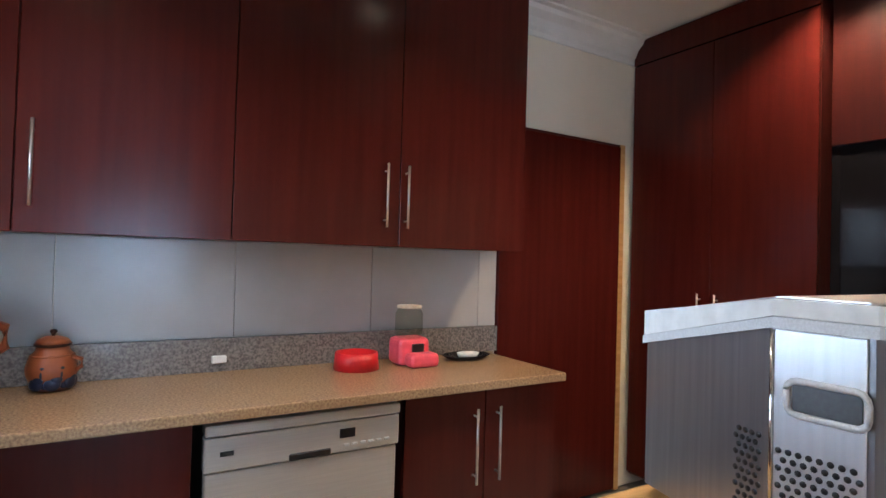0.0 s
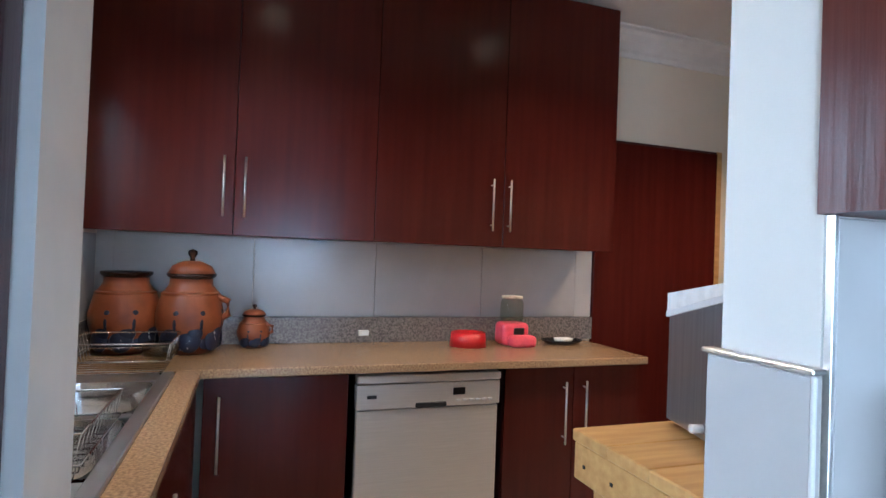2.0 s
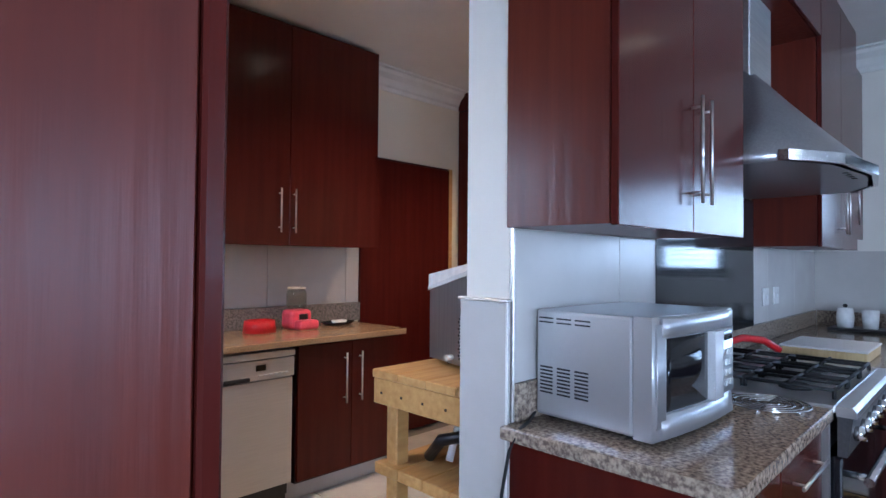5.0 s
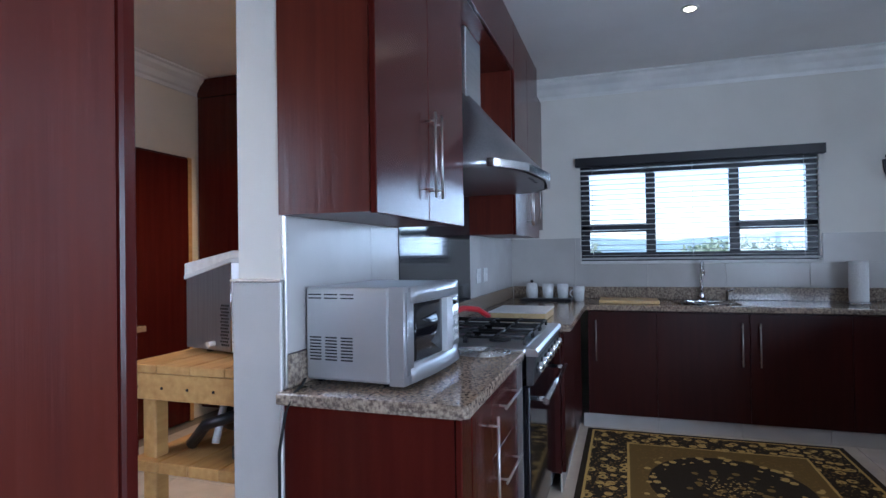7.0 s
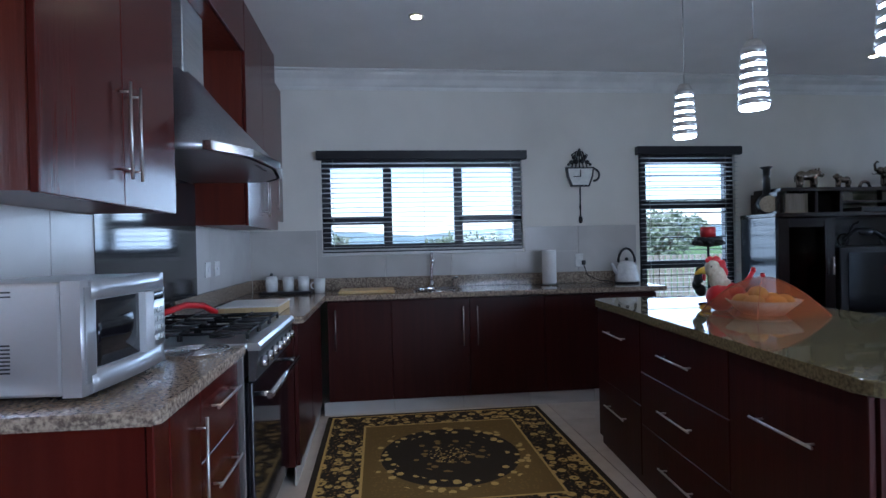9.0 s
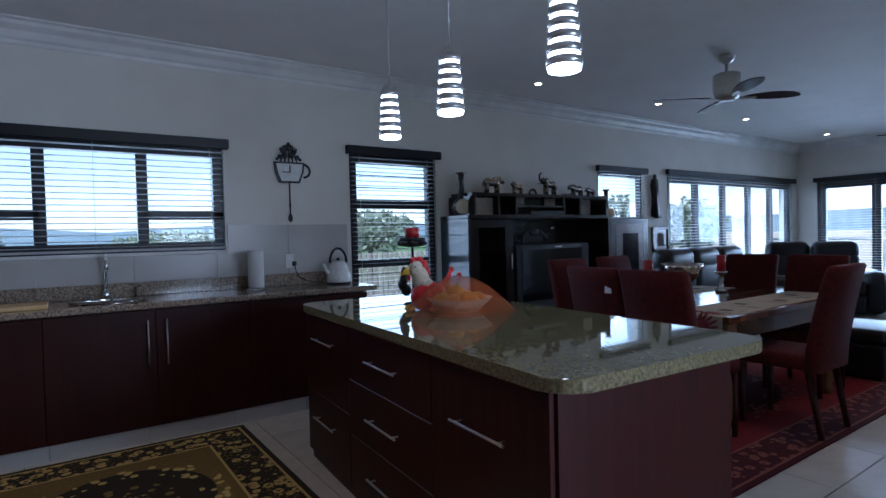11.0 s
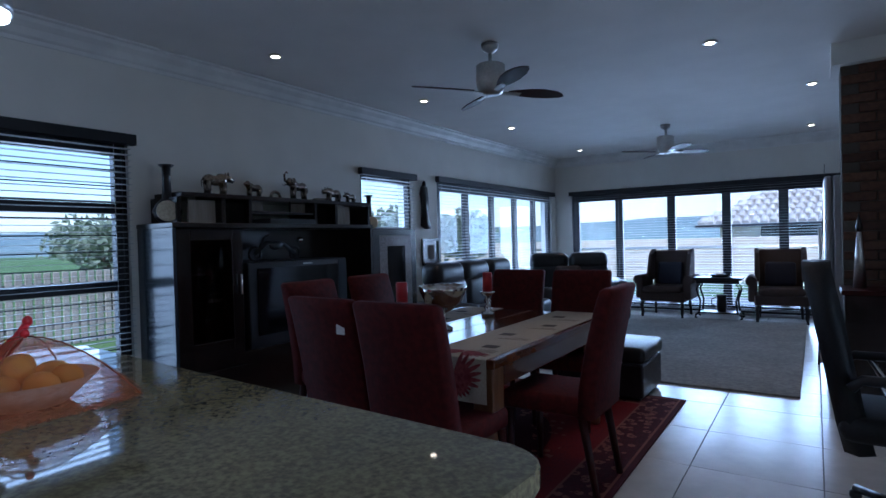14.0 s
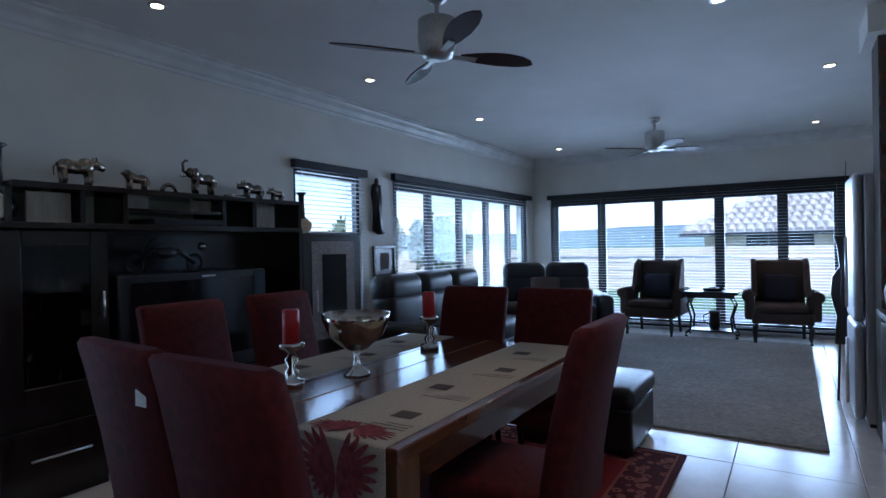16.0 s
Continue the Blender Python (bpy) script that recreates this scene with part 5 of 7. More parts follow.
tri = thing("trivet", (1.72, 0.74, 0.91), "coiled chrome wire trivet on the worktop", "trivet")
for k in range(5):
    r = 0.03 + k * 0.02
    part("ring", tube(bmesh.new(), [(1.70 + r * math.cos(a * 0.3), 0.72 + r * math.sin(a * 0.3), 0.918) for a in range(22)], 0.003, 6), CHROME, tri)
for a in (0, 60, 120):
    c_, s_ = math.cos(radians(a)) * 0.112, math.sin(radians(a)) * 0.112
    part("spoke", tube(bmesh.new(), [(1.70 - c_, 0.72 - s_, 0.913), (1.70 + c_, 0.72 + s_, 0.913)], 0.003, 6), CHROME, tri)
cl = thing("folded_cloth", (2.5, 0.95, 0.95), "red and white striped cloth beside the hob", "cloth")
part("fabric", tube(bmesh.new(), [(2.28, 1.10, 0.975), (2.42, 1.06, 0.99), (2.55, 1.04, 1.0), (2.65, 0.98, 0.985), (2.70, 0.93, 0.94)], 0.016, 8), REDP, cl)
cb = thing("chopping_board", (2.95, 0.80, 0.91), "pale wooden bread box by the hob", "board")
part("block", box(2.75, 3.15, 0.62, 0.94, 0.911, 0.955, 0.004), BOARD, cb)
part("cover", box(2.745, 3.155, 0.615, 0.945, 0.956, 0.964, 0.002), PAPER, cb)

cups = thing("mug_tray", (4.2, 0.80, 0.91), "dark tray carrying white mugs", "tray")
part("plate", box(4.09, 4.31, 0.60, 1.00, 0.911, 0.930, 0.004), BLACKP, cups)
mug = thing("mug", (0, 0, 0), "plain white ceramic mug on the dark tray", "mug", "white mugs")
part("cup", lathe(bmesh.new(), [(0, 0.004), (0.036, 0.004), (0.043, 0.115), (0.047, 0.115), (0.041, 0.0), (0, 0.0)], n=24), WHITEP, mug)
part("handle", tube(bmesh.new(), arc((0.043, 0, 0.058), 0.028, -80, 80, 8), 0.006, 6), WHITEP, mug)
mug.matrix_basis = pose(4.19, 0.79, 0.931, 0, 0, 30)
for x, y, a in ((4.19, 0.67, 10),):
    copy_thing(mug, pose(x, y, 0.931, 0, 0, a))
cs = thing("sugar_jar", (4.19, 0.92, 0.93), "white lidded jar beside the mugs", "jar")
part("jar", lathe(bmesh.new(), [(0, 0), (0.045, 0), (0.05, 0.06), (0.043, 0.12), (0, 0.125)], 4.19, 0.92, 0.931, n=24), WHITEP, cs)
part("knob", blob(bmesh.new(), (4.19, 0.92, 1.066), 0.014), BLACKP, cs)
mug2 = copy_thing(mug, pose(4.19, 0.545, 0.911, 0, 0, 80))

# window side
def run(y0, y1, hs, label):
    c = thing("base_cabinet", (4.1, (y0 + y1) / 2, 0.1), label, "cabinet", "window base cabinets")
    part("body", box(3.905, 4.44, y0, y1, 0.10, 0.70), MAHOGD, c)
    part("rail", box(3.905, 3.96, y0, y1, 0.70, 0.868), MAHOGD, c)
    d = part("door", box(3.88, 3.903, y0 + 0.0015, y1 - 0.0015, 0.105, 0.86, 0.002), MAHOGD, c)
    for hy in hs:
        bar_handle(d, 3.88, hy, 0.50, 0.80, (-1, 0, 0))
run(-0.62, -0.02, (-0.57,), "dark mahogany base cabinet below the sink")
run(-0.02, 0.46, (0.40,), "dark mahogany base cabinet in the corner")
run(-1.22, -0.62, (-0.68,), "dark mahogany base cabinet below the sink")
run(-1.755, -1.22, (-1.72,), "dark mahogany base cabinet under the worktop")
run(-2.15, -1.755, (), "dark mahogany end panel cabinet under the worktop")
c = thing("base_cabinet", (3.2, 0.8, 0.1), "dark mahogany corner base cabinet beside the cooker", "cabinet", "window base cabinets")
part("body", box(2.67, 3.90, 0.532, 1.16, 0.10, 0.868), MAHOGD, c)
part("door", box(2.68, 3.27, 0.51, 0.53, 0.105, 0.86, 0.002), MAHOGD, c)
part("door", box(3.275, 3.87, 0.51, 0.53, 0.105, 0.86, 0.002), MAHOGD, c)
pl = thing("plinth", (3.95, -0.8, 0), "white tiled plinth below the window cabinets", "plinth", kind="structure")
for k in range(5):
    part("tile", box(3.895, 3.904, -2.15 + k * 0.53, -1.623 + k * 0.53, 0.0, 0.10, 0.001), TILEW, pl)
part("tile", box(2.67, 3.893, 0.528, 0.538, 0.0, 0.10, 0.001), TILEW, pl)

sk = thing("kitchen_sink", (4.15, -0.4, 0.91), "round stainless sink bowl under the window", "sink")
part("bowl", lathe(bmesh.new(), [(0.20, 0.002), (0.185, 0.004), (0.17, -0.01), (0.15, -0.13), (0.03, -0.15), (0, -0.15)], 4.16, -0.38, 0.911, n=36, sx=0.88), CHROME, sk)
tap = thing("mixer_tap", (4.38, -0.38, 0.91), "chrome swan neck kitchen mixer tap", "tap")
part("spout", tube(bmesh.new(), [(4.38, -0.38, 0.911), (4.38, -0.38, 1.15), *[(4.38 - 0.06 + 0.06 * math.cos(radians(a)), -0.38, 1.15 + 0.06 * math.sin(radians(a))) for a in range(15, 181, 15)], (4.26, -0.38, 1.11)], 0.012, 10), CHROME, tap)
part("base", lathe(bmesh.new(), [(0, 0), (0.028, 0), (0.022, 0.05), (0.013, 0.06), (0, 0.06)], 4.38, -0.38, 0.911, n=20), CHROME, tap)
part("lever", tube(bmesh.new(), [(4.38, -0.56, 0.911), (4.38, -0.56, 0.98), (4.34, -0.60, 1.0)], 0.010, 8), CHROME, tap)
bd = thing("chopping_board", (4.1, 0.15, 0.91), "pale wooden chopping board on the worktop", "board")
part("board", box(3.95, 4.25, -0.05, 0.38, 0.911, 0.935, 0.006, 2), BOARD, bd)
pt = thing("kitchen_roll", (4.25, -1.38, 0.91), "white paper towel roll on a stand", "paper towel")
part("stand", lathe(bmesh.new(), [(0, 0), (0.075, 0), (0.07, 0.012), (0, 0.014)], 4.25, -1.38, 0.911, n=28), CHROME, pt)
part("roll", lathe(bmesh.new(), [(0.02, 0.014), (0.058, 0.014), (0.06, 0.03), (0.06, 0.29), (0.056, 0.30), (0.02, 0.30)], 4.25, -1.38, 0.911, n=32), PAPER, pt)
sw = thing("wall_socket", (XE, -1.74, 1.1), "white double wall socket with black plug", "socket")
part("plate", box(XE - 0.022, XE - 0.011, -1.755, -1.68, 1.05, 1.17, 0.004), WHITEP, sw)
part("plug", box(XE - 0.05, XE - 0.022, -1.77, -1.735, 1.07, 1.11, 0.008, 2), BLACKP, sw)
part("cable", tube(bmesh.new(), [(XE - 0.04, -1.752, 1.07), (XE - 0.05, -1.78, 0.98), (XE - 0.06, -1.88, 0.93), (XE - 0.09, -2.0, 0.917)], 0.004, 6), RUBBER, sw)
for px_, py_ in ((3.25, YK), (3.45, YK)):
    s_ = thing("wall_socket", (px_, py_, 1.15), "white wall socket on the tiled wall", "socket", "cooker wall sockets")
    part("plate", box(px_ - 0.05, px_ + 0.05, YK - 0.02, YK - 0.011, 1.10, 1.20, 0.004), WHITEP, s_)
    part("rocker", box(px_ - 0.012, px_ + 0.012, YK - 0.024, YK - 0.02, 1.14, 1.16, 0.002), LIGHTGR, s_)

kt = thing("kettle", (4.22, -2.06, 0.91), "white enamel kettle with black arched handle", "kettle")
part("body", lathe(bmesh.new(), [(0, 0), (0.095, 0), (0.10, 0.01), (0.098, 0.05), (0.075, 0.14), (0.05, 0.175), (0, 0.18)], 4.22, -2.06, 0.925, n=32), WHITEP, kt)
part("base_ring", lathe(bmesh.new(), [(0, 0), (0.10, 0), (0.10, 0.014), (0, 0.014)], 4.22, -2.06, 0.911, n=32), BLACKP, kt)
part("lid_knob", blob(bmesh.new(), (4.22, -2.06, 1.118), 0.016), BLACKP, kt)
part("handle", tube(bmesh.new(), [(4.22, -2.06 + 0.075 * math.cos(radians(a)), 1.09 + 0.12 * math.sin(radians(a))) for a in range(0, 181, 18)], 0.011, 8), BLACKP, kt, "black arched handle")
part("spout", tube(bmesh.new(), [(4.22, -1.99, 0.98), (4.22, -1.95, 1.03), (4.22, -1.925, 1.085)], 0.022, 10, 0.012), WHITEP, kt)

# teacup clock with pendulum spoon
ckx = XE - 0.02
clk = thing("wall_clock", (ckx, -1.74, 1.9), "black metal teacup wall clock with spoon pendulum", "clock")
part("cup", prism(bmesh.new(), [(-1.87, 1.945), (-1.61, 1.945), (-1.62, 1.86), (-1.655, 1.77), (-1.825, 1.77), (-1.86, 1.86)], XE - 0.03, XE - 0.004, "x"), BLACKP, clk)
part("face", prism(bmesh.new(), [(-1.853, 1.93), (-1.627, 1.93), (-1.637, 1.86), (-1.668, 1.785), (-1.812, 1.785), (-1.843, 1.86)], XE - 0.033, XE - 0.0305, "x"), WHITEP, clk, "white dial")
part("hand", box(XE - 0.036, XE - 0.034, -1.745, -1.735, 1.86, 1.92), BLACKP, clk)
bm = box(XE - 0.036, XE - 0.034, -1.745, -1.675, 1.855, 1.863)
part("hand", bm, BLACKP, clk)
part("handle", tube(bmesh.new(), [(XE - 0.018, -1.865 - 0.055 * math.sin(radians(a)), 1.875 + 0.055 * math.cos(radians(a))) for a in range(0, 181, 20)], 0.010, 8), BLACKP, clk)
bm = bmesh.new()
for a in range(5):
    s_ = (a - 2) * 0.035
    tube(bm, [(XE - 0.012, -1.74 + s_, 1.945), (XE - 0.012, -1.74 + s_ * 0.4, 2.09), (XE - 0.012, -1.74 + s_ * 1.1, 2.05 + 0.03 * (2 - abs(a - 2)))], 0.006, 6)
for dy, dz, rr in ((0, 0.12, 0.024), (-0.05, 0.09, 0.022), (0.05, 0.09, 0.022), (-0.075, 0.045, 0.02), (0.075, 0.045, 0.02), (-0.025, 0.055, 0.024), (0.03, 0.05, 0.024), (0, 0.155, 0.014), (-0.1, 0.025, 0.014), (0.1, 0.025, 0.014)):
    blob(bm, (XE - 0.012, -1.74 + dy, 1.945 + dz), rr, (0.4, 1, 1), 0, 10)
part("scrollwork", bm, BLACKP, clk)
bm = tube(bmesh.new(), [(XE - 0.015, -1.74, 1.77), (XE - 0.015, -1.74, 1.50)], 0.006, 8)
blob(bm, (XE - 0.015, -1.74, 1.475), 0.025, (0.35, 0.8, 1.4))
blob(bm, (XE - 0.015, -1.74, 1.585), 0.010, (0.6, 1, 2.5))
part("pendulum", bm, BLACKP, clk, "black spoon pendulum")

rug1 = single("kitchen_rug", box(-0.88, 0.88, -0.80, 0.80, 0, 0.010, 0.003), RUGG, "black and gold oriental rug on the kitchen floor", "rug")
rug1.matrix_basis = pose(2.95, -0.335, 0.001)

# ---- island ----
isl = thing("kitchen_island", (1.9, -1.7, 0), "dark mahogany kitchen island with steel handled drawers", "island")
IX0, IX1, IY0, IY1 = 0.87, 2.985, -2.05, -1.235
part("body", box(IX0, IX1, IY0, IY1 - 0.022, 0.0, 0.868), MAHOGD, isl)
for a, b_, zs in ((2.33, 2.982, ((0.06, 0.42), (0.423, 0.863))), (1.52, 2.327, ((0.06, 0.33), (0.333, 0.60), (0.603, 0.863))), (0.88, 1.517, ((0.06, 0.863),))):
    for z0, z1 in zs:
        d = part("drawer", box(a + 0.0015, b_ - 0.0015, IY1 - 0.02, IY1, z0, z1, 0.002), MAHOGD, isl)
        m_ = (a + b_) / 2
        bar_handle(d, IY1, z1 - 0.13 if len(zs) > 1 else 0.67, m_ - 0.15, m_ + 0.15, (0, 1, 0), "x")
top = thing("island_top", (1.9, -1.7, 0.87), "polished green grey granite island top, rounded corners", "worktop")
part("slab", slab_mesh(0.795, 3.03, -2.19, -1.205, 0.87, 0.912, 0.10, (0, 1, 2, 3)), GRANI, top)
for ob in (isl, top):
    ob.rotation_euler.z = radians(-3.5)

fr_ = thing("fruit_bowl", (2.09, -1.755, 0.912), "bowl of yellow fruit under the mesh cover", "fruit bowl")
bowl_ = part("bowl", lathe(bmesh.new(), [(0, 0.006), (0.08, 0.006), (0.16, 0.07), (0.165, 0.07), (0.09, 0.0), (0, 0.0)], 2.09, -1.755, 0.913, n=32), CREAM, fr_)
rnd = random.Random(4)
for k in range(9):
    a = k * 0.7
    r = 0.09 if k < 6 else 0.03
    part("fruit", blob(bmesh.new(), (2.09 + r * math.cos(a * 1.5), -1.755 + r * math.sin(a * 1.5), 0.975 + (0.035 if k >= 6 else 0)), 0.038, (1.25, 0.9, 0.9), rnd.uniform(0, 180)), STRAW, fr_)
net = thing("food_cover", (2.09, -1.755, 0.912), "orange mesh umbrella food cover with frill", "food cover")
bm = bmesh.new()
N_ = 6
gridv = []
for r in range(N_ + 1):
    s = r / N_
    half = 0.225 * s
    z = 0.17 * (1 - s ** 1.8) + 0.003
    ring = []
    for k in range(32):
        a = 2 * math.pi * k / 32
        c_, s_ = math.cos(a), math.sin(a)
        q = (abs(c_) ** 5 + abs(s_) ** 5) ** (-1 / 5)
        ring.append(bm.verts.new((2.09 + half * c_ * q, -1.755 + half * s_ * q, 0.913 + z)) if s > 0 else None)
    gridv.append(ring)
apex = bm.verts.new((2.09, -1.755, 0.913 + 0.175))
for k in range(32):
    bm.faces.new((apex, gridv[1][k], gridv[1][(k + 1) % 32]))
for a, b_ in zip(gridv[1:], gridv[2:]):
    for k in range(32):
        f = bm.faces.new((a[k], a[(k + 1) % 32], b_[(k + 1) % 32], b_[k]))
        f.smooth = True
bmesh.ops.rotate(bm, cent=(2.09, -1.755, 0.913), matrix=Matrix.Rotation(radians(4), 3, "Z"), verts=bm.verts[:])
part("mesh_canopy", bm, NET, net, "sheer orange netting")
for sx_, sy_ in ((1, 1), (1, -1), (-1, 1), (-1, -1)):
    p_ = []
    for k in range(7):
        s = k / 6
        v = Vector((sx_ * 0.190 * s, sy_ * 0.190 * s, 0))
        v.rotate(Euler((0, 0, radians(4))))
        p_.append((2.09 + v.x, -1.755 + v.y, 0.913 + 0.175 * (1 - s ** 1.8) + 0.004))
    part("rib", tube(bmesh.new(), p_, 0.0022, 5), TERRA, net)
part("knob", blob(bmesh.new(), (2.09, -1.755, 1.098), 0.012), REDP, net, "red plastic tip")
ro = single("rooster_ornament", blob(blob(blob(bmesh.new(), (2.275, -1.645, 1.045), 0.050, (0.85, 0.95, 1.1), 20), (2.285, -1.625, 1.085), 0.040, (0.9, 1.05, 1.0)), (2.266, -1.660, 1.02), 0.048, (0.9, 1.0, 0.7)), CREAM, "cream speckled hen ornament beside the food cover", "ornament")
rb = thing("hen_trim", (2.270, -1.64, 0.912), "red cloth body and comb of the hen", "ornament")
part("comb", blob(blob(blob(blob(bmesh.new(), (2.288, -1.612, 1.122), 0.020, (0.6, 1.2, 0.8)), (2.278, -1.640, 1.120), 0.022, (0.6, 1.2, 0.9)), (2.266, -1.664, 1.100), 0.022, (0.6, 1.0, 1.1)), (2.258, -1.675, 1.072), 0.018, (0.6, 0.9, 1.1)), REDP, rb)
part("apron", blob(blob(bmesh.new(), (2.262, -1.650, 0.968), 0.070, (0.95, 1.0, 0.85)), (2.240, -1.700, 0.985), 0.055, (0.9, 1.2, 0.8)), REDP, rb, "red body wrap")
part("wattle", blob(bmesh.new(), (2.305, -1.590, 1.052), 0.014, (0.7, 0.7, 1.3)), REDP, rb)
part("beak", tube(bmesh.new(), [(2.298, -1.598, 1.080), (2.312, -1.570, 1.074), (2.322, -1.550, 1.064)], 0.019, 8, 0.004), YELL, rb)
for ex in (2.262, 2.318):
    part("eye", blob(bmesh.new(), (ex, -1.605, 1.095), 0.006), BLACKP, rb)
part("feet", blob(blob(bmesh.new(), (2.275, -1.575, 0.924), 0.024, (0.8, 1.4, 0.5)), (2.315, -1.600, 0.924), 0.024, (0.8, 1.4, 0.5)), YELL, rb, "yellow feet")
part("tail", blob(tube(bmesh.new(), [(2.24, -1.74, 1.00), (2.24, -1.79, 1.04), (2.24, -1.815, 1.075)], 0.018, 8, 0.009), (2.24, -1.815, 1.078), 0.013), REDP, rb, "red upright tail")
ro.scale.z, ro.location.z, rb.scale.z = 1.22, 0.912 * -0.22, 1.22
ch = thing("candle_stand", (2.52, -1.75, 0.912), "black iron candle stand with red candle", "candle holder")
part("stem", tube(bmesh.new(), [(2.52, -1.75, 0.92), (2.52, -1.75, 1.24)], 0.007, 8), IRON, ch)
part("base", lathe(bmesh.new(), [(0, 0), (0.06, 0), (0.05, 0.01), (0, 0.014)], 2.52, -1.75, 0.912, n=24), IRON, ch)
bm = lathe(bmesh.new(), [(0, 0.32), (0.05, 0.325), (0.075, 0.36), (0.07, 0.375), (0.045, 0.37), (0, 0.365)], 2.52, -1.75, 0.912, n=14)
for k in range(7):
    a = k * 0.9
    blob(bm, (2.52 + 0.06 * math.cos(a), -1.75 + 0.06 * math.sin(a), 1.255), 0.028, (1, 1, 0.6), 0, 8)
part("leaf_cup", bm, IRON, ch, "black leaf shaped cup")
for k, (lx, ly, lz) in enumerate(((0.03, 0.04, 1.09), (0.05, 0.02, 1.06), (0.02, 0.055, 1.05), (0.045, 0.045, 1.02), (0.03, 0.03, 0.99))):
    part("leaf", blob(bmesh.new(), (2.52 + lx, -1.75 + ly, lz), 0.034, (0.5, 0.9, 1.0), 40 + 25 * k, 8), IRON, ch, "dark iron leaf")
part("candle", lathe(bmesh.new(), [(0, 0.37), (0.04, 0.37), (0.04, 0.425), (0.034, 0.43), (0, 0.425)], 2.52, -1.75, 0.912, n=20), CANDLE, ch)

# ---- dining ----
rug2 = single("dining_rug", box(-1.15, 1.15, -1.6, 1.6, 0, 0.010, 0.003), RUGR, "red patterned oriental rug under the dining table", "rug")
rug2.matrix_basis = pose(2.38, -4.23, 0.001)

TX0, TX1, TY0, TY1 = 1.58, 2.78, -5.05, -3.36
tb = thing("dining_table", (2.18, -4.2, 0.011), "polished dark jarrah dining table with turned legs", "table")
for k in range(6):
    a = TX0 + k * (TX1 - TX0) / 6
    part("plank", box(a + 0.0008, a + (TX1 - TX0) / 6 - 0.0008, TY0, TY1, 0.722, 0.765, 0.004), TABLEW, tb)
for x0, x1, y0, y1 in ((TX0 + 0.06, TX1 - 0.06, TY1 - 0.10, TY1 - 0.07), (TX0 + 0.06, TX1 - 0.06, TY0 + 0.07, TY0 + 0.10), (TX0 + 0.06, TX0 + 0.09, TY0 + 0.10, TY1 - 0.10), (TX1 - 0.09, TX1 - 0.06, TY0 + 0.10, TY1 - 0.10)):
    part("apron", box(x0, x1, y0, y1, 0.60, 0.721, 0.004), TABLEW, tb)
for x in (TX0 + 0.09, TX1 - 0.09):
    for y in (TY0 + 0.10, TY1 - 0.10):
        bm = lathe(bmesh.new(), [(0, 0), (0.035, 0), (0.04, 0.04), (0.028, 0.07), (0.045, 0.12), (0.048, 0.30), (0.032, 0.42), (0.05, 0.46), (0.05, 0.50), (0, 0.50)], x, y, 0.011, n=20)
        bx(bm, x - 0.055, x + 0.055, y - 0.055, y + 0.055, 0.505, 0.7205, 0.006)
        part("leg", bm, TABLEL, tb)

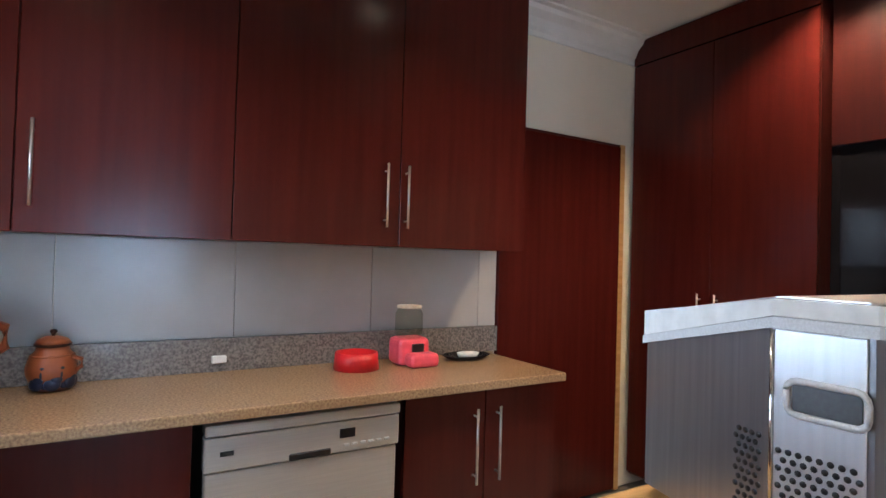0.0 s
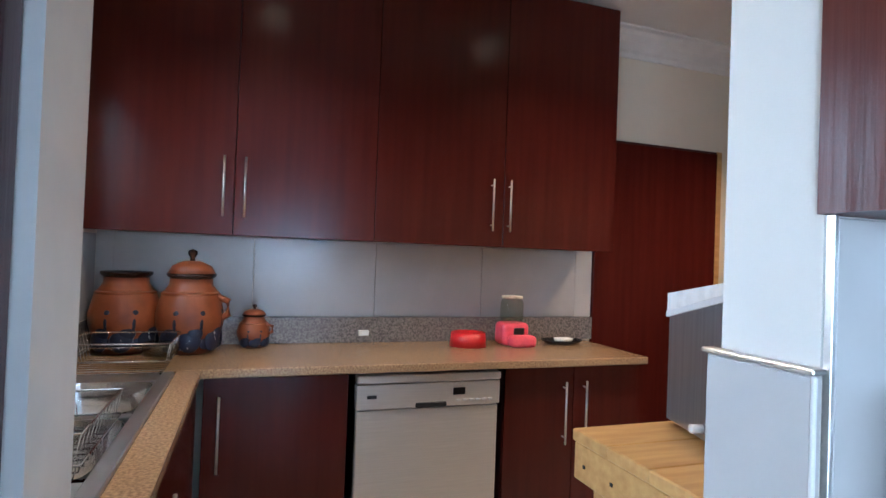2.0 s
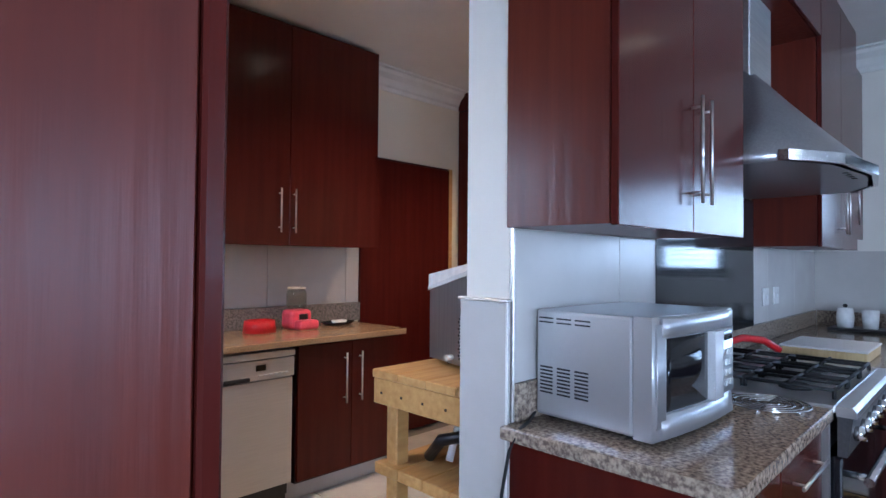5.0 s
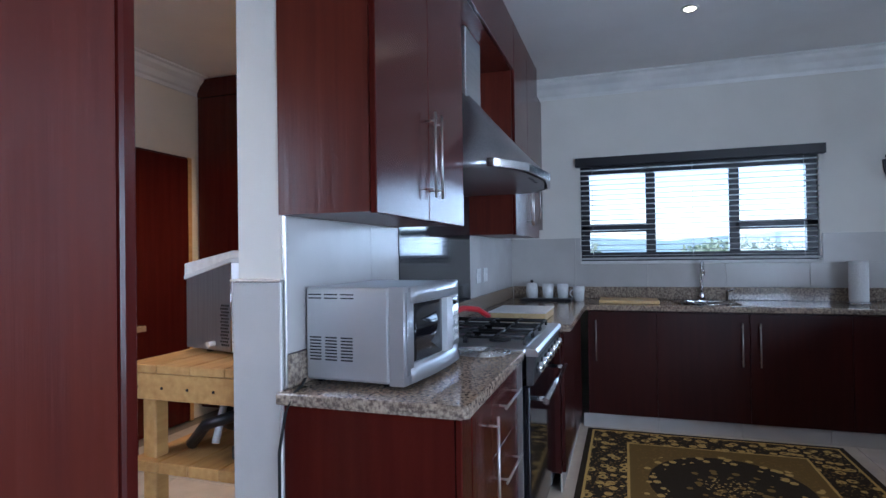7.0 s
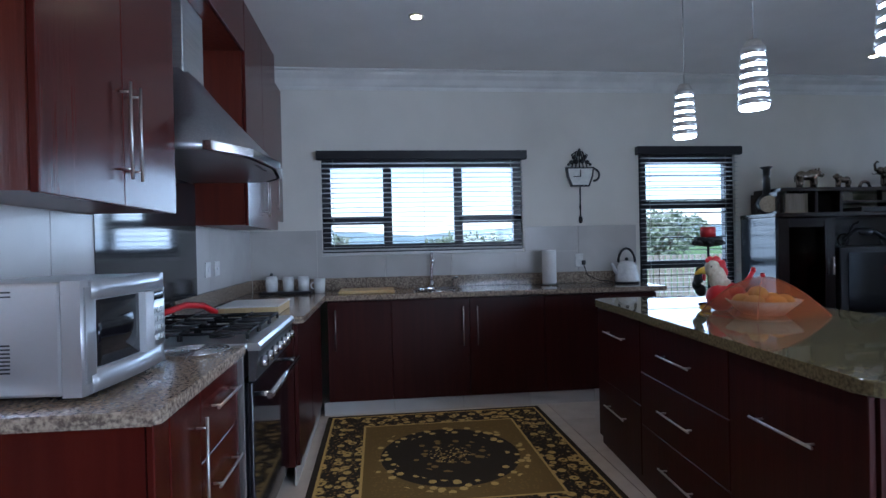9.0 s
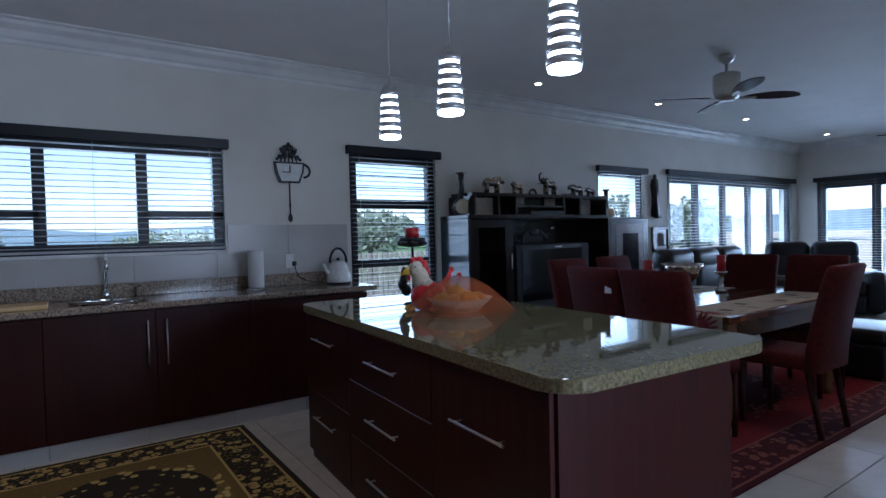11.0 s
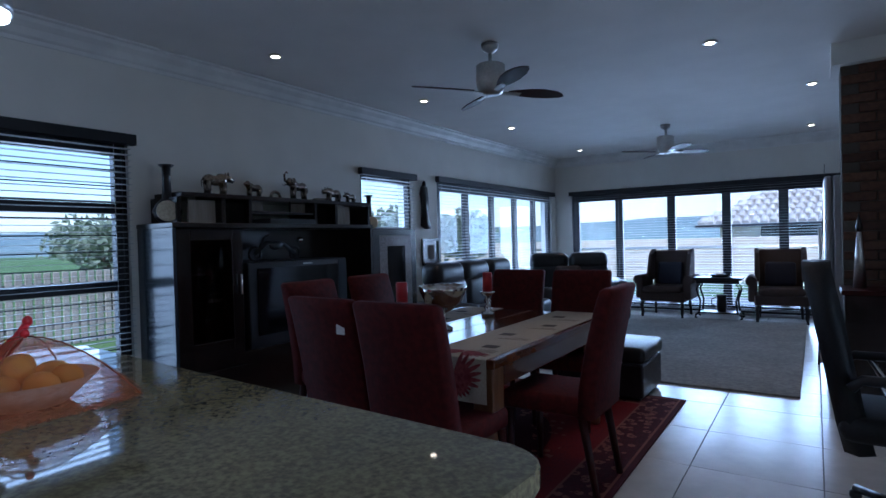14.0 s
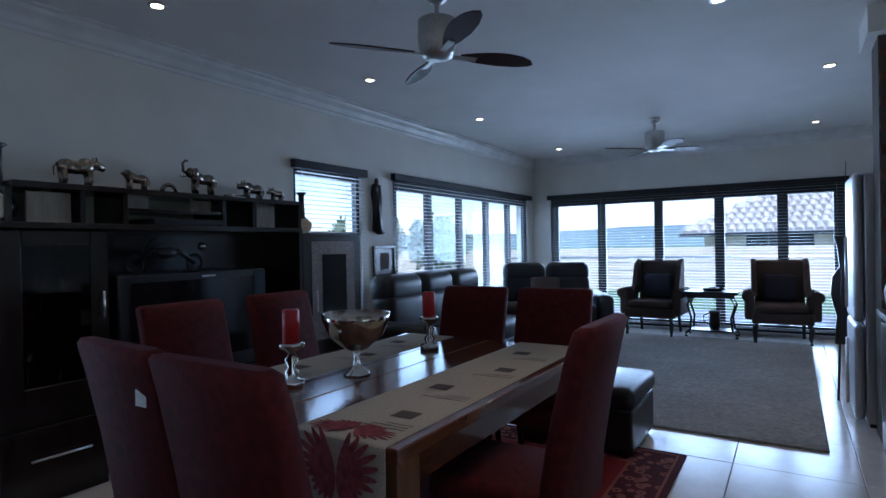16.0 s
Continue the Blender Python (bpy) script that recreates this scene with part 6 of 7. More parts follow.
LINEN = mat("printed_linen", (0.50, 0.43, 0.33), 0.9, col2=(0.42, 0.35, 0.26), scale=120, bump=0.2, bscale=300)
INK = mat("faded_print_ink", (0.10, 0.075, 0.06), 0.9, scale=60)
BURG = mat("burgundy_print", (0.16, 0.012, 0.018), 0.9, col2=(0.30, 0.06, 0.06), scale=40)
def runner(x0, x1):
    r = thing("table_runner", ((x0 + x1) / 2, -4.2, 0.766), "cream linen table runner with burgundy butterfly print", "table runner", "table runners")
    prof = [(TY0 - 0.008, 0.60), (TY0 - 0.008, 0.764), (TY0 - 0.002, 0.768), (TY1 + 0.002, 0.768), (TY1 + 0.008, 0.764), (TY1 + 0.010, 0.56)]
    bm = bmesh.new()
    for a, b_ in zip(prof, prof[1:]):
        for s0, s1 in ((0, 1),):
            q = [bm.verts.new((x, y, z)) for x, (y, z) in ((x0, a), (x1, a), (x1, b_), (x0, b_))]
            bm.faces.new(q)
    bmesh.ops.remove_doubles(bm, verts=bm.verts[:], dist=1e-5)
    bmesh.ops.solidify(bm, geom=bm.faces[:], thickness=0.002)
    part("cloth", bm, LINEN, r)
    m_ = (x0 + x1) / 2
    for k, y in enumerate((-3.62, -3.98, -4.36, -4.74)):
        part("printed_panel", box(m_ - 0.10 + 0.09 * (k % 2), m_ - 0.02 + 0.09 * (k % 2), y - 0.035, y + 0.035, 0.7705, 0.7712), INK, r)
        for j in range(3):
            part("script_line", box(x0 + 0.03, x0 + 0.03 + 0.10 + 0.04 * j, y + 0.09 + j * 0.022, y + 0.094 + j * 0.022, 0.7705, 0.7710), INK, r)
    for up in (False, True):
        bm = bmesh.new()
        for sx_ in (-1, 1):
            for cx, cz, rx, rz, a0 in ((0.075, 0.035, 0.085, 0.036, 28), (0.055, -0.035, 0.055, 0.034, -38)):
                for j in range(7):
                    a1 = a0 + (j - 3) * 13
                    q = 1.0 - 0.06 * abs(j - 3)
                    pts = []
                    for k in range(12):
                        w = 2 * math.pi * k / 12
                        u, v = (0.5 + 0.5 * math.cos(w)) * 2 * rx * q, math.sin(w) * 0.0115
                        pts.append((m_ + sx_ * (0.006 + u * math.cos(radians(a1)) - v * math.sin(radians(a1))), u * math.sin(radians(a1)) + v * math.cos(radians(a1))))
                    d = 0.0001 * j
                    if up:
                        prism(bm, [(x, -3.44 + z * 0.55) for x, z in pts], 0.7703 + d, 0.7710 + d, "z")
                    else:
                        prism(bm, [(x, 0.665 + z) for x, z in pts], TY1 + 0.0123 + d, TY1 + 0.0130 + d, "y")
        part("butterfly_print", bm, BURG, r, "burgundy butterfly motif")
runner(1.62, 1.98)
runner(2.42, 2.74)

def dining_chair():
    c = thing("dining_chair", (0, 0, 0), "dark red upholstered high back dining chair", "chair", "chairs round the table")
    part("seat", box(-0.22, 0.22, -0.21, 0.24, 0.40, 0.50, 0.03, 3), REDF, c)
    bm = bmesh.new()
    sec = []
    for z, y, t in ((0.40, -0.22, 0.05), (0.55, -0.235, 0.045), (0.75, -0.27, 0.042), (0.95, -0.315, 0.038), (1.035, -0.34, 0.034), (1.05, -0.346, 0.02)):
        w = 0.22 if z < 1.05 else 0.205
        sec.append([bm.verts.new(p) for p in ((-w, y - t * 0.7, z), (-w, y + t * 0.7, z), (-w + 0.02, y + t, z), (w - 0.02, y + t, z), (w, y + t * 0.7, z), (w, y - t * 0.7, z), (w - 0.02, y - t, z), (-w + 0.02, y - t, z))])
    for a, b_ in zip(sec, sec[1:]):
        for k in range(8):
            f = bm.faces.new((a[k], a[(k + 1) % 8], b_[(k + 1) % 8], b_[k]))
            f.smooth = True
    bm.faces.new(sec[0][::-1])
    bm.faces.new(sec[-1])
    part("backrest", bm, REDF, c)
    for x in (-0.19, 0.19):
        part("leg", tube(bmesh.new(), [(x, 0.20, 0.0), (x, 0.20, 0.40)], 0.018, 8, 0.024), MAHOGD, c, "dark wooden leg")
        part("leg", tube(bmesh.new(), [(x, -0.27, 0.0), (x, -0.20, 0.40)], 0.018, 8, 0.024), MAHOGD, c, "dark wooden leg")
    return c
dc = dining_chair()
ZR = 0.011
dc.matrix_basis = pose(1.82, -3.30, ZR, 0, 0, 180)
for x, y, a in ((2.27, -3.34, 176), (2.93, -3.82, 90), (2.93, -4.45, 92), (2.38, -4.93, 0), (1.84, -4.93, 2), (1.55, -4.02, -90)):
    copy_thing(dc, pose(x, y, ZR, 0, 0, a))
lbl = thing("chair_tag", (2.05, -2.945, 0.75), "small white label on a chair back", "label")
part("tag", box(2.135, 2.185, -2.985, -2.983, 0.90, 0.945), PAPER, lbl)

def candlestick(x, y):
    c = thing("candlestick", (x, y, 0.765), "polished silver candlestick with thick red candle", "candlestick", "table candlesticks")
    part("stick", lathe(bmesh.new(), [(0, 0), (0.05, 0), (0.05, 0.025), (0.02, 0.035), (0.03, 0.06), (0.014, 0.08), (0.03, 0.11), (0.012, 0.135), (0.05, 0.16), (0.052, 0.175), (0, 0.175)], x, y, 0.766, n=28), SILVERW, c)
    part("candle", lathe(bmesh.new(), [(0, 0.175), (0.034, 0.175), (0.034, 0.305), (0.028, 0.31), (0, 0.30)], x, y, 0.766, n=24), CANDLE, c)
    part("wick", tube(bmesh.new(), [(x, y, 1.065), (x, y, 1.085)], 0.0015, 5), BLACKP, c)
candlestick(2.38, -3.72)
candlestick(2.33, -4.65)
bw = thing("pedestal_bowl", (2.28, -4.0, 0.765), "mottled mercury glass pedestal bowl on the table", "bowl")
part("bowl", lathe(bmesh.new(), [(0.012, 0.10), (0.05, 0.115), (0.115, 0.17), (0.145, 0.24), (0.15, 0.27), (0.143, 0.27), (0.135, 0.24), (0.10, 0.18), (0, 0.13)], 2.28, -4.0, 0.766, n=40), MERCURY, bw)
part("foot", lathe(bmesh.new(), [(0, 0), (0.06, 0), (0.058, 0.01), (0.02, 0.035), (0.013, 0.07), (0.018, 0.105), (0, 0.11)], 2.28, -4.0, 0.766, n=32), SILVERW, bw)

# ---- wall unit ----
FX = 4.0
wu = thing("wall_unit", (4.2, -4.3, 0), "black brown wall unit with glazed cabinet and hutch", "wall unit")
part("side_panel", box(FX, XE - 0.004, -3.31, -3.285, 0.0, 1.45, 0.002), BLUEPN, wu)
part("left_base", box(FX + 0.02, XE - 0.004, -3.83, -3.312, 0.0, 0.60), ESPR, wu)
part("left_back", box(XE - 0.03, XE - 0.004, -3.83, -3.312, 0.601, 1.449), ESPR, wu)
part("left_side", box(FX + 0.02, XE - 0.031, -3.83, -3.81, 0.601, 1.449), ESPR, wu)
part("shelf", box(FX + 0.03, XE - 0.032, -3.809, -3.313, 0.985, 1.0), ESPR, wu)
bm = box(FX, FX + 0.018, -3.84, -3.745, 0.42, 1.44, 0.003)
bx(bm, FX, FX + 0.018, -3.415, -3.31, 0.42, 1.44, 0.003)
bx(bm, FX, FX + 0.018, -3.744, -3.416, 1.36, 1.44, 0.003)
bx(bm, FX, FX + 0.018, -3.744, -3.416, 0.42, 0.62, 0.003)
gd = part("glass_door", bm, ESPR, wu)
gp = part("door_pane", box(FX + 0.007, FX + 0.011, -3.746, -3.414, 0.618, 1.362), TINT, gd, "smoked glass pane")
part("handle", tube(bmesh.new(), [(FX - 0.03, -3.80, 0.95), (FX - 0.03, -3.80, 1.10)], 0.007, 8), SATIN, gd)
dr = part("drawer", box(FX, FX + 0.018, -3.84, -3.31, 0.05, 0.41, 0.003), ESPR, wu)
part("handle", tube(bmesh.new(), [(FX - 0.03, -3.72, 0.25), (FX - 0.03, -3.43, 0.25)], 0.007, 8), SATIN, dr)
part("top_board", box(FX - 0.01, XE - 0.004, -5.34, -3.28, 1.451, 1.485, 0.003), ESPR, wu)
part("back_panel", box(XE - 0.03, XE - 0.006, -5.32, -3.832, 0.5, 1.45), ESPR, wu)
part("low_cabinet", box(FX + 0.01, XE - 0.004, -5.32, -3.842, 0.03, 0.50, 0.003), ESPR, wu)
part("upright", box(FX, XE - 0.032, -5.34, -5.31, 0.0, 1.45), ESPR, wu)
part("hutch_top", box(4.10, XE - 0.006, -5.44, -3.42, 1.675, 1.71, 0.003), ESPR, wu)
for y in (-3.42, -3.78, -4.02, -4.72, -4.98, -5.44):
    part("hutch_divider", box(4.11, XE - 0.006, y, y + 0.03, 1.486, 1.674), ESPR, wu)
part("hutch_shelf", box(4.12, XE - 0.006, -4.72, -4.02, 1.57, 1.59), ESPR, wu)

for k, (y, z) in enumerate(((-3.45, 1.001), (-3.58, 1.001), (-3.70, 1.001), (-3.50, 0.601), (-3.66, 0.601))):
    cupx = thing("silver_cup", (4.2, y, z), "small polished silver cup behind smoked glass", "cup", "silver cups")
    part("goblet", lathe(bmesh.new(), [(0, 0), (0.035, 0), (0.03, 0.012), (0.010, 0.03), (0.010, 0.08), (0.035, 0.11), (0.045, 0.19), (0.04, 0.19), (0.03, 0.12), (0, 0.11)], 4.18, y, z, n=20), SILVERW, cupx)

gc = thing("glass_cabinet", (4.2, -5.7, 0), "tall black brown display cabinet with glazed door", "cabinet")
part("body", box(FX + 0.02, XE - 0.004, -6.05, -5.345, 0.0, 1.44), ESPR, gc)
d = part("door", box(FX, FX + 0.018, -6.05, -5.345, 0.45, 1.44, 0.003), ESPR, gc)
inl = part("inlay_panel", box(FX - 0.004, FX - 0.0005, -5.96, -5.44, 0.56, 1.38, 0.001), GRANU, d, "grey door panel")
part("door_pane", box(FX - 0.008, FX - 0.0045, -5.85, -5.56, 0.68, 1.27, 0.001), BLACKG, inl, "dark reflective glass pane")
part("handle", tube(bmesh.new(), [(FX - 0.03, -5.47, 0.80), (FX - 0.03, -5.47, 0.98)], 0.006, 8), SATIN, d)
part("drawer", box(FX, FX + 0.018, -6.05, -5.345, 0.06, 0.44, 0.003), ESPR, gc)

tv = thing("television", (4.1, -4.45, 0.5), "bulky dark rear projection television on the unit", "television")
part("case", box(4.02, 4.40, -4.98, -3.90, 0.501, 1.18, 0.012, 2), BLACKP, tv)
part("screen", box(4.014, 4.02, -4.86, -3.98, 0.60, 1.13), BLACKG, tv)
part("side_trim", box(4.012, 4.02, -4.975, -4.87, 0.52, 1.17, 0.003), BLUEPN, tv)
part("badge", box(4.010, 4.014, -4.55, -4.45, 1.145, 1.155), SATIN, tv)
mb = thing("toy_motorbike", (4.2, -4.3, 1.18), "dark model motorbike on the television", "ornament")
for y in (-4.10, -4.52):
    part("wheel", tube(bmesh.new(), [(4.2, y + 0.055 * math.cos(radians(a)), 1.24 + 0.055 * math.sin(radians(a))) for a in range(0, 361, 24)], 0.010, 6), RUBBER, mb)
part("frame", blob(tube(tube(bmesh.new(), [(4.2, -4.10, 1.24), (4.2, -4.22, 1.33), (4.2, -4.40, 1.32), (4.2, -4.52, 1.24)], 0.018, 8), [(4.2, -4.13, 1.27), (4.2, -4.2, 1.38), (4.16, -4.22, 1.40)], 0.008, 6), (4.2, -4.32, 1.31), 0.05, (0.6, 1.5, 0.8)), BLACKP, mb)
part("headlamp", blob(bmesh.new(), (4.17, -4.56, 1.35), 0.03), CHROME, mb)

def beast(name, y, s, kind_, ahead, label):
    """A cast animal, its length along the wall. ahead: which way its head points."""
    bm = bmesh.new()
    x, z = 4.26, 1.711

    def at(u, v, w=0.0):
        return (x + w * s, y + ahead * u * s, z + v * s)
    tall = {"cow": 0.072, "lion": 0.07, "elephant": 0.085, "rhino": 0.055, "buffalo": 0.062}[kind_]
    blob(bm, at(-0.045, tall + 0.030), 0.042 * s, (0.75, 1.15, 0.95))
    blob(bm, at(0.0, tall + 0.028), 0.042 * s, (0.72, 1.5, 0.85))
    blob(bm, at(0.045, tall + 0.036), 0.044 * s, (0.78, 1.05, 1.05))
    for u in (-0.065, 0.055):
        for w in (-0.018, 0.018):
            tube(bm, [at(u, 0, w), at(u + 0.006, tall * 0.5, w), at(u, tall + 0.02, w)], 0.011 * s, 8, 0.018 * s)
    tube(bm, [at(-0.088, tall + 0.045), at(-0.105, tall + 0.02), at(-0.102, tall - 0.02)], 0.005 * s, 6, 0.003 * s)
    if kind_ == "elephant":
        blob(bm, at(0.092, tall + 0.066), 0.034 * s, (0.9, 0.95, 1.1))
        tube(bm, [at(0.115, tall + 0.06), at(0.145, tall + 0.075), at(0.150, tall + 0.125), at(0.125, tall + 0.150), at(0.112, tall + 0.140)], 0.013 * s, 8, 0.006 * s)
        for w in (-0.034, 0.034):
            blob(bm, at(0.075, tall + 0.068, w), 0.030 * s, (0.25, 0.8, 1.1))
            tube(bm, [at(0.112, tall + 0.045, w * 0.4), at(0.145, tall + 0.035, w * 0.5), at(0.16, tall + 0.05, w * 0.5)], 0.005 * s, 6, 0.002 * s)
    elif kind_ == "lion":
        blob(bm, at(0.075, tall + 0.062), 0.038 * s, (0.85, 0.8, 1.1))
        blob(bm, at(0.102, tall + 0.066), 0.020 * s, (0.9, 1.2, 0.9))
    else:
        tube(bm, [at(0.06, tall + 0.045), at(0.105, tall + 0.048), at(0.14, tall + 0.032)], 0.032 * s, 10, 0.017 * s)
        for w in (-0.016, 0.016):
            blob(bm, at(0.092, tall + 0.080, w), 0.009 * s, (0.6, 0.8, 1.3))
        if kind_ == "rhino":
            tube(bm, [at(0.135, tall + 0.045), at(0.15, tall + 0.075)], 0.008 * s, 6, 0.001 * s)
        if kind_ == "buffalo":
            for w in (-1, 1):
                tube(bm, [at(0.085, tall + 0.075, 0.008 * w), at(0.083, tall + 0.085, 0.035 * w), at(0.09, tall + 0.105, 0.042 * w)], 0.007 * s, 6, 0.002 * s)
    return single(name, bm, BRONZE, label, "figurine", "", "animal figurines")


beast("cow_figurine", -3.80, 1.15, "cow", -1, "silver cow figurine standing on the hutch")
beast("lion_figurine", -4.16, 0.80, "lion", 1, "silver lion figurine standing on the hutch")
beast("elephant_figurine", -4.64, 1.05, "elephant", 1, "silver elephant figurine with raised trunk")
beast("rhino_figurine", -5.08, 1.0, "rhino", 1, "silver rhinoceros figurine standing on the hutch")
beast("buffalo_figurine", -5.32, 0.70, "buffalo", 1, "small silver buffalo figurine on the hutch")
hs = single("horseshoe_ornament", tube(bmesh.new(), arc((4.26, -4.38, 1.722), 0.05, 0, 180, 10, "yz"), 0.014, 8), BRONZE, "small arched bronze ornament on the hutch", "figurine")
frog = single("crocodile_figurine", blob(tube(bmesh.new(), [(4.24, -4.98, 1.725), (4.24, -4.80, 1.730)], 0.018, 8, 0.008), (4.24, -4.86, 1.728), 0.022, (0.8, 2, 0.7)), BRONZE, "low silver crocodile figurine on the hutch", "figurine")

def zvase(x, y, z, s, label):
    v = thing("striped_vase", (x, y, z), label, "vase", "striped vases")
    part("body", lathe(bmesh.new(), [(0, 0), (0.04 * s, 0), (0.085 * s, 0.04 * s), (0.10 * s, 0.09 * s), (0.075 * s, 0.14 * s), (0.035 * s, 0.18 * s), (0.028 * s, 0.30 * s), (0.03 * s, 0.40 * s), (0.055 * s, 0.42 * s), (0.05 * s, 0.425 * s), (0, 0.41 * s)], x, y, z, n=28), EBONY, v)
    for k, r in enumerate((0.070, 0.050, 0.030, 0.012)):
        bm = lathe(bmesh.new(), [((r - 0.004) * s, 0), ((r + 0.005) * s, 0.002), ((r - 0.004) * s, 0.004)], n=24)
        bmesh.ops.transform(bm, matrix=pose(x - 0.092 * s + 0.009 * k * s, y + 0.05 * s, z + 0.085 * s, 0, -90, -28), verts=bm.verts[:])
        part("white_ring", bm, CREAM, v, "cream inlaid ring")
zvase(4.25, -3.40, 1.486, 1.0, "black long necked vase with cream rings")
zvase(4.22, -5.55, 1.441, 0.85, "black long necked vase with cream rings")
# added beige panels imitate the dim wall showing through the hutch openings
frs = single("silver_photo_frame", box(4.15, 4.17, -3.72, -3.50, 1.487, 1.66, 0.003), FENCEW, "wide beige panel added as wall seen behind the hutch", "picture frame")
for y0, y1 in ((-4.66, -4.50), (-5.24, -5.06), (-4.2, -4.06)):
    single("card", box(4.2, 4.21, y0, y1, 1.591 if -4.7 < y0 < -4.1 else 1.487, 1.67, 0.002), FENCEW, "beige panel added as wall seen through the hutch", "picture frame", "", "cards in the hutch")
dvd = single("disc_player", box(4.05, 4.35, -4.65, -4.15, 1.487, 1.53, 0.004), BLACKP, "slim black disc player in the hutch", "player")

st = single("wall_sculpture", blob(prism(bmesh.new(), [(-6.87, 1.46), (-6.78, 1.50), (-6.80, 1.75), (-6.77, 1.9), (-6.80, 2.0), (-6.88, 1.99), (-6.90, 1.85), (-6.885, 1.6), (-6.95, 1.47)], XE - 0.05, XE - 0.004, "x"), (XE - 0.035, -6.83, 2.02), 0.035, (0.7, 0.8, 1.3)), EBONY, "tall dark carved figure hung on the wall", "sculpture")
pic = thing("framed_picture", (XE, -6.97, 1.15), "small framed print hanging on the wall", "picture")
for a, b_, c_, d_ in ((-7.16, -6.78, 1.31, 1.34), (-7.16, -6.78, 1.0, 1.03), (-7.16, -7.13, 1.03, 1.31), (-6.81, -6.78, 1.03, 1.31)):
    part("frame", box(XE - 0.03, XE - 0.003, a, b_, c_, d_, 0.003), ESPR, pic)
part("mount", box(XE - 0.012, XE - 0.004, -7.13, -6.81, 1.03, 1.31), GRANU, pic, "grey mount")
part("print", box(XE - 0.014, XE - 0.0125, -7.05, -6.90, 1.08, 1.26), INK, pic)

# ---- lounge ----
cpt = single("lounge_carpet", box(0.485, 3.75, -10.45, -6.30, 0.001, 0.018, 0.005, 2), CARPET, "flat grey pile carpet on the tiled floor", "carpet")
ot = thing("ottoman", (1.85, -5.9, 0), "black leather ottoman with padded top", "ottoman")
part("box", box(1.50, 2.25, -6.22, -5.60, 0.03, 0.30, 0.02, 2), LEATH, ot)
part("cushion", box(1.485, 2.265, -6.235, -5.585, 0.302, 0.43, 0.045, 4), LEATH, ot)
for x in (1.55, 2.2):
    for y in (-6.17, -5.65):
        part("foot", box(x - 0.02, x + 0.02, y - 0.02, y + 0.02, 0.0, 0.03), BLACKP, ot)

def recliner(n, label):
    """A padded leather sofa of n seats, its back along the y axis, facing -x."""
    s = thing("leather_sofa", (0, 0, 0), label, "sofa", "leather sofas")
    L = n * 0.62
    part("base", box(-0.42, 0.40, -L / 2, L / 2, 0.03, 0.28, 0.03, 2), LEATH, s)
    for k in range(n):
        y = -L / 2 + (k + 0.5) * 0.62
        part("seat_cushion", box(-0.47, 0.18, y - 0.305, y + 0.305, 0.27, 0.50, 0.07, 4), LEATH, s)
        b = box(0.10, 0.38, y - 0.305, y + 0.305, 0.42, 0.86, 0.09, 4)
        part("back_cushion", b, LEATH, s)
        part("headrest", box(0.12, 0.42, y - 0.305, y + 0.305, 0.76, 1.05, 0.11, 5), LEATH, s)
    for sy_ in (-1, 1):
        part("armrest", box(-0.46, 0.40, sy_ * (L / 2 + 0.11) - 0.11, sy_ * (L / 2 + 0.11) + 0.11, 0.03, 0.63, 0.09, 4), LEATH, s)
    return s
sf = recliner(3, "black leather three seat recliner sofa along the wall")
sf.matrix_basis = pose(3.80, -7.30, 0.0, 0, 0, 0)
sf2 = recliner(2, "black leather two seat recliner sofa in the corner")
sf2.matrix_basis = pose(3.58, -9.52, 0.0185, 0, 0, -64)
cu = single("striped_cushion", box(-0.2, 0.2, -0.06, 0.06, 0, 0.36, 0.05, 3), TAUPE, "striped cushion leaning on the leather sofa", "cushion")
cu.matrix_basis = pose(3.60, -9.49, 0.52, 20, 0, 19)

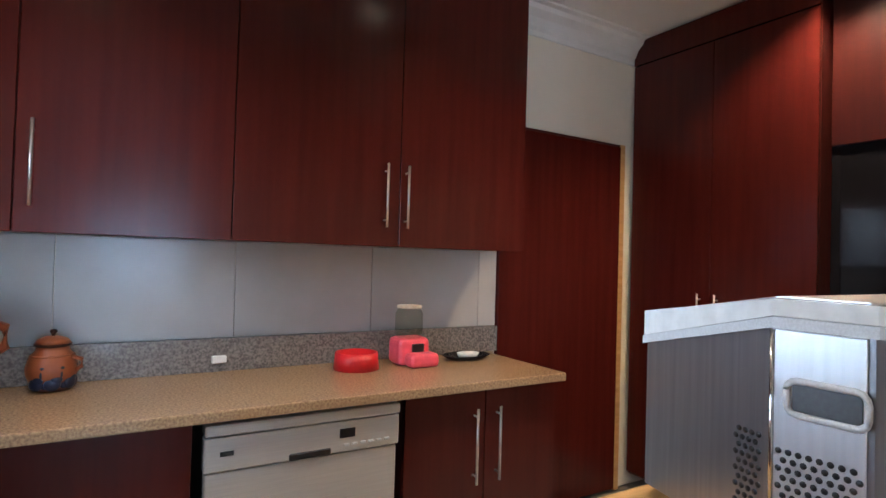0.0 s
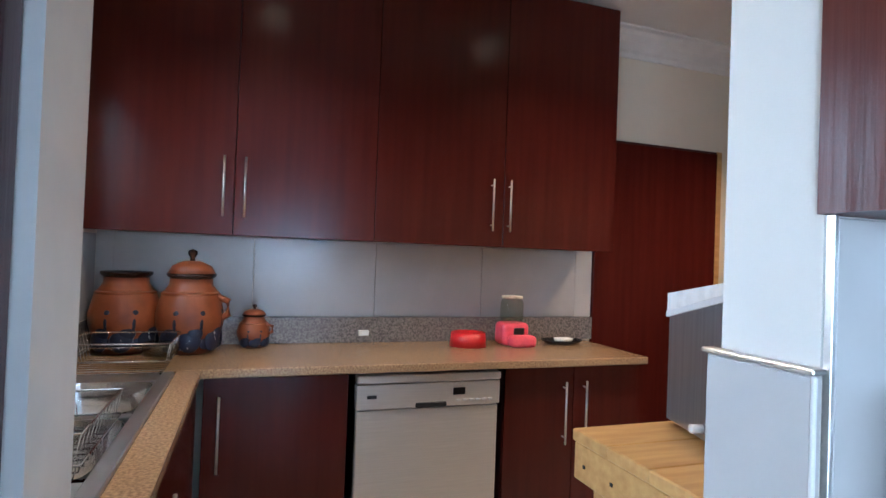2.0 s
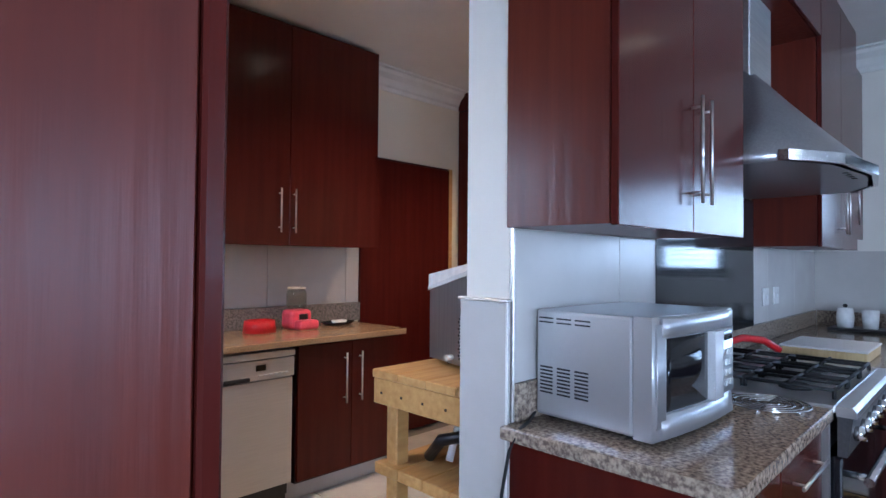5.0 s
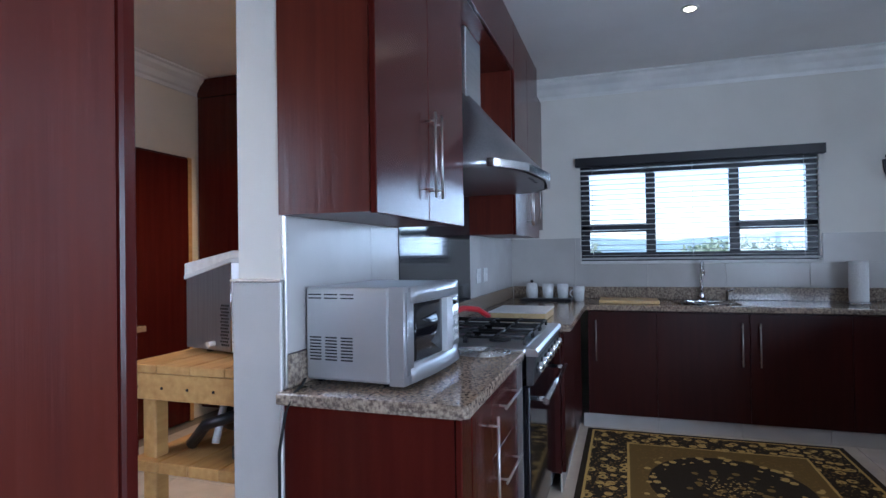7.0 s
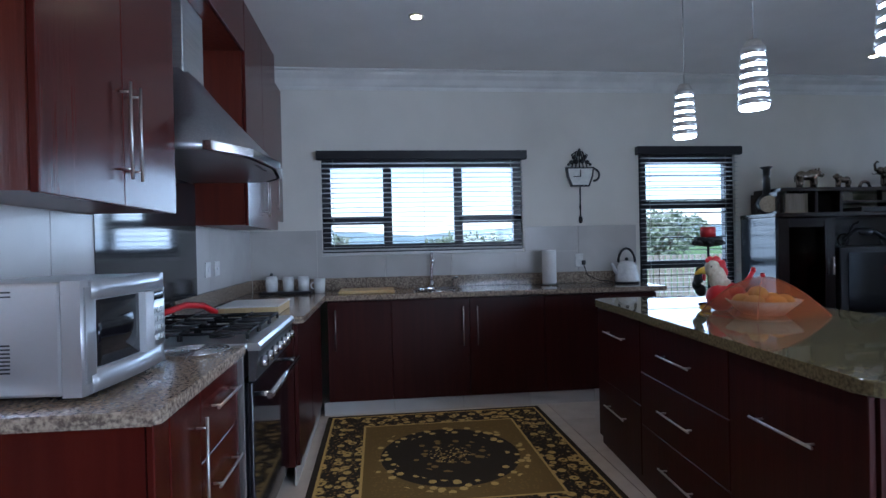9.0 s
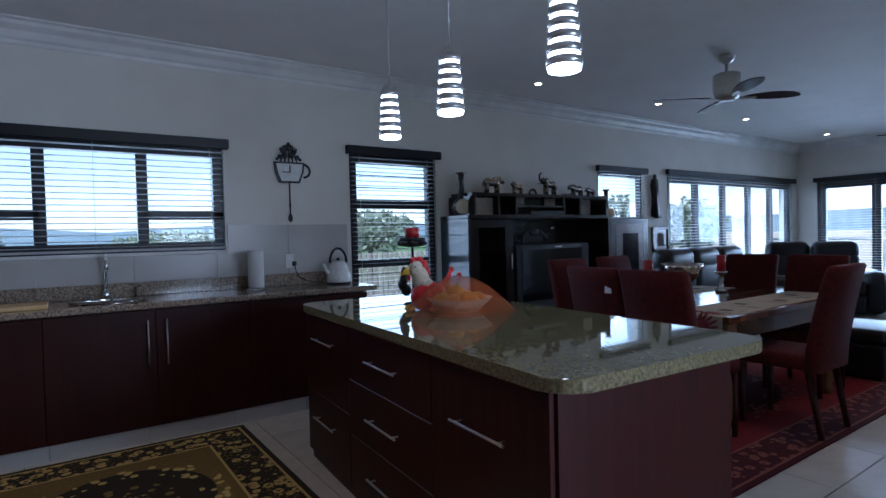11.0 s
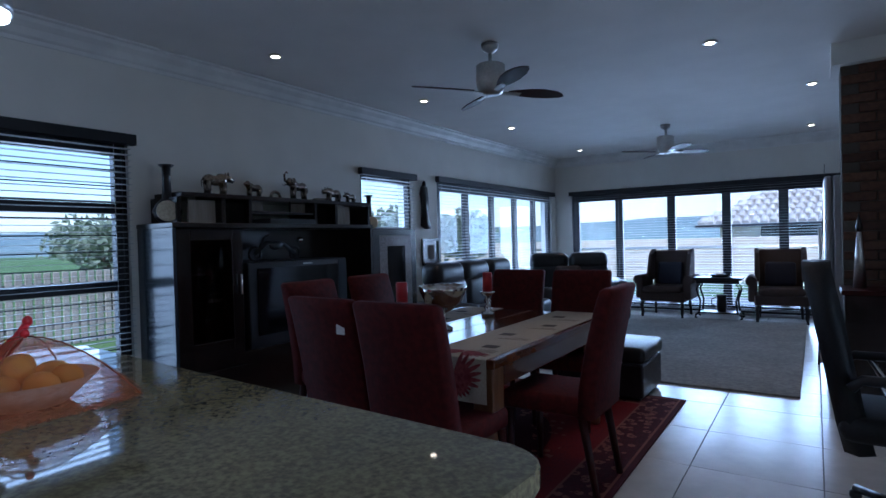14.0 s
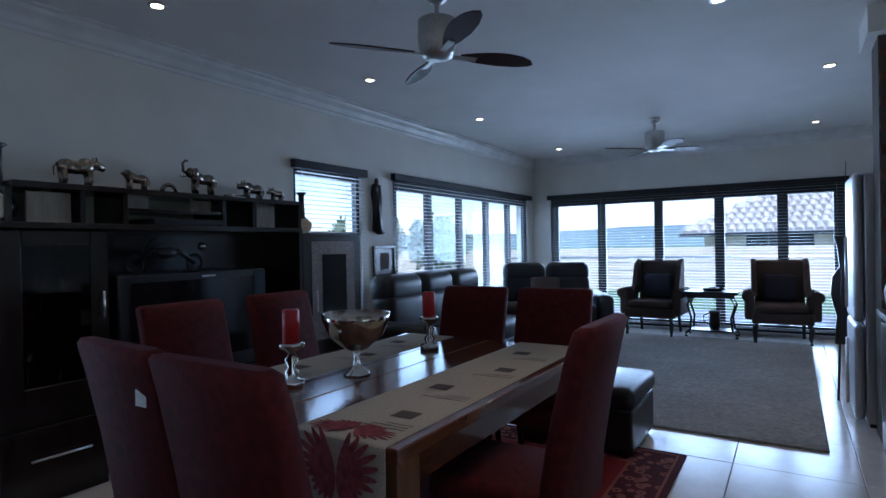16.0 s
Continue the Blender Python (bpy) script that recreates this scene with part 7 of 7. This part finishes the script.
def wing():
    w = thing("wing_chair", (0, 0, 0), "taupe upholstered wing armchair with cabriole legs", "armchair", "wing chairs")
    part("seat", box(-0.29, 0.29, -0.22, 0.36, 0.40, 0.50, 0.04, 3), TAUPE, w)
    part("apron", box(-0.34, 0.34, -0.26, 0.34, 0.26, 0.40, 0.02, 2), TAUPE, w)
    bm = box(-0.29, 0.29, -0.09, 0.05, 0.0, 0.64, 0.04, 3)
    bmesh.ops.transform(bm, matrix=pose(0, -0.25, 0.42, 9, 0, 0), verts=bm.verts[:])
    part("backrest", bm, TAUPE, w)
    for sx_ in (-1, 1):
        bm = prism(bmesh.new(), [(-0.34, 0.56), (-0.36, 1.06), (-0.28, 1.08), (-0.12, 1.0), (-0.06, 0.80), (0.0, 0.66), (0.05, 0.58)], sx_ * 0.27, sx_ * 0.335, "x")
        bmesh.ops.bevel(bm, geom=bm.edges[:], offset=0.018, segments=2, affect="EDGES", profile=0.5)
        part("wing", bm, TAUPE, w)
        part("arm", box(sx_ * 0.36 - 0.06, sx_ * 0.36 + 0.06, -0.25, 0.30, 0.30, 0.60, 0.03, 2), TAUPE, w)
        part("arm_roll", tube(bmesh.new(), [(sx_ * 0.37, -0.28, 0.60), (sx_ * 0.38, 0.31, 0.60)], 0.072, 14), TAUPE, w)
        part("leg", tube(bmesh.new(), [(sx_ * 0.29, 0.30, 0.28), (sx_ * 0.31, 0.335, 0.20), (sx_ * 0.30, 0.315, 0.08), (sx_ * 0.305, 0.34, 0.012)], 0.034, 8, 0.022), EBONY, w, "dark cabriole leg")
        part("leg", tube(bmesh.new(), [(sx_ * 0.27, -0.24, 0.28), (sx_ * 0.28, -0.30, 0.0)], 0.025, 8, 0.02), EBONY, w, "dark back leg")
    bm = box(-0.20, 0.20, -0.05, 0.05, 0, 0.36, 0.05, 3)
    bmesh.ops.transform(bm, matrix=pose(0, -0.13, 0.51, 12, 0, 0), verts=bm.verts[:])
    part("back_cushion", bm, NAVY, w, "dark blue loose cushion")
    return w
wc = wing()
wc.matrix_basis = pose(2.37, -10.66, 0.0, 0, 0, -4)
copy_thing(wc, pose(0.80, -10.66, 0.0, 0, 0, 4))

sdt = thing("side_table", (1.62, -10.65, 0), "dark wooden side table on scrolled iron legs", "table")
part("top", box(1.28, 1.95, -10.88, -10.42, 0.60, 0.64, 0.01, 2), EBONY, sdt)
part("frame", box(1.32, 1.91, -10.84, -10.46, 0.55, 0.60, 0.004), EBONY, sdt)
part("shelf", box(1.34, 1.89, -10.82, -10.48, 0.09, 0.11, 0.004), EBONY, sdt)
for x, sx_ in ((1.34, -1), (1.89, 1)):
    for y in (-10.81, -10.49):
        part("leg", tube(bmesh.new(), [(x - sx_ * 0.03, y, 0.56), (x + sx_ * 0.02, y, 0.45), (x - sx_ * 0.03, y, 0.28), (x - sx_ * 0.015, y, 0.12), (x + sx_ * 0.04, y, 0.06), (x + sx_ * 0.05, y, 0.03), (x + sx_ * 0.02, y, 0.014)], 0.014, 8), IRON, sdt, "scrolled iron leg")
pot_ = thing("metal_jug", (1.6, -10.62, 0.11), "dark metal jug on the lower shelf", "jug")
part("jug", lathe(bmesh.new(), [(0, 0), (0.06, 0), (0.075, 0.08), (0.065, 0.2), (0.08, 0.26), (0.07, 0.26), (0, 0.2)], 1.58, -10.62, 0.111, n=20), EBONY, pot_)
part("handle", tube(bmesh.new(), [(1.65, -10.62, 0.33), (1.72, -10.62, 0.30), (1.72, -10.62, 0.22), (1.65, -10.62, 0.18)], 0.009, 6), EBONY, pot_)
dsh = thing("dish", (1.6, -10.6, 0.64), "low dark dish with pale rim on the side table", "dish")
part("bowl", lathe(bmesh.new(), [(0, 0.01), (0.10, 0.02), (0.15, 0.045), (0.155, 0.045), (0.11, 0.0), (0, 0.0)], 1.6, -10.62, 0.641, n=28), BLACKG, dsh)
part("stone", blob(bmesh.new(), (1.6, -10.62, 0.675), 0.04, (1.6, 1, 0.6)), BRONZE, dsh)

# fridge and brick pier on the far side of the lounge
fg = thing("fridge", (0.0, -7.25, 0), "tall silver fridge freezer beside the brick pier", "fridge")
part("cabinet", box(-0.40, 0.24, -7.58, -6.98, 0.03, 1.78, 0.01, 2), SILVER, fg)
for z0, z1 in ((0.05, 0.72), (0.735, 1.78)):
    d = part("door", box(0.245, 0.305, -7.58, -6.98, z0, z1, 0.025, 3), SILVER, fg)
    part("handle", tube(bmesh.new(), [(0.34, -7.05, z0 + 0.1), (0.34, -7.05, min(z1 - 0.1, z0 + 0.6))], 0.010, 8), SATIN, d)
for x in (-0.35, 0.2):
    for y in (-7.53, -7.03):
        part("foot", box(x - 0.02, x + 0.02, y - 0.02, y + 0.02, 0, 0.03), BLACKP, fg)
rod = single("fishing_rod", tube(bmesh.new(), [(0.36, -7.72, 0.0), (0.33, -7.70, 0.9), (0.29, -7.68, 1.95)], 0.010, 6, 0.003), EBONY, "thin dark fishing rod leaning by the fridge", "rod")
gu = thing("carved_stand", (0.14, -10.75, 0), "dark carved guitar shaped floor sculpture", "sculpture")
part("figure", prism(bmesh.new(), [(0.06, 0.0), (0.22, 0.0), (0.20, 0.35), (0.26, 0.62), (0.24, 0.85), (0.16, 0.98), (0.19, 1.25), (0.22, 1.36), (0.12, 1.36), (0.11, 1.0), (0.06, 0.85), (0.03, 0.62), (0.09, 0.35)], -10.80, -10.72, "y"), EBONY, gu)

pier = single("brick_pier", box(-1.5, 0.19, -6.93, -6.60, 0.0, 2.60), MORTAR, "dark brown face brick pier up to the ceiling", "pier", "structure")
single("pier_bulkhead", box(-1.55, 0.25, -7.0, -6.5, 2.60, H), CEIL, "white plastered bulkhead above the brick pier", "bulkhead", "structure")
cab = thing("low_cabinet", (-0.4, -6.35, 0), "dark timber cabinet in front of the brick pier", "cabinet")
part("body", box(-1.2, 0.20, -6.56, -6.12, 0.0, 0.84, 0.004), ESPR, cab)
part("top", box(-1.22, 0.22, -6.58, -6.10, 0.841, 0.875, 0.004), MAHOGD, cab)
# plain cone ornament with a dark tip; it gives no light
lm = thing("table_lamp", (0.12, -6.34, 0.875), "slim silver cone ornament on the dark cabinet", "ornament")
part("cone", lathe(bmesh.new(), [(0, 0), (0.042, 0), (0.026, 0.26), (0.014, 0.42), (0, 0.43)], 0.10, -6.34, 0.876, n=24), SATIN, lm)
part("tip", lathe(bmesh.new(), [(0.014, 0.42), (0.024, 0.45), (0.010, 0.52), (0, 0.565)], 0.10, -6.34, 0.876, n=16), EBONY, lm)

oc = thing("office_chair", (0.08, -4.25, 0), "high backed black leather office chair", "chair")
bm = bmesh.new()
sec = []
for z, x, w in ((0.36, 0.23, 0.21), (0.50, 0.26, 0.25), (0.74, 0.30, 0.27), (0.94, 0.335, 0.27), (1.08, 0.362, 0.24), (1.15, 0.375, 0.19), (1.175, 0.376, 0.12)):
    sec.append([bm.verts.new(p) for p in ((x + 0.045, -4.25 - w * 0.8, z), (x + 0.05, -4.25 + w * 0.8, z), (x, -4.25 + w, z), (x - 0.06, -4.25 + w * 0.8, z), (x - 0.06, -4.25 - w * 0.8, z), (x, -4.25 - w, z))])
for a, b_ in zip(sec, sec[1:]):
    for k in range(6):
        f = bm.faces.new((a[k], a[(k + 1) % 6], b_[(k + 1) % 6], b_[k]))
        f.smooth = True
bm.faces.new(sec[-1])
bm.faces.new(sec[0][::-1])
part("backrest", bm, LEATHM, oc)
part("seat", box(-0.22, 0.30, -4.51, -3.99, 0.42, 0.53, 0.05, 3), LEATHM, oc)
for y in (-4.53, -3.97):
    part("armrest", tube(bmesh.new(), [(0.26, y, 0.66), (0.22, y, 0.70), (-0.12, y, 0.70), (-0.15, y, 0.68)], 0.022, 8), BLACKP, oc)
    part("arm_bracket", tube(bmesh.new(), [(0.16, y, 0.69), (0.10, y, 0.58), (0.02, y, 0.47)], 0.014, 8), CHROME, oc, "chrome arm bracket")
part("column", tube(bmesh.new(), [(0.04, -4.25, 0.08), (0.04, -4.25, 0.42)], 0.03, 10), BLACKP, oc)
for k in range(5):
    a = radians(72 * k + 20)
    part("base_leg", tube(bmesh.new(), [(0.04, -4.25, 0.10), (0.04 + 0.30 * math.cos(a), -4.25 + 0.30 * math.sin(a), 0.06)], 0.02, 8), BLACKP, oc)
    part("castor", blob(bmesh.new(), (0.04 + 0.30 * math.cos(a), -4.25 + 0.30 * math.sin(a), 0.028), 0.028), BLACKP, oc)
ds = thing("desk", (-0.6, -4.2, 0), "dark desk with glass top by the office chair", "desk")
part("top", box(-1.1, -0.28, -4.9, -3.4, 0.73, 0.745, 0.003), BLACKG, ds)
for x in (-1.05, -0.34):
    for y in (-4.85, -3.45):
        part("leg", tube(bmesh.new(), [(x, y, 0.0), (x, y, 0.73)], 0.02, 8), CHROME, ds)

# ---- bricks and floor tiles ----
bk = mesh_of(box(-0.106, 0.106, -0.012, 0.012, -0.034, 0.034, 0.004), BRICKM, "brick")
nb = 0
for r in range(34):
    for k in range(8):
        x = 0.08 - k * 0.222 - (0.111 if r % 2 else 0)
        piece("brick", bk, pose(x, -6.592, 0.04 + r * 0.0765), pier)
ft = mesh_of(box(-0.3125, 0.3125, -0.3275, 0.3275, -0.010, 0.0, 0.0015), TILEF, "floor_tile")
nx, ny = 12, 23
for i in range(nx):
    for j in range(ny):
        x, y = -2.5 + 0.035 + 0.63 * i, 3.39 - 0.66 * j - 0.33
        if x < -0.95 and y > 1.4:
            continue
        cx, cy = 0.665 - 0.63 * 5 + 0.63 * i, -4.86 + 0.66 * 12 - 0.66 * j
        if cx > XE + 0.2 or cy > YN + 0.2 or cy < YS - 0.4 or (cx < -0.7 and cy > 1.4):
            continue
        piece("floor_tile", ft, pose(cx, cy, 0.0), floor)
